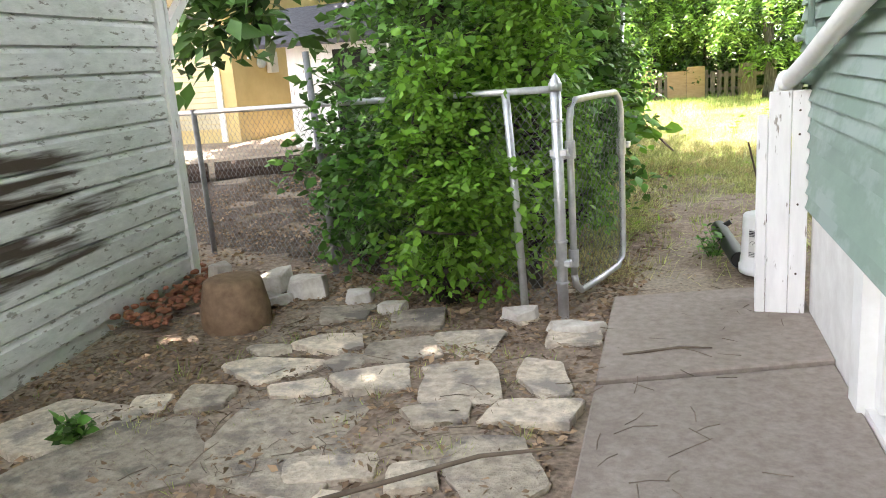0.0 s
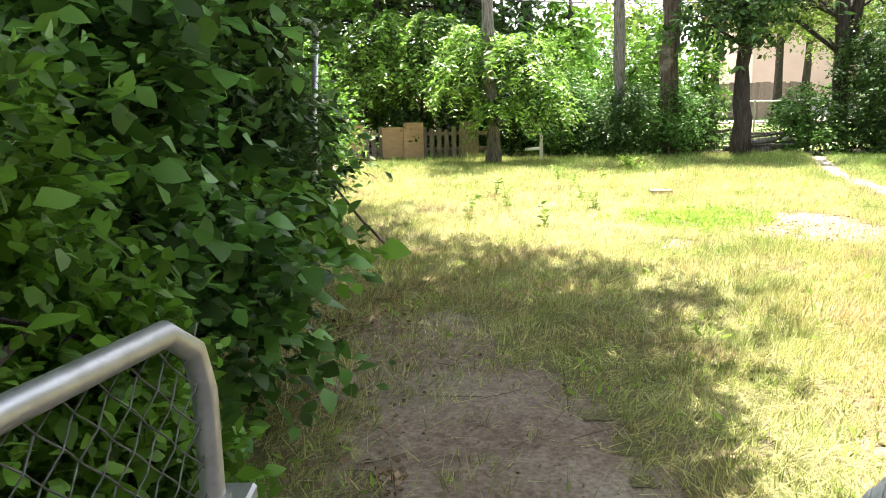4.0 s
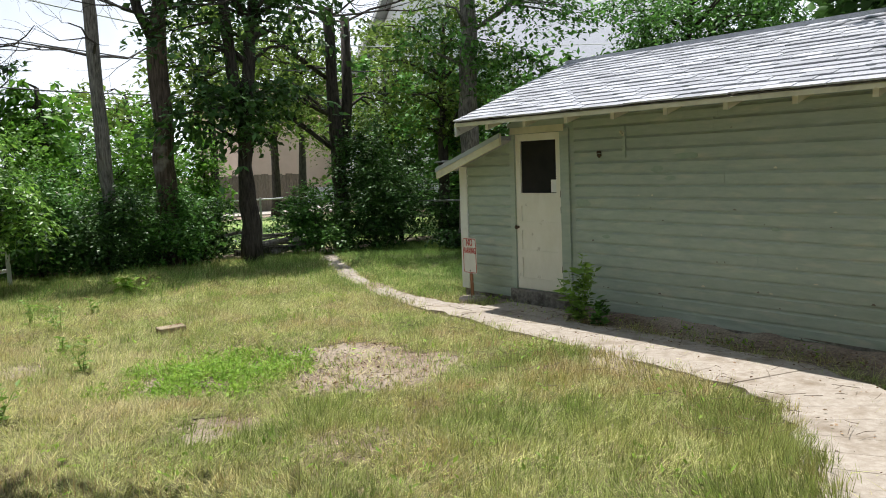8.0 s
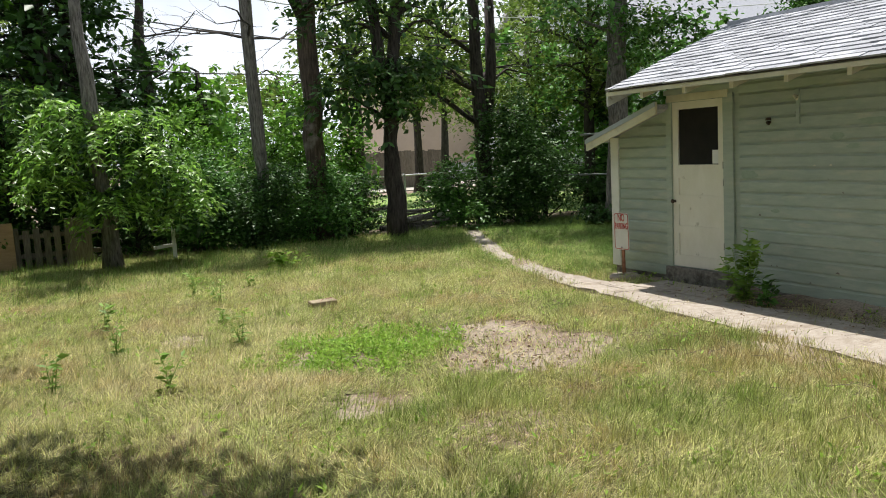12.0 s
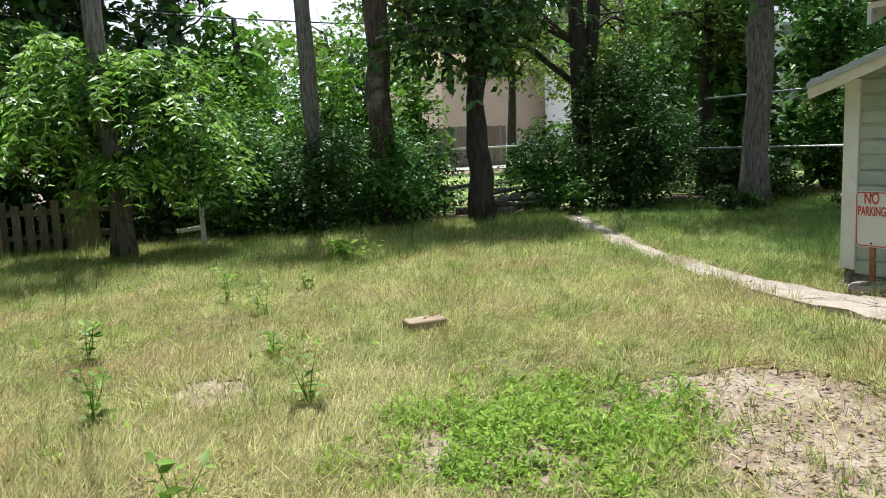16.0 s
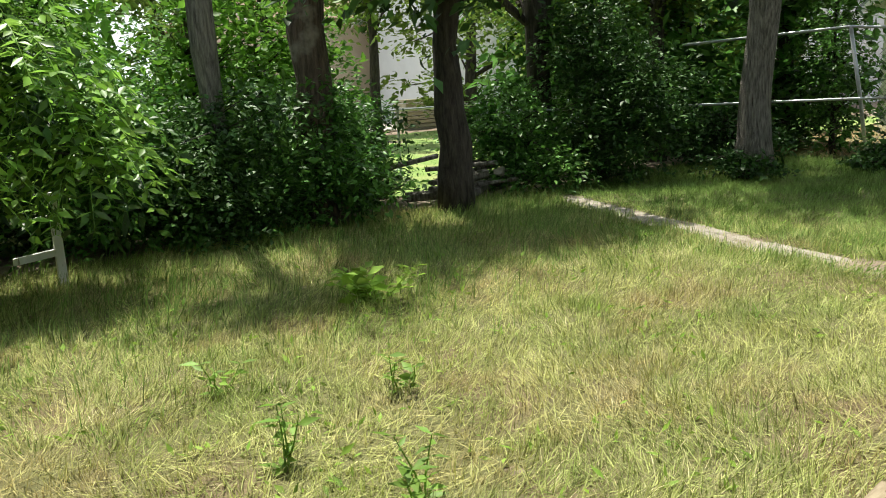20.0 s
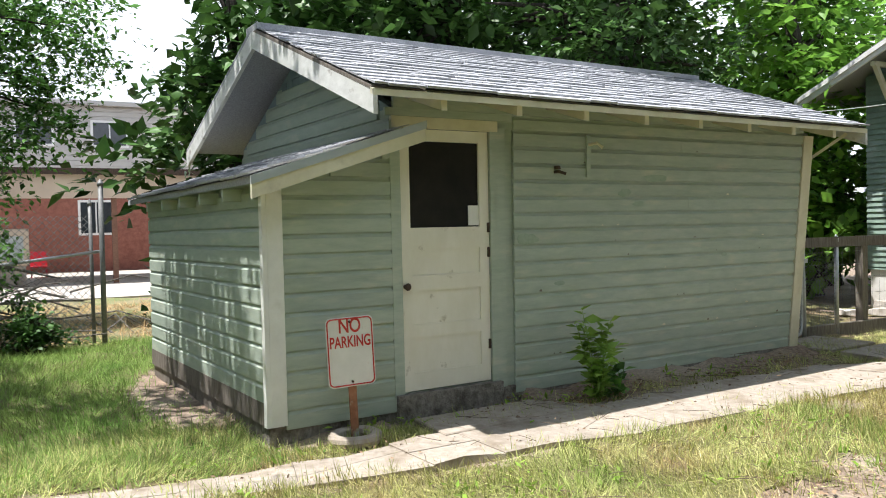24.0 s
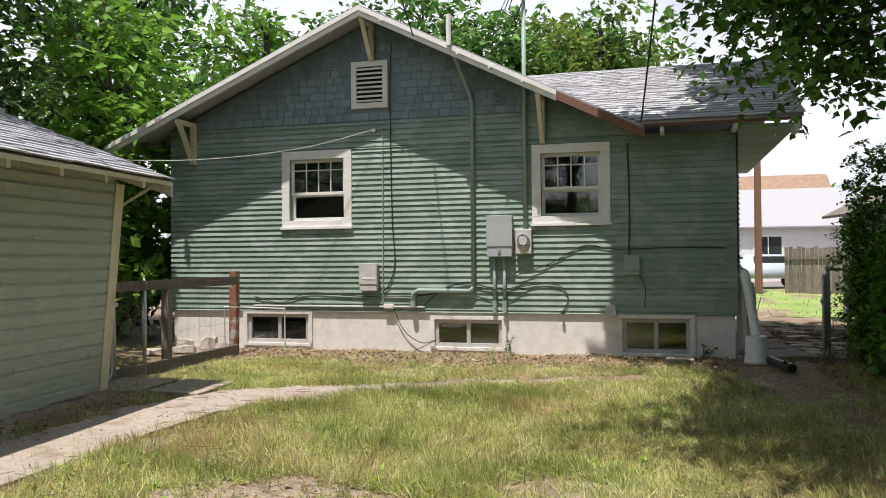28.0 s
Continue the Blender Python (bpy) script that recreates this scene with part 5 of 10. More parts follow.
M_STAINED = stained_material()
garage = thing("garage", "white clapboard garage with peeling paint and black rot stains", "garage", kind="structure")
GW, GE, GR = 2.46, 2.16, 3.44
part("wall", gbox(0, -0.15, -0.1, 7.5, 0, GW), M_STAINED, garage)
part("wall", gbox(0, -4.0, -0.1, 0.15, -0.15, GW), M_STAINED, garage)
b = bmesh.new()
ends = [[b.verts.new(G(a, d, z)) for d, z in ((0, GW), (-4.0, GW), (-2.0, GR - 0.02))] for a in (0.0, 0.15)]
b.faces.new(ends[0])
b.faces.new(ends[1][::-1])
for k in range(3):
    b.faces.new((ends[0][k], ends[1][k], ends[1][(k + 1) % 3], ends[0][(k + 1) % 3]))
bmesh.ops.recalc_face_normals(b, faces=b.faces)
part("gable", b, M_STAINED, garage)
spans, z = [], 0.06
while z < GW - 0.1:
    a = 0.1
    while a < 7.4:
        b_ = min(7.4, a + random.uniform(2.0, 3.6))
        spans.append((a, b_ - 0.003, z, 0.156))
        a = b_
    z += 0.165
shed_boards(garage, spans, lambda a, d, z: G(a, d * 1.25, z), M_STAINED)
part("corner_board", gbox(0.0, 0.0, 0.03, 0.098, 0.055, GW - 0.03), M_PEEL, garage)
part("corner_board", gbox(-0.035, -0.08, 0.03, -0.001, 0.04, GW - 0.03), M_PEEL, garage)
for d0 in (0.28, -4.28):
    part("roof_slope", rslab([G(-0.45, d0, GE + 0.14), G(7.9, d0, GE + 0.14), G(7.9, -2.0, GR), G(-0.45, -2.0, GR)], 0.06), M_GREYWOOD, garage)
    b = hexa([G(-0.485, d0, GE + 0.02), G(-0.452, d0, GE + 0.02), G(-0.452, -2.0, GR - 0.12), G(-0.485, -2.0, GR - 0.12), G(-0.485, d0, GE + 0.19), G(-0.452, d0, GE + 0.19), G(-0.452, -2.0, GR + 0.05), G(-0.485, -2.0, GR + 0.05)])
    bmesh.ops.recalc_face_normals(b, faces=b.faces)
    part("barge_board", b, M_PEEL, garage, "white peeling barge board")
for a in (0.6, 1.4, 2.2, 3.0, 3.8, 4.6):
    b = hexa([G(a, 0.0, GE + 0.15), G(a + 0.05, 0.0, GE + 0.15), G(a + 0.05, 0.25, GE + 0.03), G(a, 0.25, GE + 0.03), G(a, 0.0, GE + 0.27), G(a + 0.05, 0.0, GE + 0.27), G(a + 0.05, 0.25, GE + 0.15), G(a, 0.25, GE + 0.15)])
    bmesh.ops.recalc_face_normals(b, faces=b.faces)
    part("rafter_tail", b, M_PEEL, garage)
part("bracket_cleat", gbox(-0.078, -0.03, 1.62, -0.037, 0.05, 2.40), M_PEEL, garage)
part("lookout", gbox(-0.45, -0.03, 2.11, -0.08, 0.05, 2.21), M_PEEL, garage)
part("eave_bracket", tube([G(-0.06, 0.01, 1.80), G(-0.44, 0.01, 2.10)], 0.048, 4), M_PEEL, garage)
part("drain_pipe", tube([G(2.42, 0.07, 0.0), G(2.42, 0.07, 0.5), G(2.45, 0.07, 2.3)], 0.03, 10), M_GALV, garage)
g2 = random.Random(9)
bm = bmesh.new()
for i in range(150):
    a, d = g2.uniform(-0.1, 1.2), abs(g2.gauss(0.12, 0.14)) + 0.04
    p = G(a, d, 0.02 + max(0, 0.1 - d * 0.35) * g2.random())
    lump(g2.uniform(0.015, 0.04), i, 0.6, bm, p, 0.3)
tagged(link("brick_crumbs", bm, mat("red_brick_crumb", (0.20, 0.075, 0.04), (0.31, 0.13, 0.075), 20, 0.95, 0.4, island=0.3)), "crumbled red brick along the garage wall", "rubble", kind="stuff")

# ---- chain link fence and gate ----
fence = thing("chain_link_fence", "galvanised chain link fence overgrown by shrubs", "fence")
FA, FB = (-1.40, -0.40), (-5.3, 1.15)


def fence_at(x):
    k = (x - FA[0]) / (FB[0] - FA[0])
    return FA[1] + (FB[1] - FA[1]) * k


def post(parent, x, y, h, r, lean=(0, 0), cap="dome", material=None, name="post"):
    m_ = material or M_GALV
    ob = part(name, tube([(x, y, -0.2), (x + lean[0] * 0.5, y + lean[1] * 0.5, h * 0.5), (x + lean[0], y + lean[1], h)], r, 14), m_, parent, smooth=True)
    if cap:
        X, Y = x + lean[0], y + lean[1]
        prof_r = [r * 1.18, r * 1.2, r * 1.02, r * 0.78, r * 0.4, r * 0.05]
        prof_z = [h - 0.04, h + 0.003, h + 0.008, h + 0.026, h + 0.044, h + 0.056]
        part("post_cap", tube([(X, Y, z_) for z_ in prof_z], prof_r, 14), m_, ob, smooth=True)
    return ob


gp = post(fence, -1.385, -0.36, 1.305, 0.031, (0.0, 0.0))
for z_ in (0.18, 0.42, 0.66, 0.9, 1.1):
    part("tie_band", tube([(-1.385, -0.36, z_), (-1.385, -0.36, z_ + 0.012)], 0.039, 14), M_GALV, gp)
# the two far posts take the copy with shade in its colour
for x, lean_ in ((-1.62, (-0.06, 0.0)), (-3.22, (-0.06, -0.02)), (-4.75, (-0.02, 0.0))):
    post(fence, x, fence_at(x), 1.26 if x > -2 else 1.6 if x > -4 else 1.22, 0.024, lean_, cap=None, material=None if x > -2 else M_GALVSHADE)
part("top_rail", tube([(-1.41, -0.35, 1.275), (-2.6, fence_at(-2.6), 1.25), (-4.2, fence_at(-4.2), 1.21), (-5.3, 1.15, 1.18)], 0.021, 10), M_GALV, fence, smooth=True)
v, f = mesh_net((-1.42, -0.36), (-5.2, 1.11), 0.04, 1.21, wave=0.012)
raw("chain_link", v, f, M_WIRE, fence)

gate = thing("chain_link_gate", "galvanised chain link gate standing open", "gate")
GA, GB = Vector((-1.34, -0.24, 0)), Vector((-1.165, 0.52, 0))


def gpt(k, z_):
    p = GA.lerp(GB, k)
    return (p.x, p.y, z_)


cr = 0.12
outline = [gpt(0, 0.08 + cr), gpt(0, 0.6), gpt(0, 1.2 - cr), gpt(0.03, 1.2 - cr * 0.4), gpt(0.12, 1.2), gpt(0.5, 1.205), gpt(0.88, 1.2), gpt(0.97, 1.2 - cr * 0.4), gpt(1, 1.2 - cr), gpt(1, 0.6), gpt(1, 0.08 + cr), gpt(0.97, 0.08 + cr * 0.4), gpt(0.88, 0.08), gpt(0.5, 0.075), gpt(0.12, 0.08), gpt(0.03, 0.08 + cr * 0.4), gpt(0, 0.08 + cr)]
part("gate_frame", tube(outline, 0.0205, 12), M_GALV, gate, smooth=True)
v, f = mesh_net((GA.x, GA.y), (GB.x, GB.y), 0.09, 1.19)
raw("chain_link", v, f, M_WIRE, gate)
for z_ in (0.30, 0.93):
    hg = part("hinge", box(-1.425, -0.385, z_ - 0.018, -1.33, -0.335, z_ + 0.018, bevel=0.004), M_GALV, gate)
    part("hinge_band", tube([gpt(0, z_ - 0.05), gpt(0, z_ + 0.05)], 0.03, 12), M_GALV, hg)
    part("hinge_pin", tube([(-1.375, -0.3, z_ - 0.03), (-1.345, -0.25, z_ - 0.03)], 0.02, 8), M_GALV, hg)
lt = part("latch", tube([gpt(1, 0.80), gpt(1, 0.9)], 0.03, 12), M_GALV, gate)
part("latch_fork", box(GB.x - 0.03, GB.y - 0.0, 0.84, GB.x + 0.05, GB.y + 0.09, 0.875, bevel=0.006), M_GALV, lt)
part("wire_tie", tube([gpt(1, 1.05), gpt(1.02, 0.95), gpt(0.98, 0.88)], 0.006, 5), M_IRON, lt)

# ---- downspout, boards, bucket ----
chute = thing("board_casing", "white peeling boards boxed round the downspout corner", "boards")
for a0, a1, h in ((-0.195, -0.112, 1.20), (-0.305, -0.198, 1.198), (-0.358, -0.308, 1.085)):
    part("board", box(a0, -0.295, 0.0, a1, -0.27, h, bevel=0.004), M_PEEL, chute)
y = -0.268
for i, (w, h) in enumerate(((0.115, 1.04), (0.10, 1.0), (0.075, 0.97))):
    part("board", box(-0.358 + 0.004 * (i % 2), y, 0.0, -0.338 + 0.004 * (i % 2), y + w - 0.004, h, bevel=0.003), M_PEEL, chute)
    y += w
for z_ in (0.25, 0.62, 0.98, 1.10):
    part("nail_head", tube([(-0.16, -0.299, z_), (-0.16, -0.293, z_)], 0.006, 8), M_IRON, chute)

spout = thing("downspout", "white downspout along the house wall feeding a corrugated hose", "downspout")
dsp = [(-0.215, -0.14, 1.235), (side_x(-0.7) - 0.09, -0.7, 1.36), (side_x(-1.5) - 0.08, -1.5, 1.56), (side_x(-4.5) - 0.08, -4.5, 2.15), (side_x(-8.5) - 0.08, -8.5, 2.95)]
run = [Vector(a).lerp(Vector(b), k / 8) for a, b in zip(dsp, dsp[1:]) for k in range(8)] + [Vector(dsp[-1])]
part("pipe", tube(run, 0.043, 14, cap=False), M_WHITE, spout, smooth=True)
part("elbow", tube([(-0.222, -0.22, 1.25), (-0.212, -0.10, 1.235), (-0.205, -0.02, 1.20)], [0.052, 0.055, 0.052], 12), M_WHITE, spout, smooth=True)
hose_pts, hose_r = [], []
c0, c1, c2, c3 = Vector((-0.205, -0.06, 1.225)), Vector((-0.225, 0.16, 1.10)), Vector((-0.25, 0.36, 0.78)), Vector((-0.285, 0.66, 0.36))
for i in range(110):
    t_ = i / 109
    p = c0 * (1 - t_) ** 3 + c1 * 3 * t_ * (1 - t_) ** 2 + c2 * 3 * t_ ** 2 * (1 - t_) + c3 * t_ ** 3
    hose_pts.append(p)
    hose_r.append(0.064 + 0.0045 * (1 if i % 4 < 2 else -1) if i < 92 else 0.06)
part("corrugated_hose", tube(hose_pts, hose_r, 18), M_WHITEPL, spout, smooth=True)

bucket = thing("bucket", "upturned white plastic bucket with a warning label", "bucket", at=(-0.285, 0.66, 0.0))
prof = [(0.158, 0.0), (0.164, 0.01), (0.164, 0.05), (0.156, 0.055), (0.154, 0.10), (0.150, 0.11), (0.140, 0.365), (0.134, 0.38), (0.0, 0.38)]
part("body", tube([(0, 0, z_) for r, z_ in prof], [max(r, 0.001) for r, z_ in prof], 28), M_WHITEPL, bucket, smooth=True)
M_INK = mat("black_print", (0.02, 0.02, 0.02), (0.04, 0.04, 0.04), 5, 0.6, 0)


def wrap(a, z0, z1, w, r0=0.1475):
    """A small plate on the bucket's side at the angle a."""
    c, s_ = math.cos(a), math.sin(a)
    r = r0 + 0.002
    o, t_ = Vector((c * r, s_ * r, 0)), Vector((-s_, c, 0))
    return hexa([o - t_ * w + Vector((0, 0, z0)), o + t_ * w + Vector((0, 0, z0)), o * 1.01 + t_ * w + Vector((0, 0, z0)), o * 1.01 - t_ * w + Vector((0, 0, z0)), o * 0.975 - t_ * w + Vector((0, 0, z1)), o * 0.975 + t_ * w + Vector((0, 0, z1)), o * 0.985 + t_ * w + Vector((0, 0, z1)), o * 0.985 - t_ * w + Vector((0, 0, z1))])


lab_a = radians(238)
lab = part("label", wrap(lab_a, 0.12, 0.30, 0.028), M_BEIGEBOX, bucket, "printed warning label")
for z_ in (0.13, 0.14, 0.15, 0.255, 0.265, 0.275, 0.285):
    part("text_bar", wrap(lab_a, z_, z_ + 0.005, 0.024, 0.1495), M_INK, lab)
ring = []
for i in range(17):
    a = 2 * math.pi * i / 16
    c, s_ = math.cos(lab_a), math.sin(lab_a)
    ring.append((c * 0.1475 - s_ * 0.02 * math.cos(a), s_ * 0.1475 + c * 0.02 * math.cos(a), 0.205 + 0.02 * math.sin(a)))
part("warning_ring", tube(ring, 0.0022, 5), M_INK, lab)
part("warning_bar", tube([ring[2], ring[10]], 0.0022, 5), M_INK, lab)

bp = thing("black_pipe", "short black plastic drain pipe lying on the dirt", "pipe")
a, b = Vector((-0.44, 0.70, 0.06)), Vector((-0.60, 1.62, 0.075))
part("pipe_wall", tube([a, a.lerp(b, 0.5), b], 0.057, 18, cap=False), M_BLACKPL, bp, smooth=True)
# solid near-black core painting the shade inside the pipe
part("pipe_bore", tube([a + (b - a) * 0.004, b - (b - a) * 0.004], 0.052, 18), M_DARK, bp)
part("side_outlet", tube([b + Vector((0.03, -0.1, 0.03)), b + Vector((0.09, -0.1, 0.07))], 0.02, 10), M_BLACKPL, bp)
for i, (p0, p1) in enumerate((((-0.40, 0.2, 0.89), (-0.19, 0.2, 0.0)), ((-0.19, 0.5, 0.65), (-0.2, 0.5, 0.0)))):
    solid("iron_rod", tube([p0, Vector(p0).lerp(Vector(p1), 0.5), p1], 0.006, 6), M_IRON, "thin dark iron rod stuck in the ground", "rod", "iron rods")

# green conduit on the side wall by the corner
cd = thing("wall_conduit", "green painted conduit with an elbow box on the wall corner", "conduit")
part("riser", tube([(side_x(-0.39) - 0.04, -0.39, 1.5), (side_x(-0.39) - 0.04, -0.39, 3.3)], 0.016, 10), M_PIPEGREEN, cd, smooth=True)
part("elbow_box", box(side_x(-0.39) - 0.062, -0.415, 1.415, side_x(-0.39) - 0.014, -0.365, 1.50, bevel=0.008), M_PIPEGREEN, cd)
part("stub", tube([(side_x(-0.35) - 0.045, -0.36, 1.45), (-0.165, -0.1, 1.45)], 0.012, 10), M_PIPEGREEN, cd, smooth=True)
part("stub_cap", tube([(-0.166, -0.11, 1.45), (-0.168, 0.01, 1.45)], 0.019, 10), M_GREYBOX, cd, smooth=True)


# ---- fixtures on the rear wall ----
def gable_vent():
    vt = thing("gable_vent", "white louvred vent in the house gable", "vent")
    h = VENT
    t = 0.09
    for a0, z0, a1, z1 in ((h.a0 - 0.0, h.z1 - t, h.a1, h.z1), (h.a0, h.z0, h.a1, h.z0 + t), (h.a0, h.z0 + t, h.a0 + t, h.z1 - t), (h.a1 - t, h.z0 + t, h.a1, h.z1 - t)):
        part("frame", box(a0, 0.0, z0, a1, 0.05, z1, bevel=0.004), M_WHITE, vt)
    # near-black sheet painting the shade behind the slats
    part("backing", box(h.a0 + t, 0.001, h.z0 + t, h.a1 - t, 0.006, h.z1 - t), M_DARK, vt)
    n = 8
    for i in range(n):
        z_ = h.z0 + t + (h.z1 - h.z0 - 2 * t) * (i + 0.5) / n
        part("slat", hexa([(h.a0 + t, 0.04, z_ - 0.022), (h.a1 - t, 0.04, z_ - 0.022), (h.a1 - t, 0.046, z_ - 0.016), (h.a0 + t, 0.046, z_ - 0.016), (h.a0 + t, 0.01, z_ + 0.014), (h.a1 - t, 0.01, z_ + 0.014), (h.a1 - t, 0.014, z_ + 0.02), (h.a0 + t, 0.014, z_ + 0.02)]), M_WHITE, vt)


gable_vent()


def knee_brace(x, zt, drop, reach, label="white wooden knee brace under the eave"):
    k = thing("knee_brace", label, "bracket", "eave brackets")
    part("post", box(x - 0.04, 0.025, zt - drop, x + 0.04, 0.10, zt), M_CREAM, k)
    part("strut", hexa([(x - 0.035, 0.05, zt - drop + 0.04), (x + 0.035, 0.05, zt - drop + 0.04), (x + 0.035, 0.13, zt - drop + 0.04), (x - 0.035, 0.13, zt - drop + 0.04), (x - 0.035, reach - 0.08, zt - 0.02), (x + 0.035, reach - 0.08, zt - 0.02), (x + 0.035, reach, zt - 0.02), (x - 0.035, reach, zt - 0.02)]), M_CREAM, k)
    part("arm", box(x - 0.04, 0.10, zt - 0.07, x + 0.04, reach, zt), M_CREAM, k)


knee_brace(8.86, 3.88, 0.72, 0.56)
knee_brace(5.53, 5.36, 0.62, 0.56)
knee_brace(2.72, 3.97, 0.72, 0.56)


def wall_box(name, x0, z0, x1, z1, d, material, label, category):
    b = thing(name, label, category)
    part("case", box(x0, 0.026, z0, x1, d, z1, bevel=0.008), material, b)
    part("lid", box(x0 - 0.006, d, z0 + (z1 - z0) * 0.25, x1 + 0.006, d + 0.012, z1 + 0.006, bevel=0.004), material, b)
    return b


panel = wall_box("fuse_box", 3.20, 1.50, 3.60, 2.14, 0.16, M_GREYBOX, "grey electric panel box on the siding", "electric panel")
part("hasp", box(3.38, 0.172, 1.56, 3.42, 0.186, 1.64), M_GALV, panel)
mt = thing("electric_meter", "round glass electric meter on a beige socket", "meter")
part("socket", box(2.90, 0.026, 1.54, 3.15, 0.12, 1.92, bevel=0.008), M_BEIGEBOX, mt)
part("rim", tube([(3.025, 0.12, 1.75), (3.025, 0.145, 1.75)], 0.10, 24), M_GALV, mt)
dome = part("dome", tube([(3.025, 0.145, 1.75), (3.025, 0.2, 1.75), (3.025, 0.225, 1.75)], [0.09, 0.085, 0.05], 24), M_GLASS, mt, smooth=True)
dome.visible_shadow = False
part("dial", tube([(3.025, 0.146, 1.75), (3.025, 0.17, 1.75)], 0.07, 20), M_WHITE, mt)
for x in (3.50, 3.34):
    c = thing("conduit", "green painted conduit below the panel", "conduit", "conduits")
    part("pipe", tube([(x, 0.06, 0.62), (x, 0.06, 1.50)], 0.026, 10), M_PIPEGREEN, c, smooth=True)
    part("strap", box(x - 0.045, 0.026, 0.95, x + 0.045, 0.09, 0.98), M_PIPEGREEN, c)
    part("fitting", tube([(x, 0.06, 0.62), (x, 0.06, 0.8)], 0.036, 10), M_PIPEGREEN, c)
c = thing("service_mast", "galvanised service mast rising through the eave", "mast")
part("pipe", tube([(3.0, 0.07, 1.92), (3.0, 0.07, 5.62)], 0.032, 12), M_PIPEGREEN, c, smooth=True)
part("weatherhead", tube([(3.0, 0.07, 5.6), (3.0, 0.1, 5.72), (3.0, 0.2, 5.74)], [0.045, 0.06, 0.03], 12), M_GALV, c, smooth=True)
for i in range(3):
    part("drip_loop", tube([(3.0, 0.19, 5.72), (3.12 + 0.05 * i, 0.3, 5.5), (3.2 + 0.06 * i, 0.25, 5.32), (3.1, 0.12, 5.28 - 0.04 * i), (3.02, 0.1, 5.45)], 0.009, 6), M_CABLE, c)
c = thing("vent_stack", "painted vent pipe climbing the wall past the eave", "vent pipe")
part("pipe", tube([(3.84, 0.07, 1.02), (3.84, 0.07, 3.95), (3.87, 0.1, 4.1), (4.04, 0.62, 4.72), (4.05, 0.66, 4.8)], 0.034, 12), M_PIPEGREEN, c, smooth=True)
part("cap_pipe", tube([(4.05, 0.68, 4.72), (4.05, 0.68, 5.2)], 0.038, 12), M_WHITE, c)
part("offset_pipe", tube([(3.84, 0.07, 1.02), (3.90, 0.08, 0.96), (4.75, 0.08, 0.97), (4.84, 0.08, 0.92), (4.84, 0.08, 0.72)], 0.036, 12), M_PIPEGREEN, c, smooth=True)
part("clean_out", tube([(4.84, 0.08, 0.70), (4.84, 0.08, 0.80)], 0.048, 12), M_PIPEGREEN, c)
tb = wall_box("telephone_box", 5.44, 0.96, 5.74, 1.40, 0.14, M_BEIGEBOX, "beige utility box with a lid on the siding", "utility box")
part("latch", box(5.46, 0.15, 1.15, 5.68, 0.158, 1.18), M_WHITE, tb)
wall_box("junction_box", 1.28, 1.21, 1.50, 1.50, 0.10, M_PIPEGREEN, "dark green junction box on the siding", "junction box")
wall_box("outlet_box", 5.18, 0.66, 5.34, 0.74, 0.07, M_WHITE, "small white outlet box low on the siding", "outlet box")
c = thing("dryer_hood", "pale dryer vent hood low on the wall", "vent hood")
part("hood", hexa([(1.62, 0.02, 0.60), (1.80, 0.02, 0.60), (1.80, 0.13, 0.60), (1.62, 0.13, 0.60), (1.65, 0.02, 0.76), (1.77, 0.02, 0.76), (1.77, 0.05, 0.76), (1.65, 0.05, 0.76)]), M_BEIGEBOX, c)
c = thing("floodlight", "small twin-lamp holder on the gable shingles", "lamp")
part("mount", tube([(3.42, 0.02, 4.0), (3.42, 0.08, 4.02)], 0.05, 12), M_SHINGLE_WALL, c)
part("lamp_holder", tube([(3.42, 0.07, 4.02), (3.47, 0.14, 4.06)], 0.028, 10), M_SHINGLE_WALL, c)
c = thing("hose_tap", "small garden tap on the foundation", "tap")
part("pipe", tube([(2.44, -0.02, 0.60), (2.44, 0.06, 0.60)], 0.012, 8), M_GALV, c)
part("handle", tube([(2.44, 0.06, 0.615), (2.44, 0.06, 0.63)], 0.028, 10), M_IRON, c)
c = thing("insulator", "white cable anchor and lead on the siding", "insulator")
part("knob", tube([(5.50, 0.025, 3.60), (5.50, 0.07, 3.60)], 0.03, 10), M_PALECABLE, c)


def cable(name, pts, r, material, label):
    n = []
    P = [Vector(p) for p in pts]
    for i in range(len(P) - 1):
        p0, p1, p2, p3 = P[max(i - 1, 0)], P[i], P[i + 1], P[min(i + 2, len(P) - 1)]
        for k in range(6):
            t_ = k / 6
            n.append(0.5 * ((2 * p1) + (p2 - p0) * t_ + (2 * p0 - 5 * p1 + 4 * p2 - p3) * t_ ** 2 + (3 * p1 - p0 - 3 * p2 + p3) * t_ ** 3))
    n.append(P[-1])
    return solid(name, tube(n, r, 6), material, label, "cable", "cables on the house")


cable("cable", [(5.36, 0.035, 3.62), (5.36, 0.035, 2.4), (5.37, 0.035, 0.78)], 0.010, M_PIPEGREEN, "painted cable running down the siding")
cable("cable", [(5.0, 0.62, 4.85), (5.1, 0.3, 4.8), (5.2, 0.05, 4.75), (5.22, 0.04, 4.0), (5.2, 0.04, 2.2), (5.16, 0.04, 1.4), (5.3, 0.04, 1.0), (5.42, 0.05, 0.96)], 0.009, M_CABLE, "dark cable running down the siding")
cable("cable", [(7.7, 0.04, 0.86), (7.2, 0.04, 0.75), (6.7, 0.04, 0.92), (6.0, 0.04, 0.88), (5.3, 0.04, 0.86), (4.6, 0.05, 0.9), (4.0, 0.05, 1.1), (3.6, 0.05, 1.02), (3.0, 0.05, 1.0)], 0.009, M_CABLE, "dark cable slung along the siding")
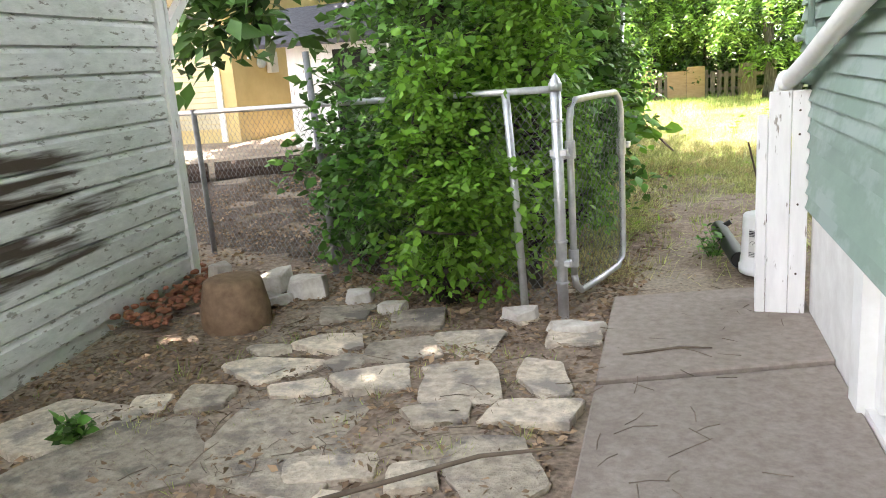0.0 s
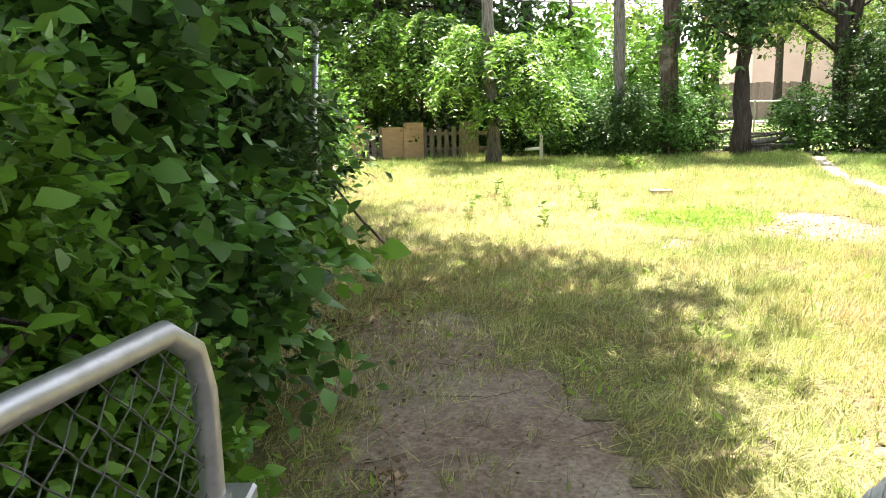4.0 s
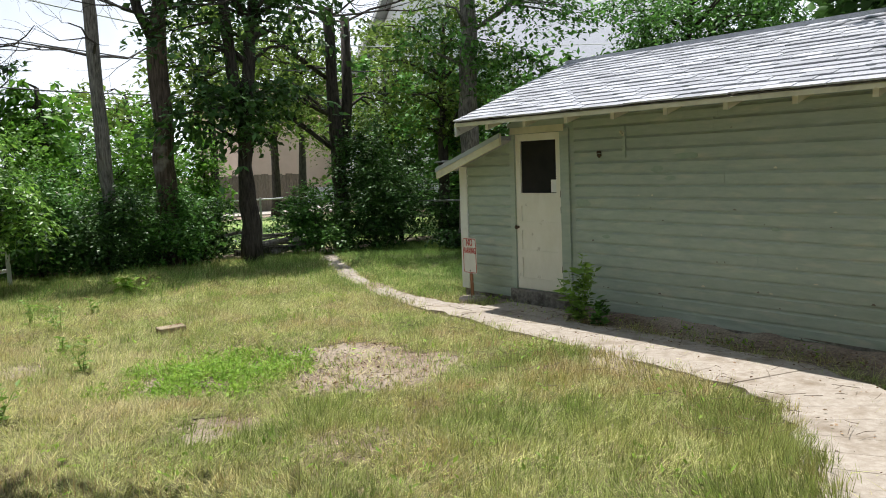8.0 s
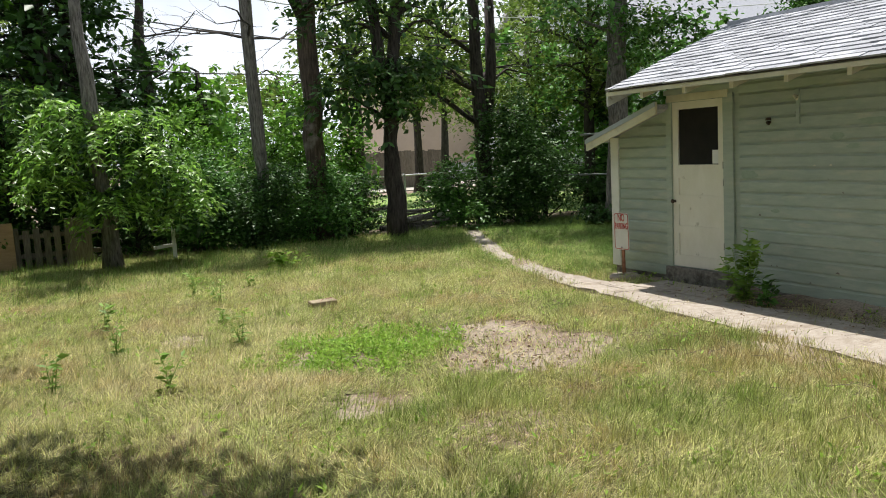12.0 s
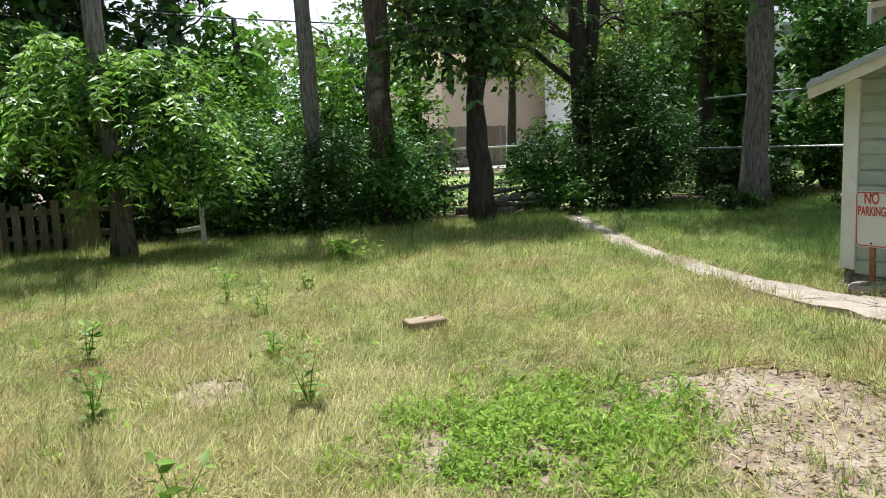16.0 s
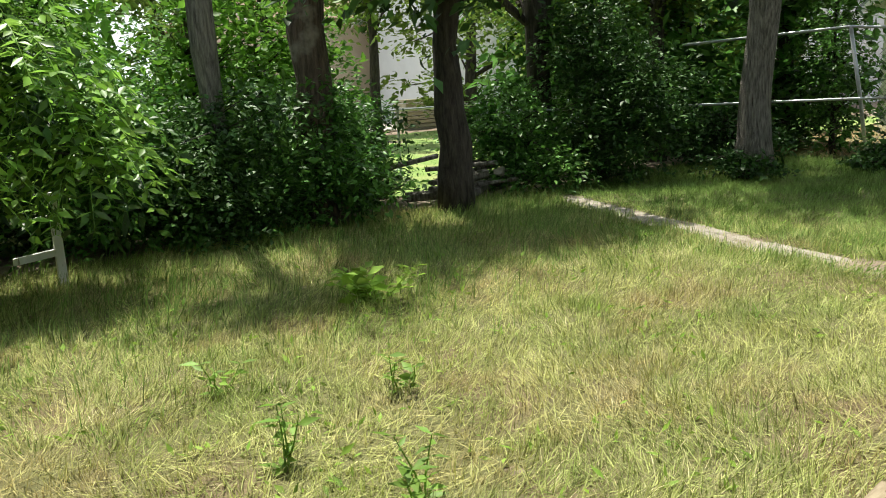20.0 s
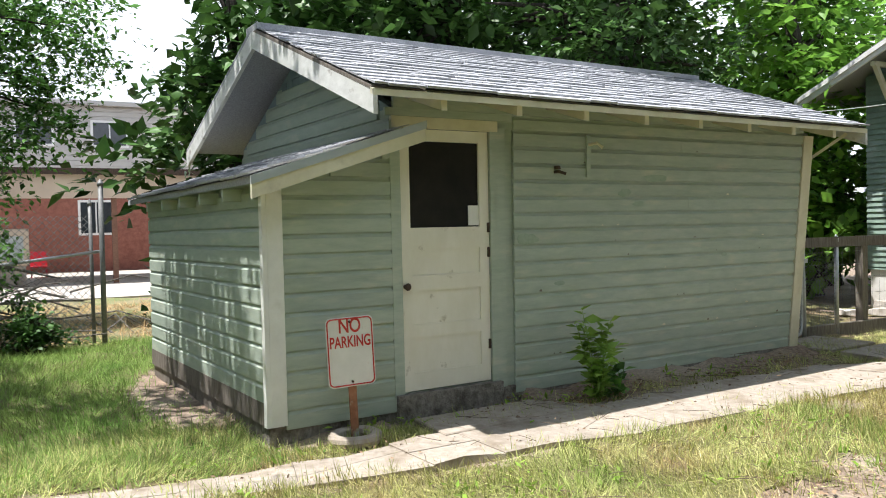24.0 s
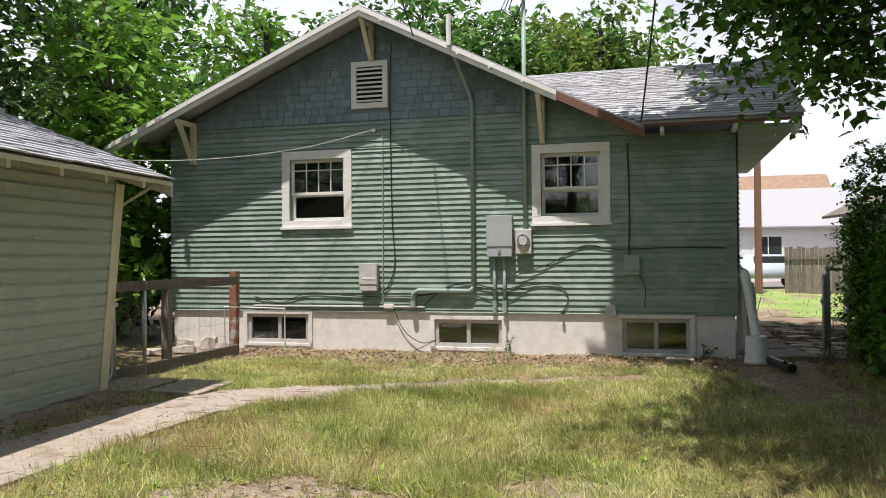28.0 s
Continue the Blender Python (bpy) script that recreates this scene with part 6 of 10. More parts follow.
cable("cable", [(4.7, 0.04, 0.7), (4.2, 0.04, 1.05), (3.4, 0.1, 0.98), (2.9, 0.04, 1.06), (2.5, 0.04, 1.05), (2.35, 0.04, 0.85), (2.44, 0.04, 0.64)], 0.008, M_CABLE, "dark cable slung along the siding")
cable("cable", [(3.3, 0.09, 1.15), (2.6, 0.04, 1.4), (2.1, 0.035, 1.66), (1.6, 0.035, 1.6), (0.6, 0.035, 1.62), (0.05, 0.035, 1.6)], 0.008, M_CABLE, "dark cable slung along the siding")
cable("cable", [(1.44, 0.04, 3.2), (1.42, 0.04, 2.2), (1.44, 0.04, 1.5)], 0.012, M_CABLE, "dark cable dropping to the junction box")
cable("cable", [(1.3, 0.05, 1.25), (1.2, 0.04, 1.0), (1.22, 0.04, 0.72)], 0.007, M_CABLE, "dark cable below the junction box")
cable("cable", [(5.2, 0.04, 0.7), (5.0, 0.03, 0.3), (4.7, 0.05, 0.12), (4.45, 0.1, 0.18), (4.75, 0.35, 0.02)], 0.007, M_CABLE, "thin cable hanging to the ground")
solid("ledger_strip", tube([(7.72, 0.035, 0.70), (6.0, 0.035, 0.70), (4.66, 0.035, 0.70)], 0.016, 6), M_PALECABLE, "pale pipe along the foot of the siding", "pipe")
cable("clothes_wire", [(5.5, 0.1, 3.6), (6.6, 0.7, 3.25), (8.0, 1.8, 3.0), (9.4, 3.3, 2.95)], 0.0055, M_PALECABLE, "pale wire from the house to the shed")
cable("service_drop", [(4.62, 0.66, 4.92), (4.4, 3.0, 5.9), (3.9, 7.0, 7.4), (3.2, 14.0, 9.0)], 0.012, M_CABLE, "black service cable dropping to the eave")
cable("service_drop", [(1.22, 0.6, 3.42), (0.95, 4.0, 4.5), (0.6, 9.0, 6.2), (0.2, 16.0, 8.5)], 0.012, M_CABLE, "black service cable dropping to the wing eave")
for i, k in enumerate((0.12, 0.52, 0.68, 0.84)):
    x = AP[0] + (RR[0] - AP[0]) * k
    z_ = AP[1] + (RR[1] - AP[1]) * k - 0.06
    solid("insulator", tube([(x, 0.625, z_), (x, 0.68, z_)], 0.022, 8), M_WHITEPL, "white porcelain insulator on the rake board", "insulator", "rake insulators")
fr = thing("pipe_frame", "thin white pipe frame in front of the basement window", "frame")
part("frame_pipe", tube([(7.86, 0.75, 0.0), (7.86, 0.75, 0.72), (6.78, 0.75, 0.70), (6.78, 0.75, 0.0)], 0.014, 8), M_PALECABLE, fr)
solid("stone_lid", tube([(0.72, 0.55, -0.02), (0.72, 0.55, 0.03), (0.72, 0.55, 0.04)], [0.2, 0.2, 0.17], 18), M_CONC, "round flat concrete lid on the ground", "lid")

# ---- fence and gate between house and shed ----
wf = thing("wire_fence", "wooden post and wire mesh fence beside the shed", "fence")
post(wf, 7.56, 3.86, 1.24, 0.026, (0.02, 0.0), cap=None, material=M_GALV)
post(wf, 7.60, 3.2, 1.2, 0.028, (0.0, 0.0), cap="dome")
v, f = mesh_net((7.57, 3.82), (7.60, 3.2), 0.05, 1.16)
raw("chain_link", v, f, M_WIRE, wf)
part("wood_post", box(7.62, 2.54, -0.2, 7.73, 2.65, 1.2, bevel=0.006), M_GREYWOOD, wf)
part("rust_post", hexa([(7.66, 0.64, -0.2), (7.78, 0.64, -0.2), (7.78, 0.76, -0.2), (7.66, 0.76, -0.2), (7.64, 0.64, 1.30), (7.76, 0.64, 1.30), (7.76, 0.76, 1.30), (7.64, 0.76, 1.30)]), M_RUST, wf, "red-brown worn post")
part("rail", hexa([(7.60, 0.76, 1.08), (7.64, 0.76, 1.08), (7.60, 3.85, 1.10), (7.56, 3.85, 1.10), (7.60, 0.76, 1.22), (7.64, 0.76, 1.22), (7.60, 3.85, 1.22), (7.56, 3.85, 1.22)]), M_GREYWOOD, wf)
p0, p1 = [], []
for z_ in (0.08, 0.28, 0.48, 0.68, 0.86, 1.02):
    for i in range(16):
        ya, yb = 0.76 + i * 0.19, 0.76 + (i + 1) * 0.19
        w = 0.012 * math.sin(i * 1.7 + z_ * 9)
        p0.append((7.65, ya, z_ + w))
        p1.append((7.65, yb, z_ + 0.012 * math.sin((i + 1) * 1.7 + z_ * 9)))
for i in range(21):
    ya = 0.76 + i * 0.15
    p0.append((7.652, ya, 0.02))
    p1.append((7.652, ya, 1.1))
v, f = bars(np.array(p0), np.array(p1), 0.0016, 4)
raw("wire_mesh", v, f, M_WIRE, wf)
sg = thing("side_gate", "galvanised tube gate closed beside the shed", "gate")
A_, B_ = Vector((7.13, 4.70, 0)), Vector((7.53, 3.95, 0))
ap = lambda k, z_: tuple(A_.lerp(B_, k) + Vector((0, 0, z_)))
part("gate_frame", tube([ap(0, 0.2), ap(0, 1.1), ap(0.04, 1.2), ap(0.14, 1.25), ap(0.86, 1.25), ap(0.96, 1.2), ap(1, 1.1), ap(1, 0.2), ap(0.95, 0.1), ap(0.86, 0.07), ap(0.14, 0.07), ap(0.05, 0.1), ap(0, 0.2)], 0.02, 10), M_GALV, sg, smooth=True)
v, f = mesh_net((A_.x, A_.y), (B_.x, B_.y), 0.08, 1.24)
raw("chain_link", v, f, M_WIRE, sg)
part("latch", box(7.50, 3.86, 0.92, 7.58, 3.98, 0.97), M_GALV, sg)
part("wood_block", box(7.07, 4.72, 0.85, 7.13, 4.80, 1.25), M_RUST, sg)

# ---- things about the yard ----
sign = thing("parking_sign", "white metal parking sign with red letters on a rusty stake", "sign", at=(6.16, 10.28, 0))
SR = Matrix.Rotation(radians(-94), 4, "Z") @ Matrix.Rotation(radians(3), 4, "Y")
sign.matrix_basis = Matrix.Translation((6.13, 10.3, 0)) @ SR @ Matrix.Rotation(radians(-5), 4, "Y")
M_SIGNW = mat("faded_white_enamel", (0.66, 0.66, 0.63), (0.74, 0.74, 0.71), 6, 0.45, 0.05, (0.55, 0.5, 0.45), 6, (0.64, 0.75))
M_SIGNR = mat("sign_red", (0.46, 0.035, 0.03), (0.55, 0.06, 0.05), 6, 0.5, 0)
sw, s0, s1 = 0.155, 0.40, 0.83
pts = []
for cx, cz, a0 in ((sw - 0.03, s1 - 0.03, 0), (-sw + 0.03, s1 - 0.03, 90), (-sw + 0.03, s0 + 0.03, 180), (sw - 0.03, s0 + 0.03, 270)):
    for k in range(5):
        a = radians(a0 + k * 22.5)
        pts.append((cx + 0.03 * math.cos(a), cz + 0.03 * math.sin(a)))
bm = bmesh.new()
lo = [bm.verts.new((x, -0.002, z_)) for x, z_ in pts]
hi = [bm.verts.new((x, 0.002, z_)) for x, z_ in pts]
bm.faces.new(lo)
bm.faces.new(hi[::-1])
for i in range(len(pts)):
    j = (i + 1) % len(pts)
    bm.faces.new((lo[i], hi[i], hi[j], lo[j]))
bmesh.ops.recalc_face_normals(bm, faces=bm.faces)
plate = part("plate", bm, M_SIGNW, sign)
plate.scale, plate.location = (1.09, 1, 1.12), (0, 0, -0.12 * 0.615 - 0.008)
bpts = [((x - 0) * 0.94, -0.004, 0.615 + (z_ - 0.615) * 0.955) for x, z_ in pts]
part("border", tube(bpts + bpts[:1], 0.0042, 4), M_SIGNR, plate, "red border line")


def words(text, size, x, z_, parent, material, squeeze=0.75, name="lettering"):
    cu = bpy.data.curves.new(name, "FONT")
    cu.body = text
    cu.size = size
    cu.extrude = 0.001
    cu.align_x = "CENTER"
    cu.offset = 0.0018
    ob = new(name, cu)
    ob.data.materials.append(material)
    ob.parent = parent
    ob.matrix_basis = Matrix.Translation((x, -0.0035, z_)) @ Matrix.Rotation(radians(90), 4, "X") @ Matrix.Diagonal((squeeze, 1, 1, 1))
    return ob


words("NO", 0.125, 0, 0.735, plate, M_SIGNR)
words("PARKING", 0.098, 0, 0.645, plate, M_SIGNR, 0.66)
for z_ in (0.43, 0.80):
    part("bolt", tube([(0, -0.002, z_), (0, -0.01, z_)], 0.008, 8), M_IRON, plate)
part("stake", box(-0.027, 0.003, -0.1, 0.027, 0.022, 0.80), M_RUST, sign, "rusty painted stake")
part("base_ring", tube([(0.15 * math.cos(2 * math.pi * i / 20), 0.01 + 0.15 * math.sin(2 * math.pi * i / 20), 0.005) for i in range(21)], 0.045, 10), M_CONC, sign, "concrete ring base")

ob = thing("wall_tap", "rusty tap fixed to the shed siding", "tap")
part("spout", tube([S(3.41, -0.02, 1.90), S(3.41, -0.08, 1.90), S(3.36, -0.11, 1.88)], 0.014, 8), M_IRON, ob)
part("handle", tube([S(3.41, -0.06, 1.92), S(3.41, -0.06, 1.95)], [0.03, 0.026], 8), M_IRON, ob)
ob = thing("lamp_bracket", "small painted bracket on the shed siding", "bracket")
part("strip", sbox(3.03, -0.045, 1.86, 3.07, -0.026, 2.22), M_SAGE, ob)
part("arm", tube([S(3.05, -0.045, 2.14), S(3.03, -0.12, 2.15), S(2.98, -0.14, 2.11)], 0.015, 6), M_CREAM, ob)

blk = thing("timber_block", "weathered tan wooden block lying in the grass", "block", at=(2.28, 11.04, -0.015))
blk.rotation_euler = (0.03, -0.02, radians(5))
M_BLOCK = mat("weathered_tan_timber", (0.22, 0.165, 0.10), (0.40, 0.325, 0.22), 22, 0.9, 0.7, (0.15, 0.105, 0.06), 7, (0.56, 0.68), stretch=(0.2, 1, 1), flakes=True)
bm = box(-0.158, -0.08, -0.03, 0.158, 0.08, 0.09, bevel=0.009)
for v in bm.verts:
    if v.co.x > 0.1 and v.co.z > 0.05:
        v.co.x += 0.02 * math.sin(v.co.y * 40)
        v.co.z -= 0.006
part("body", bm, M_BLOCK, blk)
part("split_end", box(0.15, -0.045, -0.03, 0.176, 0.03, 0.07, bevel=0.006), M_BLOCK, blk)
for a, c, turn in ((-0.02, -0.015, 0.5), (0.04, 0.02, 0.1), (0.085, 0.035, -0.2)):
    part("nail", tube([(a, c, 0.085), (a + 0.02 * math.cos(turn), c + 0.02 * math.sin(turn), 0.096), (a + 0.05 * math.cos(turn), c + 0.05 * math.sin(turn), 0.095)], 0.004, 6), M_RUST, blk)

tp = thing("clothesline_post", "grey steel clothesline post with a short crossbar", "post")
part("pole", tube([(-2.13, 6.85, -0.2), (-2.08, 6.85, 1.0), (-2.01, 6.84, 2.14)], 0.032, 12), M_GALV, tp, smooth=True)
part("crossbar", tube([(-2.14, 6.82, 2.20), (-2.01, 6.84, 2.17), (-1.91, 6.86, 2.13)], 0.034, 12), M_PALECABLE, tp)
part("brace", tube([(-2.26, 6.8, 1.38), (-2.06, 6.84, 1.45), (-1.88, 6.9, 1.50)], 0.018, 8), M_PALECABLE, tp)
part("line", tube([(-2.14, 6.82, 2.19), (-2.4, 6.8, 2.07), (-2.72, 6.8, 2.02), (-3.4, 6.6, 2.06)], 0.006, 5), M_PALECABLE, tp)
part("line", tube([(-2.12, 6.82, 2.18), (-2.14, 6.82, 1.42)], 0.004, 5), M_PALECABLE, tp)
solid("iron_rod", tube([(-1.37, 7.0, 0.0), (-1.72, 7.35, 0.28), (-2.07, 7.75, 0.62)], 0.014, 7), M_IRON, "dark iron rod leaning out of the hedge", "rod", "iron rods")

# weathered white frame: one post with rails, no seat
ww = thing("white_post_frame", "weathered white post and rail frame by the hedge", "bench")
part("leg", box(1.18, 17.40, -0.05, 1.25, 17.46, 0.78), M_PEEL, ww)
part("rail", tube([(0.85, 17.43, 0.56), (1.18, 17.43, 0.58)], 0.012, 6), M_PEEL, ww)
part("rail", hexa([(0.85, 17.41, 0.20), (1.18, 17.41, 0.23), (1.18, 17.45, 0.23), (0.85, 17.45, 0.20), (0.85, 17.41, 0.26), (1.18, 17.41, 0.29), (1.18, 17.45, 0.29), (0.85, 17.45, 0.26)]), M_PEEL, ww)


# board fence at the back
bf = thing("board_fence", "low patched fence of grey pickets and tan plywood", "fence")
for i in range(32):
    x = -5.4 + i * 0.17
    h = 0.72 + random.uniform(-0.06, 0.06)
    if x < -0.3 or random.random() < 0.5:
        part("picket", box(x, 18.02, -0.1, x + 0.11, 18.045, h), M_GREYWOOD, bf)
for z_ in (0.2, 0.55):
    part("rail", box(-5.4, 18.046, z_, 0.1, 18.09, z_ + 0.08), M_GREYWOOD, bf)
part("plywood", box(-3.3, 17.98, 0.04, -2.85, 18.0, 0.82), M_TAN, bf)
part("plywood", box(-2.42, 17.97, 0.06, -1.93, 17.99, 0.76), M_TAN, bf)
part("plywood", box(-1.92, 17.96, 0.02, -1.46, 17.98, 0.86), M_TAN, bf)
part("plywood", box(-0.62, 17.97, 0.04, -0.18, 17.99, 0.88), M_GREYWOOD, bf)

# rails at the back corner
cf = thing("back_fence", "sagging chain link fence with bent galvanised rails", "fence")
post(cf, 12.55, 15.70, 2.06, 0.03, (-0.28, 0.25), cap=None)
post(cf, 12.6, 11.38, 2.15, 0.034, (-0.1, 0.0), material=M_WIRE)
post(cf, 12.75, 11.5, 1.9, 0.025, (0.05, 0.0), material=M_WIRE)
part("top_rail", tube([(10.4, 17.6, 1.92), (12.27, 15.95, 2.06), (12.4, 14.0, 1.86), (12.5, 13.0, 1.78)], 0.021, 8), M_GALV, cf, smooth=True)
part("mid_rail", tube([(9.5, 18.2, 1.02), (12.35, 15.9, 0.98), (12.5, 14.0, 1.0), (12.6, 12.6, 1.1), (12.62, 11.4, 1.24)], 0.021, 8), M_GALV, cf, smooth=True)
part("slack_rail", tube([(7.0, 18.6, 1.1), (9.0, 18.3, 1.05), (10.4, 17.6, 1.0)], 0.018, 8), M_GALV, cf, smooth=True)
v, f = mesh_net((12.5, 15.6), (12.6, 11.5), 0.02, 1.72, cell=0.09, r=0.0042, wave=0.04)
raw("chain_link", v, f, M_WIRE, cf)

# broken stones against the foundation behind the wire fence
for i, (x, y, a_, b_, h_, turn) in enumerate([(8.75, 0.5, 0.2, 0.13, 0.16, 0.2), (8.35, 0.42, 0.16, 0.12, 0.2, 0.7), (8.02, 0.55, 0.18, 0.11, 0.13, -0.3), (8.5, 0.85, 0.22, 0.14, 0.1, 0.4), (7.95, 1.0, 0.15, 0.12, 0.1, 1.1), (8.9, 1.2, 0.18, 0.14, 0.09, 0.1)]):
    solid("foundation_stone", chunk(x, y, a_, b_, h_, turn, 50 + i), M_RUBBLE, "pale broken stone heaped by the foundation", "rubble", "rubble by the foundation")
kerb = thing("timber_edge", "weathered timber edging under the wire fence", "edging")
part("plank", box(7.58, 0.8, -0.05, 7.64, 3.8, 0.12, bevel=0.006), M_GREYWOOD, kerb)


# ---- trees and shrubs ----
def bare_limbs(parent, roots, n, reach, seed, material=M_BARKDARK, r0=0.03):
    """Leafless limbs with their twigs, each one a mesh, that spread from given points."""
    g = random.Random(seed)

    def grow(bm, p, d, length, r, depth):
        pts, rr = [p], [r]
        for i in range(4):
            d = (d + Vector((g.gauss(0, 0.22), g.gauss(0, 0.22), g.gauss(0.02, 0.16)))).normalized()
            p = p + d * length / 4
            pts.append(p)
            rr.append(r * (1 - 0.16 * (i + 1)))
        tube(pts, rr, 4, bm)
        if depth:
            for _ in range(3):
                k = g.randint(1, 4)
                dd = (d + Vector((g.gauss(0, 0.7), g.gauss(0, 0.7), g.gauss(0, 0.45)))).normalized()
                grow(bm, pts[k], dd, length * 0.62, rr[k] * 0.6, depth - 1)

    for i in range(n):
        bm = bmesh.new()
        p = Vector(g.choice(roots))
        a = g.uniform(0, 6.28)
        grow(bm, p, Vector((math.cos(a), math.sin(a), g.uniform(0.0, 0.6))).normalized(), reach * g.uniform(0.7, 1.2), r0, 2)
        part("dead_limb", bm, material, parent)


def fronds(parent, balls, n, length, leaflet, material, seed):
    """Long arching compound leaves: a thin stalk with leaflets in pairs."""
    g = np.random.default_rng(seed)
    pts, out, p0, p1 = [], [], [], []
    for i in range(n):
        b = balls[g.integers(len(balls))]
        d = g.normal(size=3)
        d /= np.linalg.norm(d)
        c = np.array(b[:3]) + d * np.array(b[3:6]) * g.uniform(0.3, 1.0)
        a = math.atan2(d[1], d[0]) + g.normal() * 0.5
        h = np.array([math.cos(a), math.sin(a), 0])
        L = length * g.uniform(0.6, 1.3)
        rise = g.uniform(0.15, 0.75)
        q = [c + h * L * k - np.array([0, 0, 1]) * L * (1.15 * k * k - rise * k) for k in np.linspace(0, 1, 9)]
        for k in range(8):
            p0.append(q[k])
            p1.append(q[k + 1])
        s_ = np.array([-h[1], h[0], 0])
        for k in range(2, 9):
            for w in (1, -1):
                pts.append(q[k])
                out.append(s_ * w * 2.6 + h * 1.3 + np.array([0, 0, -1.2]))
    v, f = bars(np.array(p0), np.array(p1), 0.005)
    raw("stalk", v, f, material, parent)
    v, f = leaves(np.array(pts), leaflet, 0.2, 0.36, 0.2, g, np.array(out))
    raw("frond", v, f, material, parent)


def shrub(label, x, y, r, h, count, size, leaf, seed, wide=0.5, category="shrub", group="", clump=0.2, low=0.15):
    g = random.Random(seed)
    balls = []
    for i in range(7):
        a = g.uniform(0, 6.28)
        k = g.uniform(0.1, 0.6) * r
        zz = low + (h - low) * (0.18 + 0.66 * i / 6)
        rr = r * g.uniform(0.45, 0.75) * (1.15 - 0.45 * i / 6)
        balls.append((k * math.cos(a), k * math.sin(a), zz, rr, rr, (h - low) * 0.24))
    return grown("shrub", label, (x, y, 0), [(0, 0, 0), (0.05, 0.03, h * 0.4), (0.0, 0.05, h * 0.8)], [0.05, 0.035, 0.012], balls, count, size, M_BARKDARK, leaf, seed, category, limbs=36, clump=clump, wide=wide, limb_r=0.02, group=group)


# shrubs that swallow the fence by the gate
shrub("dense green elm shrub grown through the chain link fence", -2.42, 0.28, 0.84, 3.3, 14000, 0.062, M_LEAF, 11, 0.58, clump=0.085)
shrub("leafy green elm shrub leaning over the gate", -2.08, 1.15, 0.55, 1.7, 8500, 0.056, M_LEAFBRIGHT, 12, 0.58, clump=0.10)
shrub("bright green elm shrub in front of the fence", -2.16, -0.14, 0.6, 1.6, 9500, 0.054, M_LEAFBRIGHT, 15, 0.58, clump=0.09, low=0.1)
shrub("green elm shrub filling the corner behind the gate post", -1.72, 0.25, 0.42, 2.3, 7500, 0.052, M_LEAFBRIGHT, 16, 0.58, clump=0.13, low=0.1)
shrub("low bright elm suckers behind the gate", -1.74, 1.5, 0.42, 1.15, 4200, 0.056, M_LEAFBRIGHT, 18, 0.58, clump=0.09, low=0.05)
shrub("low dark green ground shrub behind the fence", -3.35, 0.95, 0.6, 0.55, 2600, 0.06, M_LEAFDARK, 13, clump=0.14, low=0.03)
grown("shrub", "young mulberry shoots with large bright leaves", (-2.15, 3.95, 0), [(0, 0, 0), (0.15, 0.0, 0.6), (0.5, 0.06, 0.95), (0.75, 0.1, 0.72)], [0.016, 0.013, 0.009, 0.004], [(0.28, 0.0, 1.05, 0.3, 0.22, 0.16), (0.52, 0.08, 0.86, 0.22, 0.18, 0.14), (0.70, 0.1, 0.70, 0.13, 0.12, 0.09), (0.2, -0.2, 0.72, 0.28, 0.22, 0.2), (0.5, -0.05, 0.58, 0.2, 0.16, 0.12)], 230, 0.12, M_BARKDARK, M_LEAFBRIGHT, 17, "shrub", limbs=12, clump=0.09, wide=0.75, per=6, limb_r=0.008, droop=0.6)
near = shrub("green mulberry shrub with broad leaves", -2.24, 2.75, 0.74, 2.8, 7500, 0.095, M_LEAF, 14, 0.72, clump=0.2)
HEDGE = [(-2.75, 4.3, 1.0, 3.0, M_LEAFDARK), (-2.95, 6.3, 0.95, 3.4, M_LEAFDARK), (-3.05, 8.6, 1.1, 3.2, M_LEAF), (-3.3, 10.8, 1.15, 3.0, M_LEAF), (-3.55, 13.0, 1.1, 2.8, M_LEAFBRIGHT), (-3.9, 15.2, 1.15, 2.5, M_LEAFBRIGHT)]
for i, (x, y, r, h, m_) in enumerate(HEDGE):
    shrub("tall overgrown hedge shrub along the yard edge", x, y, r, h, 10500, 0.085, m_, 30 + i, 0.5, group="side hedge", clump=0.22)
for i, (x, y, r, h, n_, m_) in enumerate([(-4.6, 19.6, 1.5, 3.0, 6500, M_LEAFBRIGHT), (-2.2, 19.9, 1.6, 3.2, 7000, M_LEAFBRIGHT), (1.9, 18.5, 1.0, 1.9, 11500, M_LEAF), (3.0, 18.05, 0.9, 1.6, 11500, M_LEAFDARK), (4.3, 18.2, 0.95, 1.7, 11500, M_LEAF), (1.6, 20.6, 1.5, 3.1, 7500, M_LEAFBRIGHT), (3.9, 20.8, 1.4, 2.6, 7000, M_LEAF), (5.1, 18.7, 0.75, 1.25, 6000, M_LEAFDARK), (7.6, 18.4, 1.0, 1.5, 9000, M_LEAF), (8.9, 17.9, 1.25, 2.9, 15000, M_LEAFDARK), (13.4, 16.7, 0.85, 3.6, 6500, M_LEAF), (10.0, 18.6, 1.1, 2.6, 10000, M_LEAFDARK), (11.4, 17.4, 0.9, 1.0, 5000, M_LEAFDARK)]):
    shrub("leafy shrub in the hedge at the back of the yard", x, y, r, h, n_, 0.08, m_, 60 + i, 0.46, group="back hedge", clump=0.2, low=0.08)
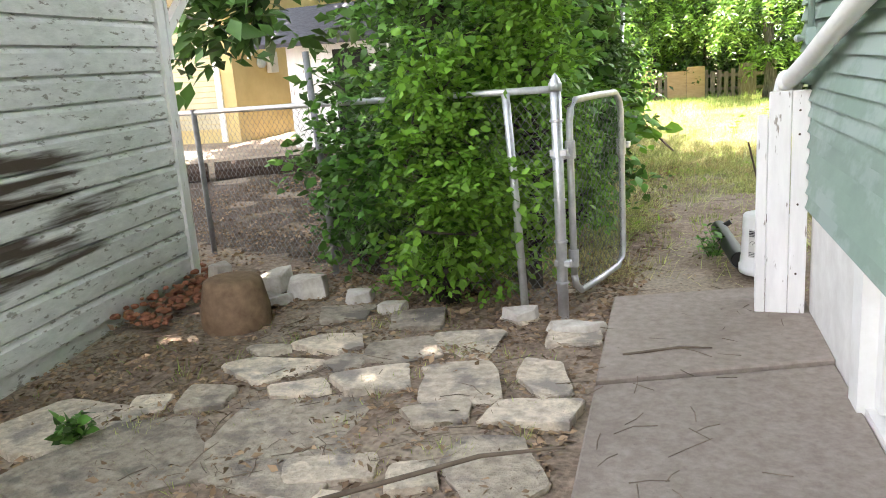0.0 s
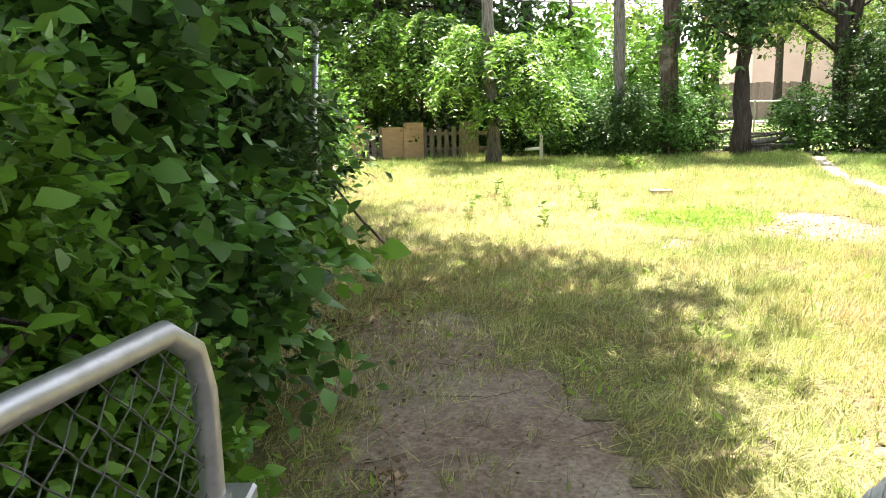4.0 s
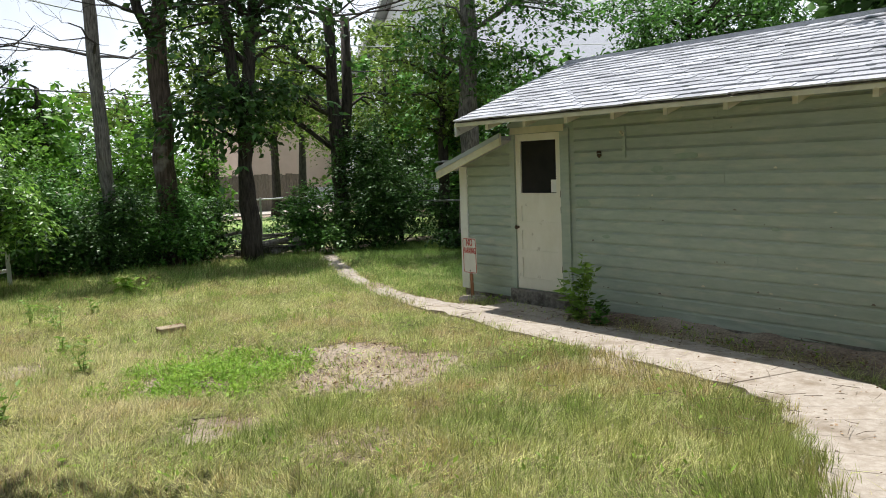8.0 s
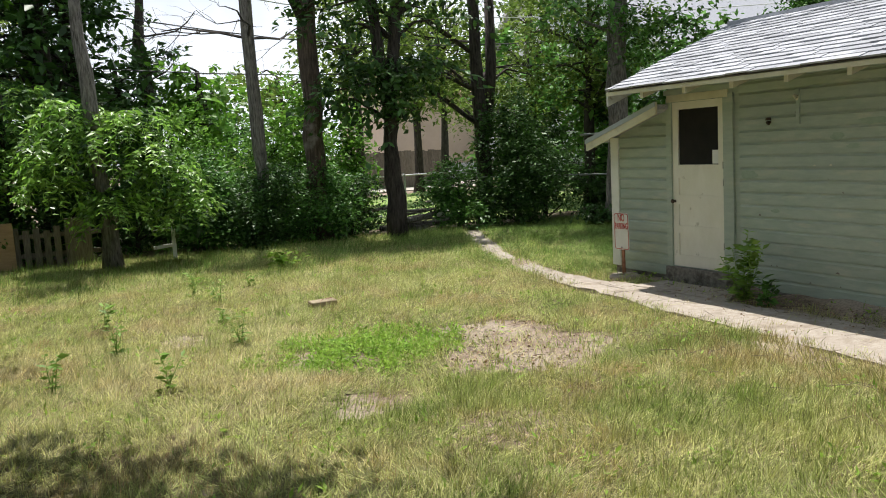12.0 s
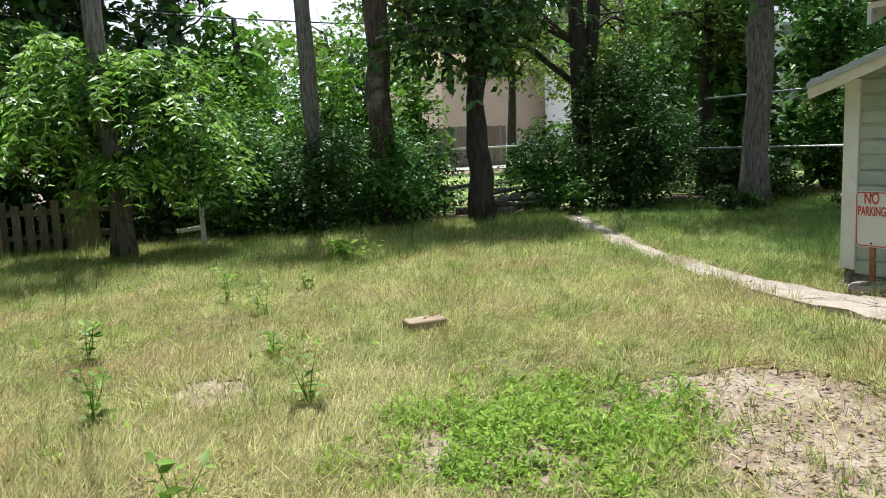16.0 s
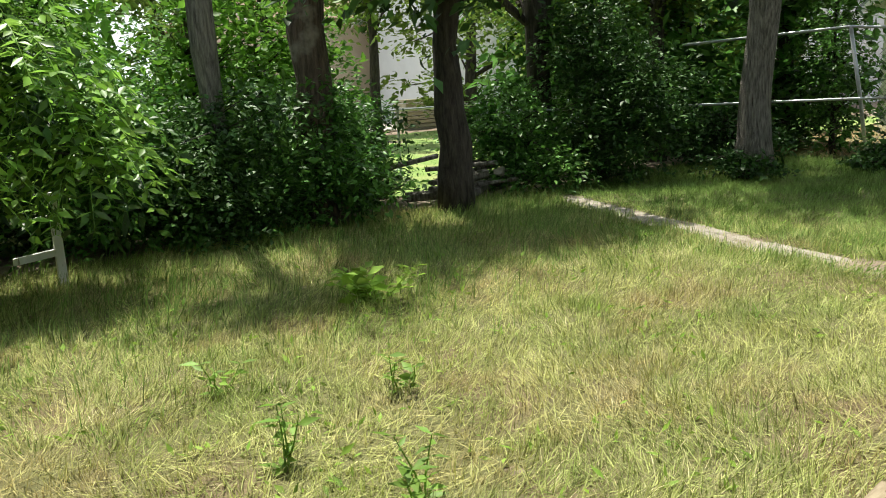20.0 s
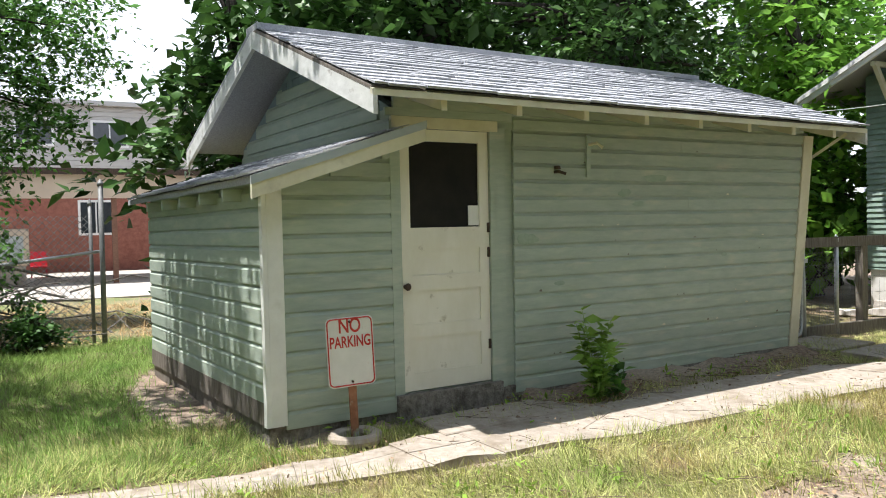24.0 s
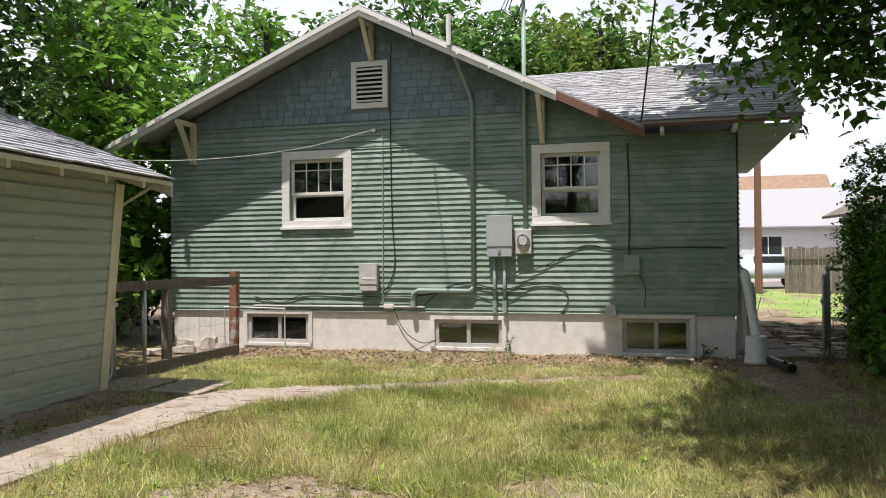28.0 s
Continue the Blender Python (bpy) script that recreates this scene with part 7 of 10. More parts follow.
# added dark-leaved shrubs that paint the shaded hollow behind the fronds
for i, (x, y, r, h) in enumerate([(-0.5, 18.9, 0.9, 2.3), (0.65, 18.75, 0.95, 2.6), (1.45, 19.4, 0.8, 1.8), (-1.6, 19.0, 0.8, 1.3)]):
    shrub("dark green shrub added as shaded backing behind the low fence", x, y, r, h, 6500, 0.08, M_LEAFDARK, 180 + i, 0.48, group="back hedge", clump=0.2, low=0.05)
for i, (x, y, r, h) in enumerate([(4.6, 20.3, 1.0, 3.6), (3.4, 19.6, 0.9, 3.3), (5.9, 21.0, 0.8, 3.2)]):
    shrub("bright green tall shrub beyond the back hedge", x, y, r, h, 4500, 0.11, M_LEAFBRIGHT, 170 + i, 0.48, group="back hedge", clump=0.24, low=0.2)
for i, (x, y, r, h) in enumerate([(12.0, 14.2, 0.4, 0.6), (12.2, 13.2, 0.35, 0.45), (12.3, 12.2, 0.45, 0.6), (11.7, 15.2, 0.5, 0.4), (12.7, 13.25, 0.95, 2.2), (9.9, 16.3, 0.6, 0.4)]):
    shrub("low weedy shrub along the back fence", x, y, r, h, 1500 if h < 1 else 5500, 0.07, M_LEAFDARK if i != 4 else M_LEAF, 80 + i, 0.55, group="fence weeds", clump=0.12, low=0.03)

FROND_BALLS = [(0.0, -0.2, 2.35, 0.6, 0.5, 0.35), (0.75, -0.2, 2.0, 0.4, 0.4, 0.3), (-0.65, -0.1, 2.15, 0.4, 0.4, 0.3), (1.05, -0.15, 1.6, 0.25, 0.3, 0.25), (-0.4, 0.2, 2.75, 0.4, 0.4, 0.3), (0.55, 0.1, 2.6, 0.4, 0.4, 0.3), (-0.85, -0.3, 1.6, 0.3, 0.3, 0.25), (1.3, -0.2, 1.15, 0.2, 0.3, 0.3), (0.1, -0.5, 1.2, 0.2, 0.25, 0.25)]
# inner leaves in the deep tone paint self-shadow inside the bright fronds
T0 = grown("tree", "slender tree with drooping bright compound leaves", (0.12, 17.1, 0), [(0, 0, 0), (-0.03, 0, 1.6), (-0.16, 0.1, 4.0), (-0.3, 0.2, 8.5)], [0.15, 0.13, 0.11, 0.06], [(-0.2, 0.4, 8.2, 0.6, 0.6, 0.6), *[(a, b + 0.15, c - 0.1, d, e, f) for a, b, c, d, e, f in FROND_BALLS]], 4200, 0.13, M_BARK, M_LEAFDARK, 101, limbs=18, clump=0.2, wide=0.36, droop=0.75, limb_r=0.025)
fronds(T0, FROND_BALLS, 380, 0.56, 0.13, M_FROND, 7)
SAP_BALLS = [(0.0, 0.1, 1.75, 0.5, 0.4, 0.3), (-0.6, 0.0, 2.0, 0.5, 0.4, 0.35), (0.45, 0.1, 2.0, 0.4, 0.4, 0.35), (0.1, 0.2, 2.6, 0.5, 0.4, 0.4), (0.35, 0.2, 3.2, 0.35, 0.3, 0.35)]
for i, (x, y) in enumerate([(-1.55, 18.7), (-2.9, 18.9)]):
    # same dark inner leaves as painted self-shadow within the sapling's fronds
    sap = grown("tree", "sapling with drooping bright compound leaves by the low fence", (x, y, 0), [(0, 0, 0), (0.05, 0, 1.2), (0.1, 0.1, 3.2)], [0.05, 0.04, 0.015], SAP_BALLS, 1500, 0.11, M_BARKDARK, M_LEAFDARK, 97 + i, limbs=12, clump=0.2, wide=0.36, droop=0.7, limb_r=0.018, group="fence saplings")
    fronds(sap, SAP_BALLS, 190, 0.55, 0.14, M_FROND, 27 + i)
TA = grown("tree", "tall straight thin-trunked tree", (3.2, 18.5, 0), [(0, 0, 0), (-0.05, 0, 2.0), (-0.12, 0.05, 5.0), (-0.15, 0, 10.5)], [0.145, 0.14, 0.12, 0.08], [(-0.2, 0, 9.8, 0.7, 0.7, 0.8)], 900, 0.14, M_BARK, M_LEAF, 102, limbs=10, clump=0.3)
TB = grown("tree", "thick tree with a torn trunk and bare upper limbs", (4.2, 18.15, 0), [(0, 0, 0), (0.02, 0, 2.2), (0.05, 0.05, 4.6), (0.35, 0, 6.4), (0.5, 0, 9.5)], [0.26, 0.21, 0.19, 0.11, 0.05], [(0.4, 0.2, 8.8, 0.7, 0.7, 0.7)], 800, 0.13, M_BARKBROWN, M_LEAF, 103, limbs=8, clump=0.3)
bmx = tube([(4.24, 18.15, 4.4), (3.9, 18.1, 5.1), (3.55, 18.0, 6.6), (3.3, 18.0, 8.6)], [0.12, 0.1, 0.08, 0.04], 9)
for v_ in bmx.verts:
    v_.co -= Vector((4.2, 18.15, 0))
part("limb", bmx, M_BARKDARK, TB, smooth=True)
bare_limbs(TB, [(-0.4, -0.1, 5.5), (-0.7, -0.1, 6.8), (0.3, 0, 6.2), (-0.2, 0, 5.0)], 9, 2.3, 5)
bare_limbs(TA, [(-0.1, 0, 4.2), (-0.12, 0, 5.6), (-0.15, 0, 7.0)], 9, 2.4, 6)
TC = grown("tree", "dark forked tree with broad dark green leaves", (5.72, 17.5, 0), [(0, 0, 0), (-0.03, 0, 1.6), (0.0, 0.02, 3.1), (0.28, 0.0, 5.0), (0.55, 0, 8.5)], [0.20, 0.165, 0.15, 0.1, 0.05], [(-0.6, -0.3, 3.4, 0.9, 0.8, 0.45), (0.7, -0.3, 3.6, 0.9, 0.8, 0.45), (-0.9, 0.1, 4.8, 1.1, 0.9, 0.6), (1.0, 0, 5.2, 1.3, 1.0, 0.8), (-0.2, -0.5, 2.75, 0.9, 0.6, 0.4), (-1.1, -0.2, 2.9, 0.7, 0.6, 0.4), (0.3, 0, 6.4, 0.9, 0.8, 0.7), (-1.2, 0.2, 6.0, 0.8, 0.8, 0.6)], 5600, 0.15, M_BARKDARK, M_LEAFDARK, 104, limbs=44, clump=0.26, wide=0.5, droop=0.55)
bmx = tube([(0.0, 0.02, 2.9), (-0.2, 0, 3.8), (-0.32, 0, 5.4), (-0.5, 0, 8.4)], [0.13, 0.12, 0.1, 0.05], 10)
part("limb", bmx, M_BARKDARK, TC, smooth=True)
# last four crown balls are unseen, added to shade the lean-to end wall
grown("tree", "massive furrowed elm trunk behind the back fence", (10.6, 16.45, 0), [(0, 0.06, 0), (0.0, 0.0, 1.8), (-0.05, -0.2, 4.0), (-0.1, -0.35, 7.0), (-0.1, -0.4, 10.0)], [0.27, 0.22, 0.20, 0.16, 0.1], [(0.6, -0.6, 4.0, 1.2, 0.9, 0.6), (-0.9, -0.4, 4.6, 1.2, 1.0, 0.7), (0.2, 0, 7.5, 2.2, 2.0, 1.2), (1.4, -1.0, 5.4, 1.3, 1.2, 0.8), (-1.0, 0.5, 8.6, 2.0, 1.8, 1.0), (-2.7, -3.8, 6.4, 1.2, 1.1, 0.6), (-2.2, -4.6, 6.0, 1.2, 0.8, 0.5), (-1.6, -4.0, 6.6, 1.1, 1.0, 0.5), (-1.9, -2.4, 6.8, 0.9, 1.0, 0.5)], 16500, 0.12, M_BARK, M_LEAF, 105, limbs=34, clump=0.28)
TE = grown("tree", "dark dead-topped double trunk wrapped in leaves", (8.5, 18.8, 0), [(0, 0, 0), (-0.05, 0, 2.2), (-0.15, 0, 5.6)], [0.2, 0.17, 0.12], [(-1.3, 0.3, 3.2, 0.9, 0.8, 0.6), (1.3, 0.6, 3.4, 1.0, 0.9, 0.7), (-1.8, 0.6, 4.6, 1.1, 0.9, 0.8), (0.9, 1.0, 2.8, 1.2, 1.0, 0.6)], 5500, 0.10, M_BARKDARK, M_LEAFOLIVE, 106, limbs=20)
part("limb", tube([(0.1, 0, 2.0), (0.28, 0, 3.6), (0.3, 0, 5.4)], [0.13, 0.13, 0.11], 9), M_BARKDARK, TE, smooth=True)
bare_limbs(TE, [(-0.15, 0, 5.4), (0.3, 0, 5.3), (-0.1, 0, 4.2)], 8, 2.4, 8)
# outer crown balls over the yard are unseen, added to shade the grass
grown("tree", "old tree with orange-brown bark by the hedge", (-3.9, 8.5, 0), [(0, 0, 0), (0.05, 0, 2.0), (0.1, -0.1, 4.2), (0.6, -0.6, 6.5), (1.0, -1.4, 8.5)], [0.42, 0.34, 0.30, 0.2, 0.1], [(1.6, -1.0, 5.6, 1.9, 1.7, 0.9), (0.2, 0.6, 6.2, 2.2, 1.9, 1.0), (2.6, -2.8, 5.4, 1.6, 1.5, 0.8), (1.2, -3.4, 6.4, 2.0, 1.7, 0.9), (-1.2, -1.2, 6.8, 2.0, 1.9, 1.1), (0.8, -1.4, 8.4, 2.6, 2.4, 1.0), (3.6, -1.2, 6.2, 1.4, 1.4, 0.7), (3.3, -3.0, 6.2, 1.4, 1.3, 0.7), (4.5, -2.3, 6.6, 1.1, 1.2, 0.6), (2.4, 1.2, 6.3, 1.3, 1.4, 0.7), (2.0, 3.0, 6.3, 1.3, 1.3, 0.7), (3.6, -0.1, 6.4, 1.2, 1.2, 0.6), (4.9, -1.0, 6.4, 1.1, 1.1, 0.6)], 25000, 0.15, M_BARKORANGE, M_LEAF, 107, limbs=60, clump=0.3, limb_r=0.1)
# added tree, unseen: its high crown only blocks sun over the side yard
grown("tree", "broad tree added out of view to shade the side yard", (-9.4, -3.2, 0), [(0, 0, 0), (0.1, 0, 3.0), (0.8, 0.2, 5.8), (3.0, 1.2, 8.0)], [0.3, 0.25, 0.2, 0.1], [(5.4, 3.6, 8.2, 1.6, 1.4, 0.8), (7.0, 3.6, 8.4, 1.7, 1.4, 0.8), (8.6, 3.2, 8.6, 1.6, 1.4, 0.7), (6.6, 1.8, 8.3, 1.8, 1.7, 0.9), (8.6, 1.2, 8.8, 1.6, 1.8, 0.8), (9.6, 6.0, 8.5, 1.7, 1.5, 0.7), (8.0, 5.6, 8.4, 1.5, 1.4, 0.7), (8.4, 8.0, 8.6, 1.6, 1.6, 0.7), (5.3, 6.9, 8.2, 1.5, 1.4, 0.7), (6.7, 6.7, 8.3, 1.4, 1.4, 0.7), (4.0, 6.2, 8.2, 1.4, 1.4, 0.7), (4.6, 5.2, 8.2, 1.5, 1.3, 0.7)], 25000, 0.265, M_BARK, M_LEAF, 108, limbs=60, clump=0.34, limb_r=0.09)
# only the low ball is seen; the high crown is added for shade
grown("tree", "dark leafy tree beside the neighbour house", (-9.2, 5.0, 0), [(0, 0, 0), (0.1, 0, 2.2), (0.6, -0.1, 4.0), (1.8, -0.6, 6.0)], [0.28, 0.24, 0.18, 0.08], [(3.4, -1.7, 2.3, 0.9, 0.9, 0.5), (2.8, 0.2, 5.2, 1.8, 1.8, 0.9), (4.6, 0.2, 5.6, 1.6, 1.6, 0.8), (4.0, 2.2, 5.6, 1.8, 1.7, 0.9), (1.4, -1.8, 5.4, 1.8, 1.7, 0.9), (5.4, -1.6, 5.4, 1.2, 1.2, 0.7), (2.4, 2.6, 6.2, 1.8, 1.7, 0.9), (3.2, 4.6, 6.2, 1.8, 1.7, 0.8), (5.0, 3.4, 6.0, 1.4, 1.5, 0.8), (0.8, 4.4, 6.4, 1.8, 1.7, 0.9), (2.0, 6.2, 6.5, 1.7, 1.6, 0.8), (4.5, 6.0, 6.4, 1.6, 1.6, 0.8), (3.4, 7.8, 6.3, 1.6, 1.5, 0.8), (0.0, 7.2, 6.7, 1.7, 1.6, 0.8)], 28000, 0.235, M_BARK, M_LEAFDARK, 113, limbs=50, clump=0.28, limb_r=0.07)
# low branches that reach over the yard beside the house; higher balls, unseen, added for shade
grown("tree", "leafy tree overhanging the yard from the side hedge", (-3.2, 4.9, 0), [(0, 0, 0), (0.1, 0, 1.8), (0.5, 0.3, 3.2), (1.2, 0.2, 4.6)], [0.13, 0.11, 0.08, 0.04], [(1.6, -0.2, 3.8, 0.9, 0.9, 0.6), (2.7, -0.5, 3.75, 0.8, 0.8, 0.5), (3.4, -0.7, 3.95, 0.6, 0.7, 0.4), (2.3, -0.9, 4.5, 1.0, 0.9, 0.5), (0.6, 1.6, 3.6, 1.0, 1.0, 0.7), (0.4, 0.4, 3.0, 0.9, 0.9, 0.6), (1.7, -1.6, 5.5, 1.3, 1.2, 0.6), (2.0, 0.3, 5.6, 1.3, 1.2, 0.6), (2.9, 1.0, 6.0, 1.2, 1.2, 0.6), (1.4, 1.8, 5.6, 1.3, 1.2, 0.6), (2.3, -2.7, 5.3, 1.3, 1.2, 0.6), (3.0, -1.3, 5.8, 1.2, 1.2, 0.6), (2.4, -0.9, 3.3, 0.55, 0.5, 0.4)], 24000, 0.11, M_BARKDARK, M_LEAF, 109, limbs=70, clump=0.22, wide=0.6)
shrub("tall dark hedge shrub leaning into the yard", -2.12, 4.7, 0.5, 3.3, 7500, 0.085, M_LEAFDARK, 37, group="side hedge", clump=0.18)
grown("tree", "leafy tree in front of the green shed behind the fence", (15.3, 14.0, 0), [(0, 0, 0), (0.05, 0, 1.6), (-0.1, 0.1, 3.4), (0.1, 0, 6.0)], [0.12, 0.1, 0.08, 0.04], [(0, 0, 2.6, 1.0, 0.9, 0.8), (0.4, -0.5, 3.9, 1.2, 1.1, 0.8), (-0.4, 0.3, 4.8, 1.2, 1.2, 0.8), (0.8, -0.8, 5.4, 1.3, 1.2, 0.8), (0.2, 0.0, 1.5, 0.8, 0.7, 0.5), (-0.2, 1.2, 5.6, 1.2, 1.2, 0.6), (-0.2, 0.9, 3.6, 1.0, 0.9, 0.7), (0.2, 0.6, 2.2, 0.9, 0.8, 0.6), (0.3, -0.6, 2.8, 0.9, 0.8, 0.7), (0.1, -1.5, 4.7, 1.0, 0.9, 0.7), (0.0, -2.3, 5.2, 1.0, 0.9, 0.6), (0.1, -1.9, 3.9, 0.6, 0.6, 0.5), (0.1, -2.7, 4.4, 0.5, 0.5, 0.5), (0.0, -1.4, 3.2, 0.65, 0.65, 0.5), (0.0, -0.9, 2.4, 0.65, 0.65, 0.5), (0.1, -2.1, 3.5, 0.55, 0.55, 0.4), (0.0, 1.7, 4.5, 0.9, 0.9, 0.5)], 27000, 0.105, M_BARKDARK, M_LEAF, 110, limbs=46, clump=0.24, wide=0.5)
grown("tree", "olive green tree beyond the back hedge", (11.6, 19.0, 0), [(0, 0, 0), (0.05, 0, 2.6), (0.2, 0.1, 5.4)], [0.16, 0.12, 0.06], [(0, 0, 3.4, 1.4, 1.3, 0.9), (0.9, -0.3, 4.6, 1.3, 1.2, 0.8), (-0.9, 0.2, 4.9, 1.3, 1.2, 0.8), (0.1, 0, 5.9, 1.4, 1.3, 0.8)], 6500, 0.11, M_BARKDARK, M_LEAFOLIVE, 111, limbs=36, clump=0.28)
grown("tree", "airy tree in front of the lane house", (12.4, 32.5, 0), [(0, 0, 0), (0.1, 0, 3.0), (-0.1, 0.1, 7.0)], [0.2, 0.15, 0.05], [(0, 0, 4.2, 1.9, 1.6, 0.9), (2.2, 0, 5.0, 1.9, 1.6, 0.9), (-2.0, 0.2, 5.4, 1.8, 1.6, 0.9), (0.8, 0, 6.8, 2.2, 1.8, 1.0), (4.0, 0.3, 6.0, 1.8, 1.6, 1.0)], 4600, 0.2, M_BARKDARK, M_LEAFOLIVE, 115, limbs=36, clump=0.34)
grown("tree", "big dark old trunk beside the shed doors", (10.33, 4.42, 0), [(0, 0, 0), (0.05, 0, 2.0), (0.0, 0.1, 4.0), (0.4, 0.3, 7.5)], [0.48, 0.40, 0.36, 0.15], [(-0.9, 0.9, 4.0, 1.3, 1.1, 0.6), (0.6, 0.4, 4.6, 1.6, 1.4, 0.8), (0.2, -0.9, 4.2, 1.5, 1.3, 0.8), (0.4, 0.2, 6.4, 2.0, 1.8, 1.0), (-1.6, 0.4, 5.2, 1.5, 1.4, 0.8)], 10000, 0.13, M_BARKDARK, M_LEAFDARK, 116, limbs=46, clump=0.28, limb_r=0.08)
for i, (dx, dy, r, h) in enumerate([(-0.6, 1.4, 1.0, 2.6), (0.8, 0.0, 1.1, 2.8), (1.2, -1.6, 1.1, 2.6), (0.4, 3.0, 1.0, 2.4)]):
    shrub("dark green shrub behind the shed and gate", 13.67 + dx, 5.47 + dy, r, h, 5500, 0.11, M_LEAFDARK, 140 + i, group="shrubs behind the shed", clump=0.22)
for i, (x, y, h) in enumerate([(8.14, 27.27, 7.0), (11.60, 28.07, 7.5)]):
    grown("tree", "airy roadside tree before the lane house", (x, y, 0), [(0, 0, 0), (0.1, 0, 2.8), (-0.1, 0.1, h)], [0.16, 0.12, 0.04], [(0, 0, 4.0, 1.5, 1.3, 0.8), (0.9, 0, 5.0, 1.4, 1.3, 0.8), (-0.9, 0.1, 5.4, 1.4, 1.3, 0.8), (0.1, 0, 6.6, 1.5, 1.4, 0.9)], 2700, 0.2, M_BARKDARK, M_LEAFOLIVE, 160 + i, limbs=26, clump=0.32, group="lane trees")
for i, (x, y, r) in enumerate([(-0.96, 23.0, 0.30), (-0.14, 22.2, 0.33), (-2.77, 22.0, 0.12), (-2.45, 22.2, 0.13)]):
    tt = grown("tree", "tall dark-trunked tree beyond the low fence", (x, y, 0), [(0, 0, 0), (0.1, 0, 3.0), (-0.1, 0.1, 6.0), (0.3, 0.2, 10.0)], [r, r * 0.85, r * 0.7, r * 0.3], [(0.2, 0.3, 9.5, 2.0, 1.8, 0.9), (-1.0, 0.2, 7.8, 1.4, 1.3, 0.7), (1.2, 0.4, 8.6, 1.5, 1.3, 0.8), (0.3, 0.5, 5.6, 1.3, 1.1, 0.9), (-0.5, 0.6, 4.2, 1.2, 1.1, 0.8), (0.2, 0.6, 6.9, 1.2, 1.1, 0.7)], 5600, 0.17, M_BARKDARK, M_LEAFDARK, 190 + i, limbs=16, clump=0.34, limb_r=0.07, group="tall dark trees")
    bare_limbs(tt, [(0.0, 0, 3.6), (-0.1, 0.1, 5.0), (0.0, 0.1, 6.6)], 4, 1.7, 20 + i, r0=0.022)
TK = grown("tree", "dark twiggy tree with drooping bare branches", (1.6, 25.5, 0), [(0, 0, 0), (0.1, 0, 2.6), (-0.1, 0.1, 5.0), (0.2, 0.2, 9.0)], [0.24, 0.2, 0.15, 0.05], [(0.3, 0.2, 8.4, 1.8, 1.6, 0.9), (-0.6, 0, 3.4, 1.3, 1.2, 0.6)], 3200, 0.16, M_BARKDARK, M_LEAFDARK, 196, limbs=24, clump=0.3, limb_r=0.05)
bare_limbs(TK, [(0.0, 0, 4.0), (-0.1, 0, 5.2), (0.1, 0.1, 6.6)], 12, 2.2, 31, r0=0.03)
# tree belts farther off
BELT = [(-14, 24, 9, M_LEAF), (-9.5, 27, 10, M_LEAF), (-6, 24, 7, M_LEAF), (-2.5, 29, 9, M_LEAFOLIVE), (0.8, 25, 5.2, M_LEAFDARK), (4.5, 31, 4.7, M_LEAF), (5.6, 27, 5.0, M_LEAFOLIVE), (16.6, 30, 8.5, M_LEAFOLIVE), (14.9, 22.8, 5.4, M_LEAF), (21.4, 24, 5.5, M_LEAF), (-18, 14, 10, M_LEAF), (-12, 17, 8, M_LEAFDARK), (-13, 6, 9, M_LEAF), (-8, 14.5, 8, M_LEAFDARK), (-7.5, 20, 8, M_LEAFDARK), (-4.2, 22, 6.5, M_LEAF), (-0.8, 21.6, 8.0, M_LEAFDARK), (-2.8, 20.8, 7.5, M_LEAFBRIGHT), (2.6, 22.6, 4.7, M_LEAFBRIGHT), (11.9, 22.4, 5.4, M_LEAF), (12.6, 19.2, 4.8, M_LEAF), (14.4, 18.2, 4.8, M_LEAF), (17.6, 20.6, 5.0, M_LEAFOLIVE), (-5.2, 12.5, 6.5, M_LEAFDARK), (-5.6, 16.8, 7.0, M_LEAF), (-4.9, 10.4, 6.5, M_LEAFDARK), (-4.4, 6.6, 6.0, M_LEAFDARK)]
for i, (x, y, h, m_) in enumerate(BELT):
    w = h * 0.34 if i < 14 else h * 0.25
    g_ = random.Random(200 + i)
    balls = [(g_.uniform(-0.5, 0.5) * w, g_.uniform(-0.5, 0.5) * w, h * (0.12 + 0.72 * k / 9), w * g_.uniform(0.45, 0.85), w * g_.uniform(0.45, 0.85), h * 0.11) for k in range(10)]
    grown("tree", "leafy tree in the belt behind the yard", (x, y, 0), [(0, 0, 0), (0.1, 0, h * 0.4), (0.0, 0.1, h * 0.85)], [0.2, 0.15, 0.05], balls, 2400 if 0 < x < 16 and y > 22 else 3700, 0.235, M_BARKDARK, m_, 200 + i, limbs=30, clump=0.36, group="tree belt")
SHED_BELT = [(13.4, 6.6, 7.5, M_LEAFDARK), (13.4, 5.4, 9.5, M_LEAFDARK), (12.2, 3.4, 9.0, M_LEAF), (14.5, 1.0, 10, M_LEAFDARK), (11.6, -1.2, 7.5, M_LEAFBRIGHT), (13.2, -4.0, 9.5, M_LEAF), (11.6, -8, 9, M_LEAFBRIGHT), (8.5, -13, 11, M_LEAF), (4.5, -14.5, 10.5, M_LEAF), (8.8, -11.6, 10.0, M_LEAFOLIVE), (1.9, -13.2, 9.2, M_LEAF), (6.4, -11.4, 10.0, M_LEAF), (2.6, -11.6, 9.6, M_LEAFOLIVE), (10.6, -10.8, 9.5, M_LEAF), (17.5, 4.5, 10, M_LEAFDARK), (14.4, 9.0, 6.8, M_LEAFDARK)]
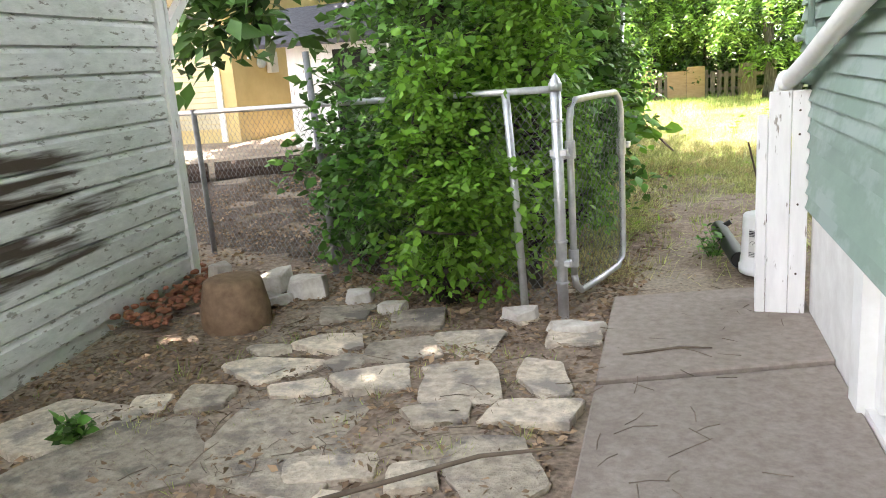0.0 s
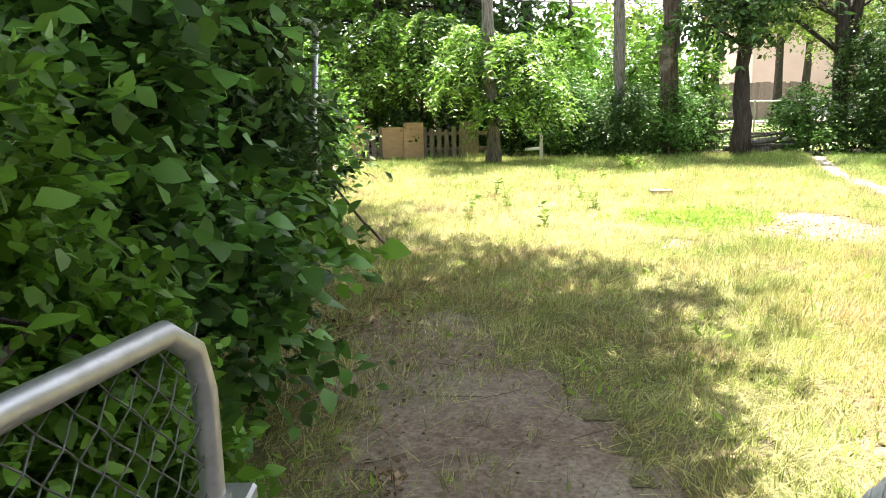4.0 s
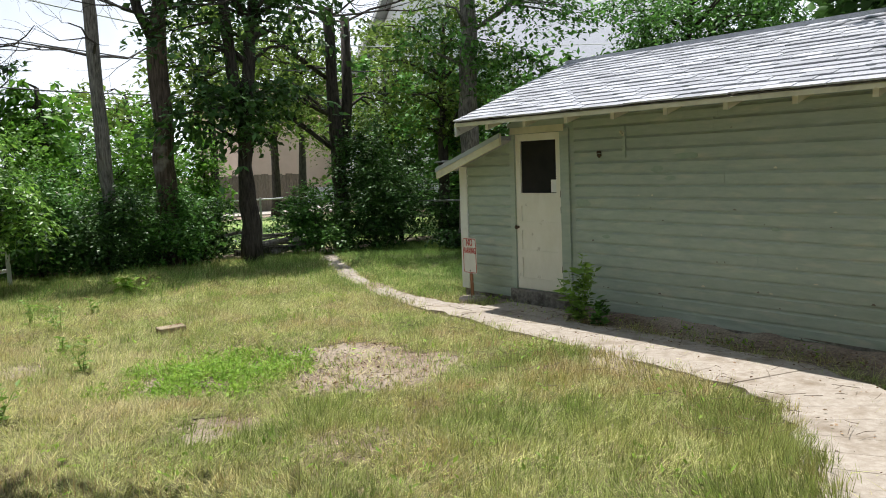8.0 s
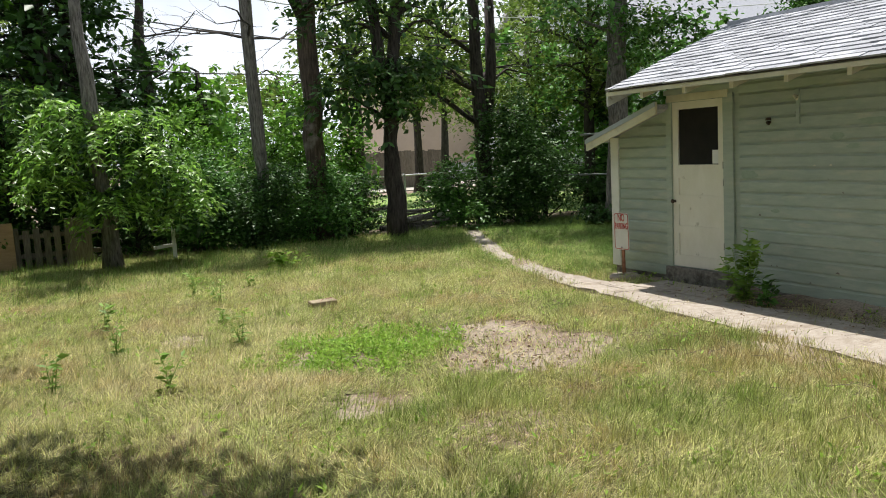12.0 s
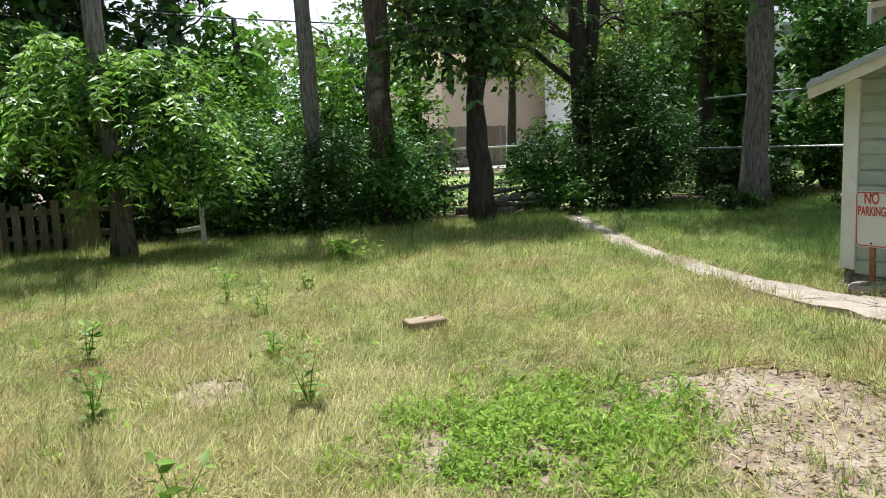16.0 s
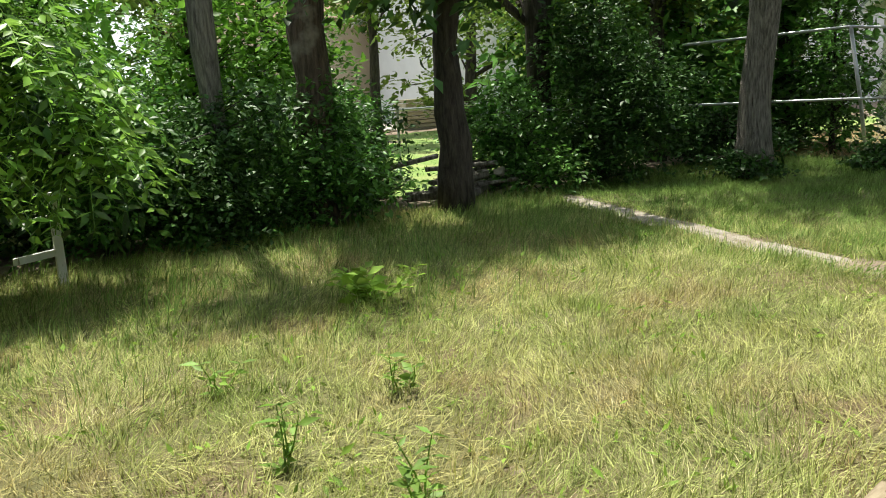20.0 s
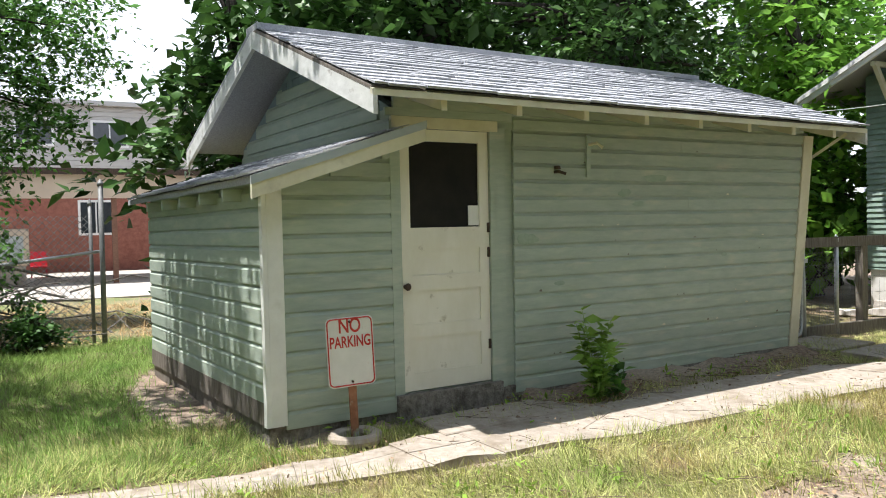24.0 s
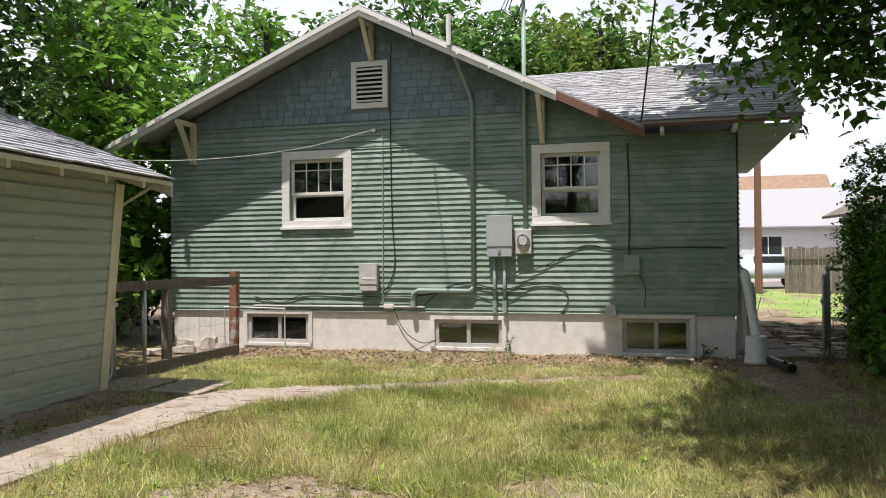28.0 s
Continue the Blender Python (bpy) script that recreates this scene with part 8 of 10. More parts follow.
for i, (x, y, h, m_) in enumerate(SHED_BELT):
    w = h * 0.30
    g_ = random.Random(300 + i)
    balls = [(g_.uniform(-0.55, 0.55) * w, g_.uniform(-0.55, 0.55) * w, h * (0.14 + 0.72 * k / 9), w * g_.uniform(0.5, 0.85), w * g_.uniform(0.5, 0.85), h * 0.11) for k in range(10)]
    grown("tree", "dense leafy tree behind the shed and house", (x, y, 0), [(0, 0, 0), (0.15, 0, h * 0.4), (0.0, 0.1, h * 0.85)], [0.34, 0.24, 0.07], balls, 9000 if y < -10 else 7000, 0.235, M_BARKDARK, m_, 300 + i, limbs=36, clump=0.36, group="trees behind the buildings")


# ---- grass, weeds and litter ----
def path_gap(x, y):
    """Distance to the edge of the yard path, and of other hard ground, for many points."""
    best = np.full(len(x), 9.0)
    for (p, q), (w0, w1) in zip(zip(line, line[1:]), zip(wid, wid[1:])):
        px, py = q[0] - p[0], q[1] - p[1]
        t_ = (((x - p[0]) * px + (y - p[1]) * py) / (px * px + py * py)).clip(0, 1)
        d = np.hypot(x - p[0] - t_ * px, y - p[1] - t_ * py) - (w0 + (w1 - w0) * t_)
        best = np.minimum(best, d)
    return best


def soft(x, y, s, seed):
    return np.sin(x * s + seed) * np.sin(y * s * 1.13 + seed * 2.1) * 0.5 + 0.5 * np.sin(x * s * 2.3 + y * s * 1.7 + seed * 0.7) * np.sin(y * s * 2.9 - x * s * 0.8)


def blades(x, y, h, w, g, bend=0.6, lie=0.8):
    """Thin bent blades; neighbours lean the same way, as matted grass does."""
    n = len(x)
    z_ = ground_height(x, y) - 0.005
    a = g.uniform(0, 2 * math.pi, n)
    side = np.column_stack([np.cos(a), np.sin(a), np.zeros(n)])
    b = 3.0 * soft(x, y, 1.3, 4.0) + 2.0 * soft(x, y, 3.1, 1.0) + g.normal(0, lie, n)
    lean_ = np.abs(g.normal(bend, 0.4, n)).clip(0, 1.45)
    lean2 = (lean_ * 1.55).clip(0, 1.75)
    d = np.column_stack([np.cos(b) * np.sin(lean_), np.sin(b) * np.sin(lean_), np.cos(lean_)])
    d2 = np.column_stack([np.cos(b) * np.sin(lean2), np.sin(b) * np.sin(lean2), np.cos(lean2)])
    p = np.column_stack([x, y, z_])
    m_ = p + d * (h * 0.55)[:, None]
    t_ = m_ + d2 * (h * 0.45)[:, None]
    t_[:, 2] = np.maximum(t_[:, 2], z_ + 0.006)
    sw_ = side * (w * 0.5)[:, None]
    v = np.stack([p - sw_, p + sw_, m_ + sw_ * 0.7, m_ - sw_ * 0.7, t_], 1).reshape(-1, 3)
    f = np.array([[0, 1, 2], [0, 2, 3], [3, 2, 4]])
    return v, (f[None] + (np.arange(n) * 5)[:, None, None]).reshape(-1, 3)


def grass_material(name, green, straw, bias, patch=None):
    m = mat(name, green, straw, 0.9, 0.8, 0.0, patch, 0.7, (0.50, 0.62), island=0.58, trans=0.36, spec=0.15)
    n = m.node_tree.nodes
    for nd in n:
        if nd.type == "VALTORGB" and nd.color_ramp.elements[1].position == 0.68:
            nd.color_ramp.elements[0].position, nd.color_ramp.elements[1].position = 0.43 + bias, 0.57 + bias
        if nd.type == "TEX_NOISE":
            nd.inputs["Detail"].default_value = 10
            nd.inputs["Roughness"].default_value = 0.75
    return m


M_GRASS = grass_material("dry_yard_grass", (0.20, 0.305, 0.055), (0.67, 0.63, 0.27), -0.01, (0.52, 0.43, 0.20))
M_GRASSG = grass_material("green_yard_grass", (0.125, 0.25, 0.05), (0.34, 0.43, 0.125), 0.05)
M_GRASSY = grass_material("yellow_green_grass", (0.19, 0.30, 0.06), (0.50, 0.50, 0.19), 0.02, (0.48, 0.38, 0.17))
M_STRAW = grass_material("straw_dead_grass", (0.62, 0.54, 0.28), (0.86, 0.80, 0.52), 0.0)
M_RUSSET = grass_material("russet_seeding_grass", (0.34, 0.22, 0.105), (0.58, 0.43, 0.23), 0.0)
M_THATCH = grass_material("matted_grass_thatch", (0.22, 0.29, 0.075), (0.64, 0.605, 0.275), -0.02, (0.44, 0.36, 0.18))


def thatch(name, label, n, region, keep, material, seed, length=0.19, width=0.0062):
    """Single flat blades lying over one another, one triangle each."""
    g = np.random.default_rng(seed)
    x, y = g.uniform(region[0], region[1], n), g.uniform(region[2], region[3], n)
    k = g.random(n) < keep(x, y)
    x, y = x[k], y[k]
    n = len(x)
    a = 3.0 * soft(x, y, 1.3, 4.0) + 2.0 * soft(x, y, 3.1, 1.0) + g.normal(0, 1.1, n)
    tilt = np.abs(g.normal(0.3, 0.3, n)).clip(0, 1.3)
    L = length * g.uniform(0.5, 1.3, n)
    p = np.column_stack([x, y, ground_height(x, y) + g.uniform(0.0, 0.02, n)])
    d = np.column_stack([np.cos(a) * np.cos(tilt), np.sin(a) * np.cos(tilt), np.sin(tilt)])
    s_ = np.column_stack([-np.sin(a), np.cos(a), g.normal(0, 0.35, n)]) * (width * 0.5 * g.uniform(0.6, 1.4, n))[:, None]
    v = np.stack([p - s_, p + s_, p + d * L[:, None]], 1).reshape(-1, 3)
    return tagged(raw(name, v, np.arange(3 * n).reshape(-1, 3), material), label, "grass", kind="stuff")


def lawn(name, label, n, region, keep, h0, h1, w, material, seed, bend=0.6):
    g = np.random.default_rng(seed)
    x = g.uniform(region[0], region[1], n)
    y = g.uniform(region[2], region[3], n)
    k = g.random(n) < keep(x, y)
    x, y = x[k], y[k]
    h = g.uniform(h0, h1, len(x)) * (0.7 + 0.5 * soft(x, y, 1.7, seed).clip(-0.4, 1)) * (0.55 + 0.45 * ((y - 7.0) / 4.0).clip(0, 1))
    v, f = blades(x, y, h, g.uniform(0.6, 1.4, len(x)) * w, g, bend)
    return tagged(raw(name, v, f, material), label, "grass", kind="stuff")


def tufts(name, label, n, per, region, keep, h0, h1, w, material, seed, spread=0.045, lean=0.38, lie=0.25):
    """Clumps of fine upright blades that fan out from one root, one triangle a blade."""
    g = np.random.default_rng(seed)
    x, y = g.uniform(region[0], region[1], n), g.uniform(region[2], region[3], n)
    k = g.random(n) < keep(x, y)
    x, y = x[k], y[k]
    n = len(x)
    tall = g.uniform(h0, h1, n) * (0.75 + 0.4 * soft(x, y, 2.1, seed).clip(-0.4, 1))
    flow = 3.0 * soft(x, y, 1.3, 4.0) + 2.0 * soft(x, y, 3.1, 1.0) + g.normal(0, 0.7, n)
    a = g.uniform(0, 2 * math.pi, (n, per))
    r = np.abs(g.normal(0, 1, (n, per))) * (spread * g.uniform(0.6, 1.5, n))[:, None]
    bx, by = x[:, None] + np.cos(a) * r, y[:, None] + np.sin(a) * r
    out = np.abs(g.normal(lean, 0.22, (n, per)))
    dx = np.cos(a) * np.sin(out) + lie * np.cos(flow)[:, None]
    dy = np.sin(a) * np.sin(out) + lie * np.sin(flow)[:, None]
    d = np.stack([dx, dy, np.cos(out)], -1).reshape(-1, 3)
    d /= np.linalg.norm(d, axis=1, keepdims=True)
    L = (tall[:, None] * g.uniform(0.45, 1.15, (n, per))).reshape(-1, 1)
    bx, by = bx.ravel(), by.ravel()
    p = np.column_stack([bx, by, ground_height(bx, by) - 0.006])
    t_ = g.uniform(0, 2 * math.pi, len(p))
    s_ = np.column_stack([np.cos(t_), np.sin(t_), np.zeros(len(p))]) * (w * 0.5 * g.uniform(0.6, 1.4, len(p)))[:, None]
    v = np.stack([p - s_, p + s_, p + d * L], 1).reshape(-1, 3)
    return tagged(raw(name, v, np.arange(len(v)).reshape(-1, 3), material), label, "grass", kind="stuff")


def inside_shed(x, y):
    dx, dy = x - SO.x, y - SO.y
    u = dx * SU.x + dy * SU.y
    v = dx * SV.x + dy * SV.y
    return (u > -0.3) & (u < LL + 0.05) & (v > -0.22) & (v < SW + 0.3)


def bare(x, y):
    """How much grass the ground carries: less on the worn patches."""
    k = np.ones(len(x))
    for cx, cy, rx, ry, lo_ in ((3.3, 7.95, 0.85, 0.72, 0.16), (3.25, 8.7, 0.8, 0.5, 0.13), (2.0, 8.75, 0.8, 0.55, 0.12), (2.2, 6.3, 0.5, 0.4, 0.55), (-0.6, 1.6, 0.75, 2.4, 0.06), (0.4, 0.5, 1.2, 0.9, 0.12), (4.6, 0.5, 5.2, 1.25, 0.14), (3.2, 2.2, 2.6, 0.7, 0.6), (-1.0, 4.0, 0.6, 1.2, 0.35), (8.5, 11.1, 1.7, 0.42, 0.06), (4.3, 2.3, 0.5, 0.4, 0.3), (1.6, 7.2, 0.35, 0.3, 0.3), (0.6, 10.3, 0.3, 0.25, 0.35), (5.1, 6.6, 0.3, 0.5, 0.3)):
        d = np.hypot((x - cx) / rx, (y - cy) / ry) + 0.25 * soft(x, y, 4.0, cx)
        k = np.minimum(k, lo_ + (1 - lo_) * ((d - 0.75) / 0.35).clip(0, 1))
    foot = (x - SO.x) * SV.x + (y - SO.y) * SV.y
    run = (x - SO.x) * SU.x + (y - SO.y) * SU.y
    k *= 1 - 0.8 * ((foot > -0.62) & (foot < 0) & (run > -0.2) & (run < 3.9))
    pg = path_gap(x, y)
    k *= (pg > 0.0) * (0.4 + 0.6 * (pg / 0.15).clip(0, 1)) + (pg <= 0.0) * 0.012
    k *= ~inside_shed(x, y)
    k *= ~((y < 0.02) & (x > -0.2))
    k *= ~((x > 7.6) & (y > 3.2) & (y < 5.0))
    k *= ((y > 0.35) | (x > -0.3)) * 1.0
    return k


def turf(name, label, x0, x1, y0, y1, cell, keep, material, rise=0.007):
    """A thin mat of dead grass just above the soil, with ragged edges."""
    xs, ys = np.arange(x0, x1, cell), np.arange(y0, y1, cell)
    X, Y = np.meshgrid(xs, ys)
    n = len(xs)
    c = np.arange(len(xs) * len(ys)).reshape(len(ys), n)
    quads = np.stack([c[:-1, :-1], c[:-1, 1:], c[1:, 1:], c[1:, :-1]], -1).reshape(-1, 4)
    mx, my = X.ravel()[quads].mean(1), Y.ravel()[quads].mean(1)
    quads = quads[keep(mx, my)]
    Z = ground_height(X, Y) + rise + 0.004 * np.sin(X * 31) * np.sin(Y * 27)
    ob = raw(name, np.column_stack([X.ravel(), Y.ravel(), Z.ravel()]), quads, material)
    return tagged(ob, label, "grass", kind="stuff")


# dead grass mat, its colour lowered to paint the shadow between blades
M_TURF = mat("shade_darkened_grass_mat", (0.105, 0.115, 0.042), (0.25, 0.22, 0.10), 45.0, 0.95, 0.8, (0.20, 0.15, 0.085), 1.1, (0.48, 0.62), bdist=0.02)
M_VERGE = mat("green_verge_mat", (0.16, 0.27, 0.06), (0.30, 0.39, 0.12), 30.0, 0.95, 0.8, (0.34, 0.36, 0.14), 0.7, (0.5, 0.65), bdist=0.02)
g_turf = np.random.default_rng(12)
turf("turf_yard", "matted dead grass under the yard grass, darkened as shade between blades", -3.4, 12.8, 0.1, 18.2, 0.09, lambda x, y: (bare(x, y) + g_turf.normal(0, 0.15, len(x)) > 0.62) & (x > -2.3 - 0.06 * y), M_TURF)
# brown mulch with the neighbour yard's tree shade put into its colour
M_MULCH = mat("mulch_darkened_for_shade", (0.045, 0.032, 0.024), (0.14, 0.095, 0.065), 28.0, 0.95, 0.9, (0.20, 0.15, 0.11), 1.6, (0.55, 0.68), bdist=0.02)
turf("mulch_neighbour", "bark mulch and dirt behind the chain link fence, darkened for shade", -8.5, -2.0, -0.2, 7.0, 0.12, lambda x, y: (y > -0.2 - 0.397 * (x + 1.4)) & (soft(x, y, 1.9, 3) > -0.5), M_MULCH, 0.006)
turf("turf_verge", "mown green grass verge beyond the hedge", 0.5, 24.0, 19.2, 32.4, 0.35, lambda x, y: x > -50, M_VERGE, 0.02)
M_LOT = mat("straw_and_weed_mat", (0.17, 0.165, 0.08), (0.31, 0.255, 0.145), 25.0, 0.95, 0.8, (0.13, 0.175, 0.055), 0.9, (0.48, 0.62), bdist=0.02)
turf("turf_lot", "weedy straw-coloured grass behind the back fence", 12.9, 21.5, 5.0, 19.2, 0.25, lambda x, y: soft(x, y, 1.2, 3) > -0.75, M_LOT, 0.02)
thatch("grass_lot", "rough grass and weeds behind the back fence", 16000, (12.8, 19.0, 9.0, 19.0), lambda x, y: 0.9 + 0 * x, M_RUSSET, 35, 0.28, 0.012)
turf("turf_front", "green grass beyond the side yard", -12.0, -1.4, -30.0, -8.0, 0.35, lambda x, y: x > -50, M_VERGE, 0.02)
in_yard = lambda x, y: bare(x, y) * (x > -2.2 - 0.06 * y)
thatch("grass_thatch", "matted yellow-green grass covering the yard", 330000, (-3.2, 7.3, 0.1, 18.0), in_yard, M_THATCH, 40, 0.14, 0.0052)
thatch("grass_thatch_corner", "soft matted green grass in the back corner", 62000, (5.4, 12.8, 10.8, 18.0), lambda x, y: bare(x, y), M_GRASSG, 39, 0.15, 0.0055)
lawn("grass_yard", "dry yellow-green yard grass gone to seed", 105000, (-3.2, 7.3, 0.1, 18.0), lambda x, y: in_yard(x, y) * (0.55 + 0.45 * soft(x, y, 1.1, 5).clip(0, 1)), 0.09, 0.23, 0.0042, M_GRASS, 41, 0.6)
ZONE_G = lambda x, y: (0.25 + 0.75 * (soft(x, y, 1.5, 2.5) > -0.05)) * (0.35 + 0.65 * np.clip(((x - 0.6) / 2.2) + np.maximum(0, (y - 12) / 3), 0, 1))
tufts("grass_tufts", "fine yellow-green grass tufts in the yard", 19000, 9, (-2.6, 7.0, 0.5, 18.0), lambda x, y: in_yard(x, y) * 0.95, 0.07, 0.16, 0.0066, M_GRASS, 52)
tufts("green_tufts", "upright green grass tufts in the yard", 12500, 12, (-2.2, 6.6, 1.4, 17.8), lambda x, y: in_yard(x, y) * ZONE_G(x, y), 0.08, 0.17, 0.0066, M_GRASSY, 53, 0.045, 0.36)
tufts("tall_green_tufts", "upright yellow-green grass beside the yard path", 4200, 10, (1.2, 5.4, 3.4, 7.4), lambda x, y: in_yard(x, y) * (0.45 + 0.55 * (soft(x, y, 1.9, 3.3) > -0.2)), 0.10, 0.2, 0.006, M_GRASSY, 57, 0.05, 0.3)
tufts("straw_tufts", "pale dry straw tufts in the yard", 7000, 9, (-2.4, 6.4, 3.0, 16.0), lambda x, y: in_yard(x, y) * (soft(x, y, 0.8, 9) + 0.5 * soft(x, y, 2.6, 3) > 0.0), 0.06, 0.16, 0.006, M_STRAW, 54, 0.055, 0.6, 0.5)
tufts("russet_tufts", "russet seeding grass tufts in the dry parts", 6000, 9, (-2.4, 6.6, 2.2, 11.5), lambda x, y: in_yard(x, y) * ((np.hypot((x + 0.3) / 1.6, (y - 5.6) / 1.6) + 0.3 * soft(x, y, 3, 1) < 1) | (np.hypot((x - 4.7) / 0.55, (y - 7.6) / 1.3) < 1) | (np.hypot((x - 4.6) / 0.7, (y - 5.0) / 1.0) < 0.8) | (np.hypot((x - 1.1) / 0.22, (y - 9.75) / 0.3) < 1) | (soft(x, y, 1.9, 6) > 0.6)), 0.08, 0.2, 0.0045, M_RUSSET, 55, 0.05, 0.35)
lawn("grass_corner", "soft green grass in the shaded back corner", 24000, (5.4, 12.8, 10.8, 18.0), lambda x, y: bare(x, y) * 1.0, 0.10, 0.22, 0.0055, M_GRASSG, 42, 0.55)
tufts("corner_tufts", "fine green grass tufts in the back corner", 6500, 9, (5.3, 12.6, 10.6, 17.6), lambda x, y: bare(x, y), 0.08, 0.19, 0.006, M_GRASSG, 56)
lawn("grass_back_edge", "long green grass along the back hedge", 26000, (-2.6, 7.0, 13.6, 18.2), lambda x, y: bare(x, y) * ((y - 13.2) / 3.5).clip(0, 1), 0.12, 0.32, 0.007, M_GRASSG, 43, 0.5)
lawn("straw_yard", "flattened pale straw among the grass", 42000, (-2.0, 6.0, 4.5, 14.5), lambda x, y: bare(x, y) * ((soft(x, y, 0.9, 9) > 0.12) | (soft(x, y, 2.3, 5) > 0.42) | (np.hypot((x - 1.1) / 0.5, (y - 9.5) / 0.5) < 1)), 0.08, 0.2, 0.0045, M_STRAW, 44, 1.15)
lawn("straw_shade", "grey-green grass stems in the shaded foreground", 22000, (-2.2, 4.5, 1.2, 7.0), lambda x, y: bare(x, y) * 0.9, 0.07, 0.18, 0.004, M_GRASSG, 45, 0.5)
lawn("grass_path_edge", "grass hanging over the edges of the yard path", 70000, (2.0, 8.0, 2.4, 17.4), lambda x, y: (np.abs(path_gap(x, y) + 0.03) < 0.05 + 0.10 * (soft(x, y, 2.2, 7) > 0.1)) * 0.9 * (soft(x, y, 3.3, 2) > -0.3) * ~inside_shed(x, y), 0.08, 0.22, 0.006, M_GRASS, 51, 0.8)

# dense fringe that hides the buried turn of the path from the yard
tufts("path_fringe", "tall yellow-green grass hiding the turn of the path", 3400, 12, (1.8, 5.0, 2.4, 5.4), lambda x, y: (path_gap(x, y) > -0.14) * (path_gap(x, y) < 0.55) * (y > 3.9 - 0.24 * (x - 2.0)) * (soft(x, y, 4.3, 2) > -0.55), 0.13, 0.25, 0.0068, M_GRASSY, 58, 0.05, 0.3)
tufts("path_side_fringe", "grass leaning over the yard side of the path", 4200, 10, (2.8, 6.4, 4.6, 16.8), lambda x, y: (path_gap(x - 0.12, y) > path_gap(x, y)) * (path_gap(x, y) > -0.09) * (path_gap(x, y) < 0.28) * (soft(x, y, 2.9, 5) > -0.25), 0.09, 0.19, 0.0062, M_GRASSY, 60, 0.05, 0.34)
tufts("gate_tufts", "green and dry grass tufts edging the dirt by the gate", 900, 12, (-1.7, 1.6, 0.6, 4.4), lambda x, y: (soft(x, y, 3.4, 6) + 0.35 * soft(x, y, 7.0, 1) > 0.22) * (0.25 + 0.75 * (np.abs(x + 0.55) > 0.5)) * ((y - 0.5) / 1.6).clip(0.25, 1), 0.06, 0.18, 0.0062, M_GRASSY, 63, 0.055, 0.45)
tufts("path_crack_tufts", "dry grass growing in the cracks of the yard path", 900, 9, (4.6, 6.6, 4.4, 12.0), lambda x, y: (path_gap(x, y) < -0.04) * (soft(x, y, 4.1, 3) + 0.4 * soft(x, y, 9.0, 1) > 0.42), 0.05, 0.13, 0.006, M_GRASS, 64, 0.05, 0.5)
tufts("shed_strip_tufts", "sparse weeds in the soil beside the shed", 420, 11, (5.9, 7.0, 4.9, 9.0), lambda x, y: (np.abs((x - SO.x) * SV.x + (y - SO.y) * SV.y + 0.42) < 0.22) * (soft(x, y, 4.7, 8) > -0.05), 0.06, 0.16, 0.006, M_GRASSY, 65, 0.05, 0.5)
tufts("flagstone_tufts", "small green and straw tufts between the flagstones", 260, 14, (-3.3, -1.15, -2.8, -0.4), lambda x, y: (soft(x, y, 5.3, 4) > 0.18) * 1.0, 0.04, 0.12, 0.005, M_GRASSY, 66, 0.05, 0.55)
tufts("golden_straw", "pale golden flattened straw in the sunny grass", 5200, 10, (-1.9, 2.3, 7.2, 11.2), lambda x, y: in_yard(x, y) * (1.5 - np.hypot((x - 0.25) / 1.6, (y - 9.1) / 1.5) + 0.5 * soft(x, y, 2.7, 4)).clip(0, 1), 0.08, 0.19, 0.0058, M_STRAW, 59, 0.06, 0.75, 0.55)

def low_weeds(name, label, n, region, keep, size, material, seed):
    """A low carpet of small upturned leaves."""
    g = np.random.default_rng(seed)
    x, y = g.uniform(region[0], region[1], n), g.uniform(region[2], region[3], n)
    k = g.random(n) < keep(x, y)
    x, y = x[k], y[k]
    p = np.column_stack([x, y, ground_height(x, y) + g.uniform(0.0, 0.10, len(x)) * g.random(len(x))])
    v, f = leaves(p, size, -0.45, 0.30, g=g, plain=True)
    return tagged(raw(name, v, f, material), label, "weeds", kind="stuff")


M_WEEDTALL = mat("tall_weed_leaf", (0.16, 0.30, 0.05), (0.30, 0.455, 0.09), 3.0, 0.5, 0.0, island=0.35, trans=0.45, spec=0.35)
M_WEED = mat("bright_low_weed", (0.20, 0.37, 0.05), (0.38, 0.52, 0.09), 6.0, 0.6, 0.0, island=0.35, trans=0.45, spec=0.25)
low_weeds("weed_patch", "bright green low leafy weeds by the worn patch", 34000, (0.9, 3.3, 7.6, 9.9), lambda x, y: (1.9 - 1.5 * np.hypot((x - 2.1) / 0.75, (y - 8.8) / 0.66) + 0.9 * soft(x, y, 6, 2)).clip(0, 1) * (soft(x, y, 5.2, 1) > -0.6), 0.042, M_WEED, 46)
low_weeds("weed_shed_foot", "small weeds along the shed foot", 5200, (5.6, 7.4, 4.9, 10.4), lambda x, y: ((x - SO.x) * SU.y * -1 + (y - SO.y) * 0 > -9) * (np.abs((x - SO.x) * SV.x + (y - SO.y) * SV.y + 0.2) < 0.17) * (soft(x, y, 3.0, 4) > -0.1), 0.055, M_WEED, 36)
tufts("weed_bare_patch", "small upright green sprouts in the bare dirt patch", 150, 14, (2.4, 4.4, 7.1, 9.1), lambda x, y: (soft(x, y, 6.0, 3) > 0.1) * 1.0, 0.06, 0.16, 0.008, M_WEED, 37, 0.05, 0.4)
low_weeds("weed_scatter", "small green weeds scattered through the dry grass", 30000, (-2.0, 7.0, 2.0, 16.5), lambda x, y: bare(x, y) * (soft(x, y, 2.6, 8) + 0.3 * soft(x, y, 6.1, 2) > 0.22), 0.05, M_WEED, 38)
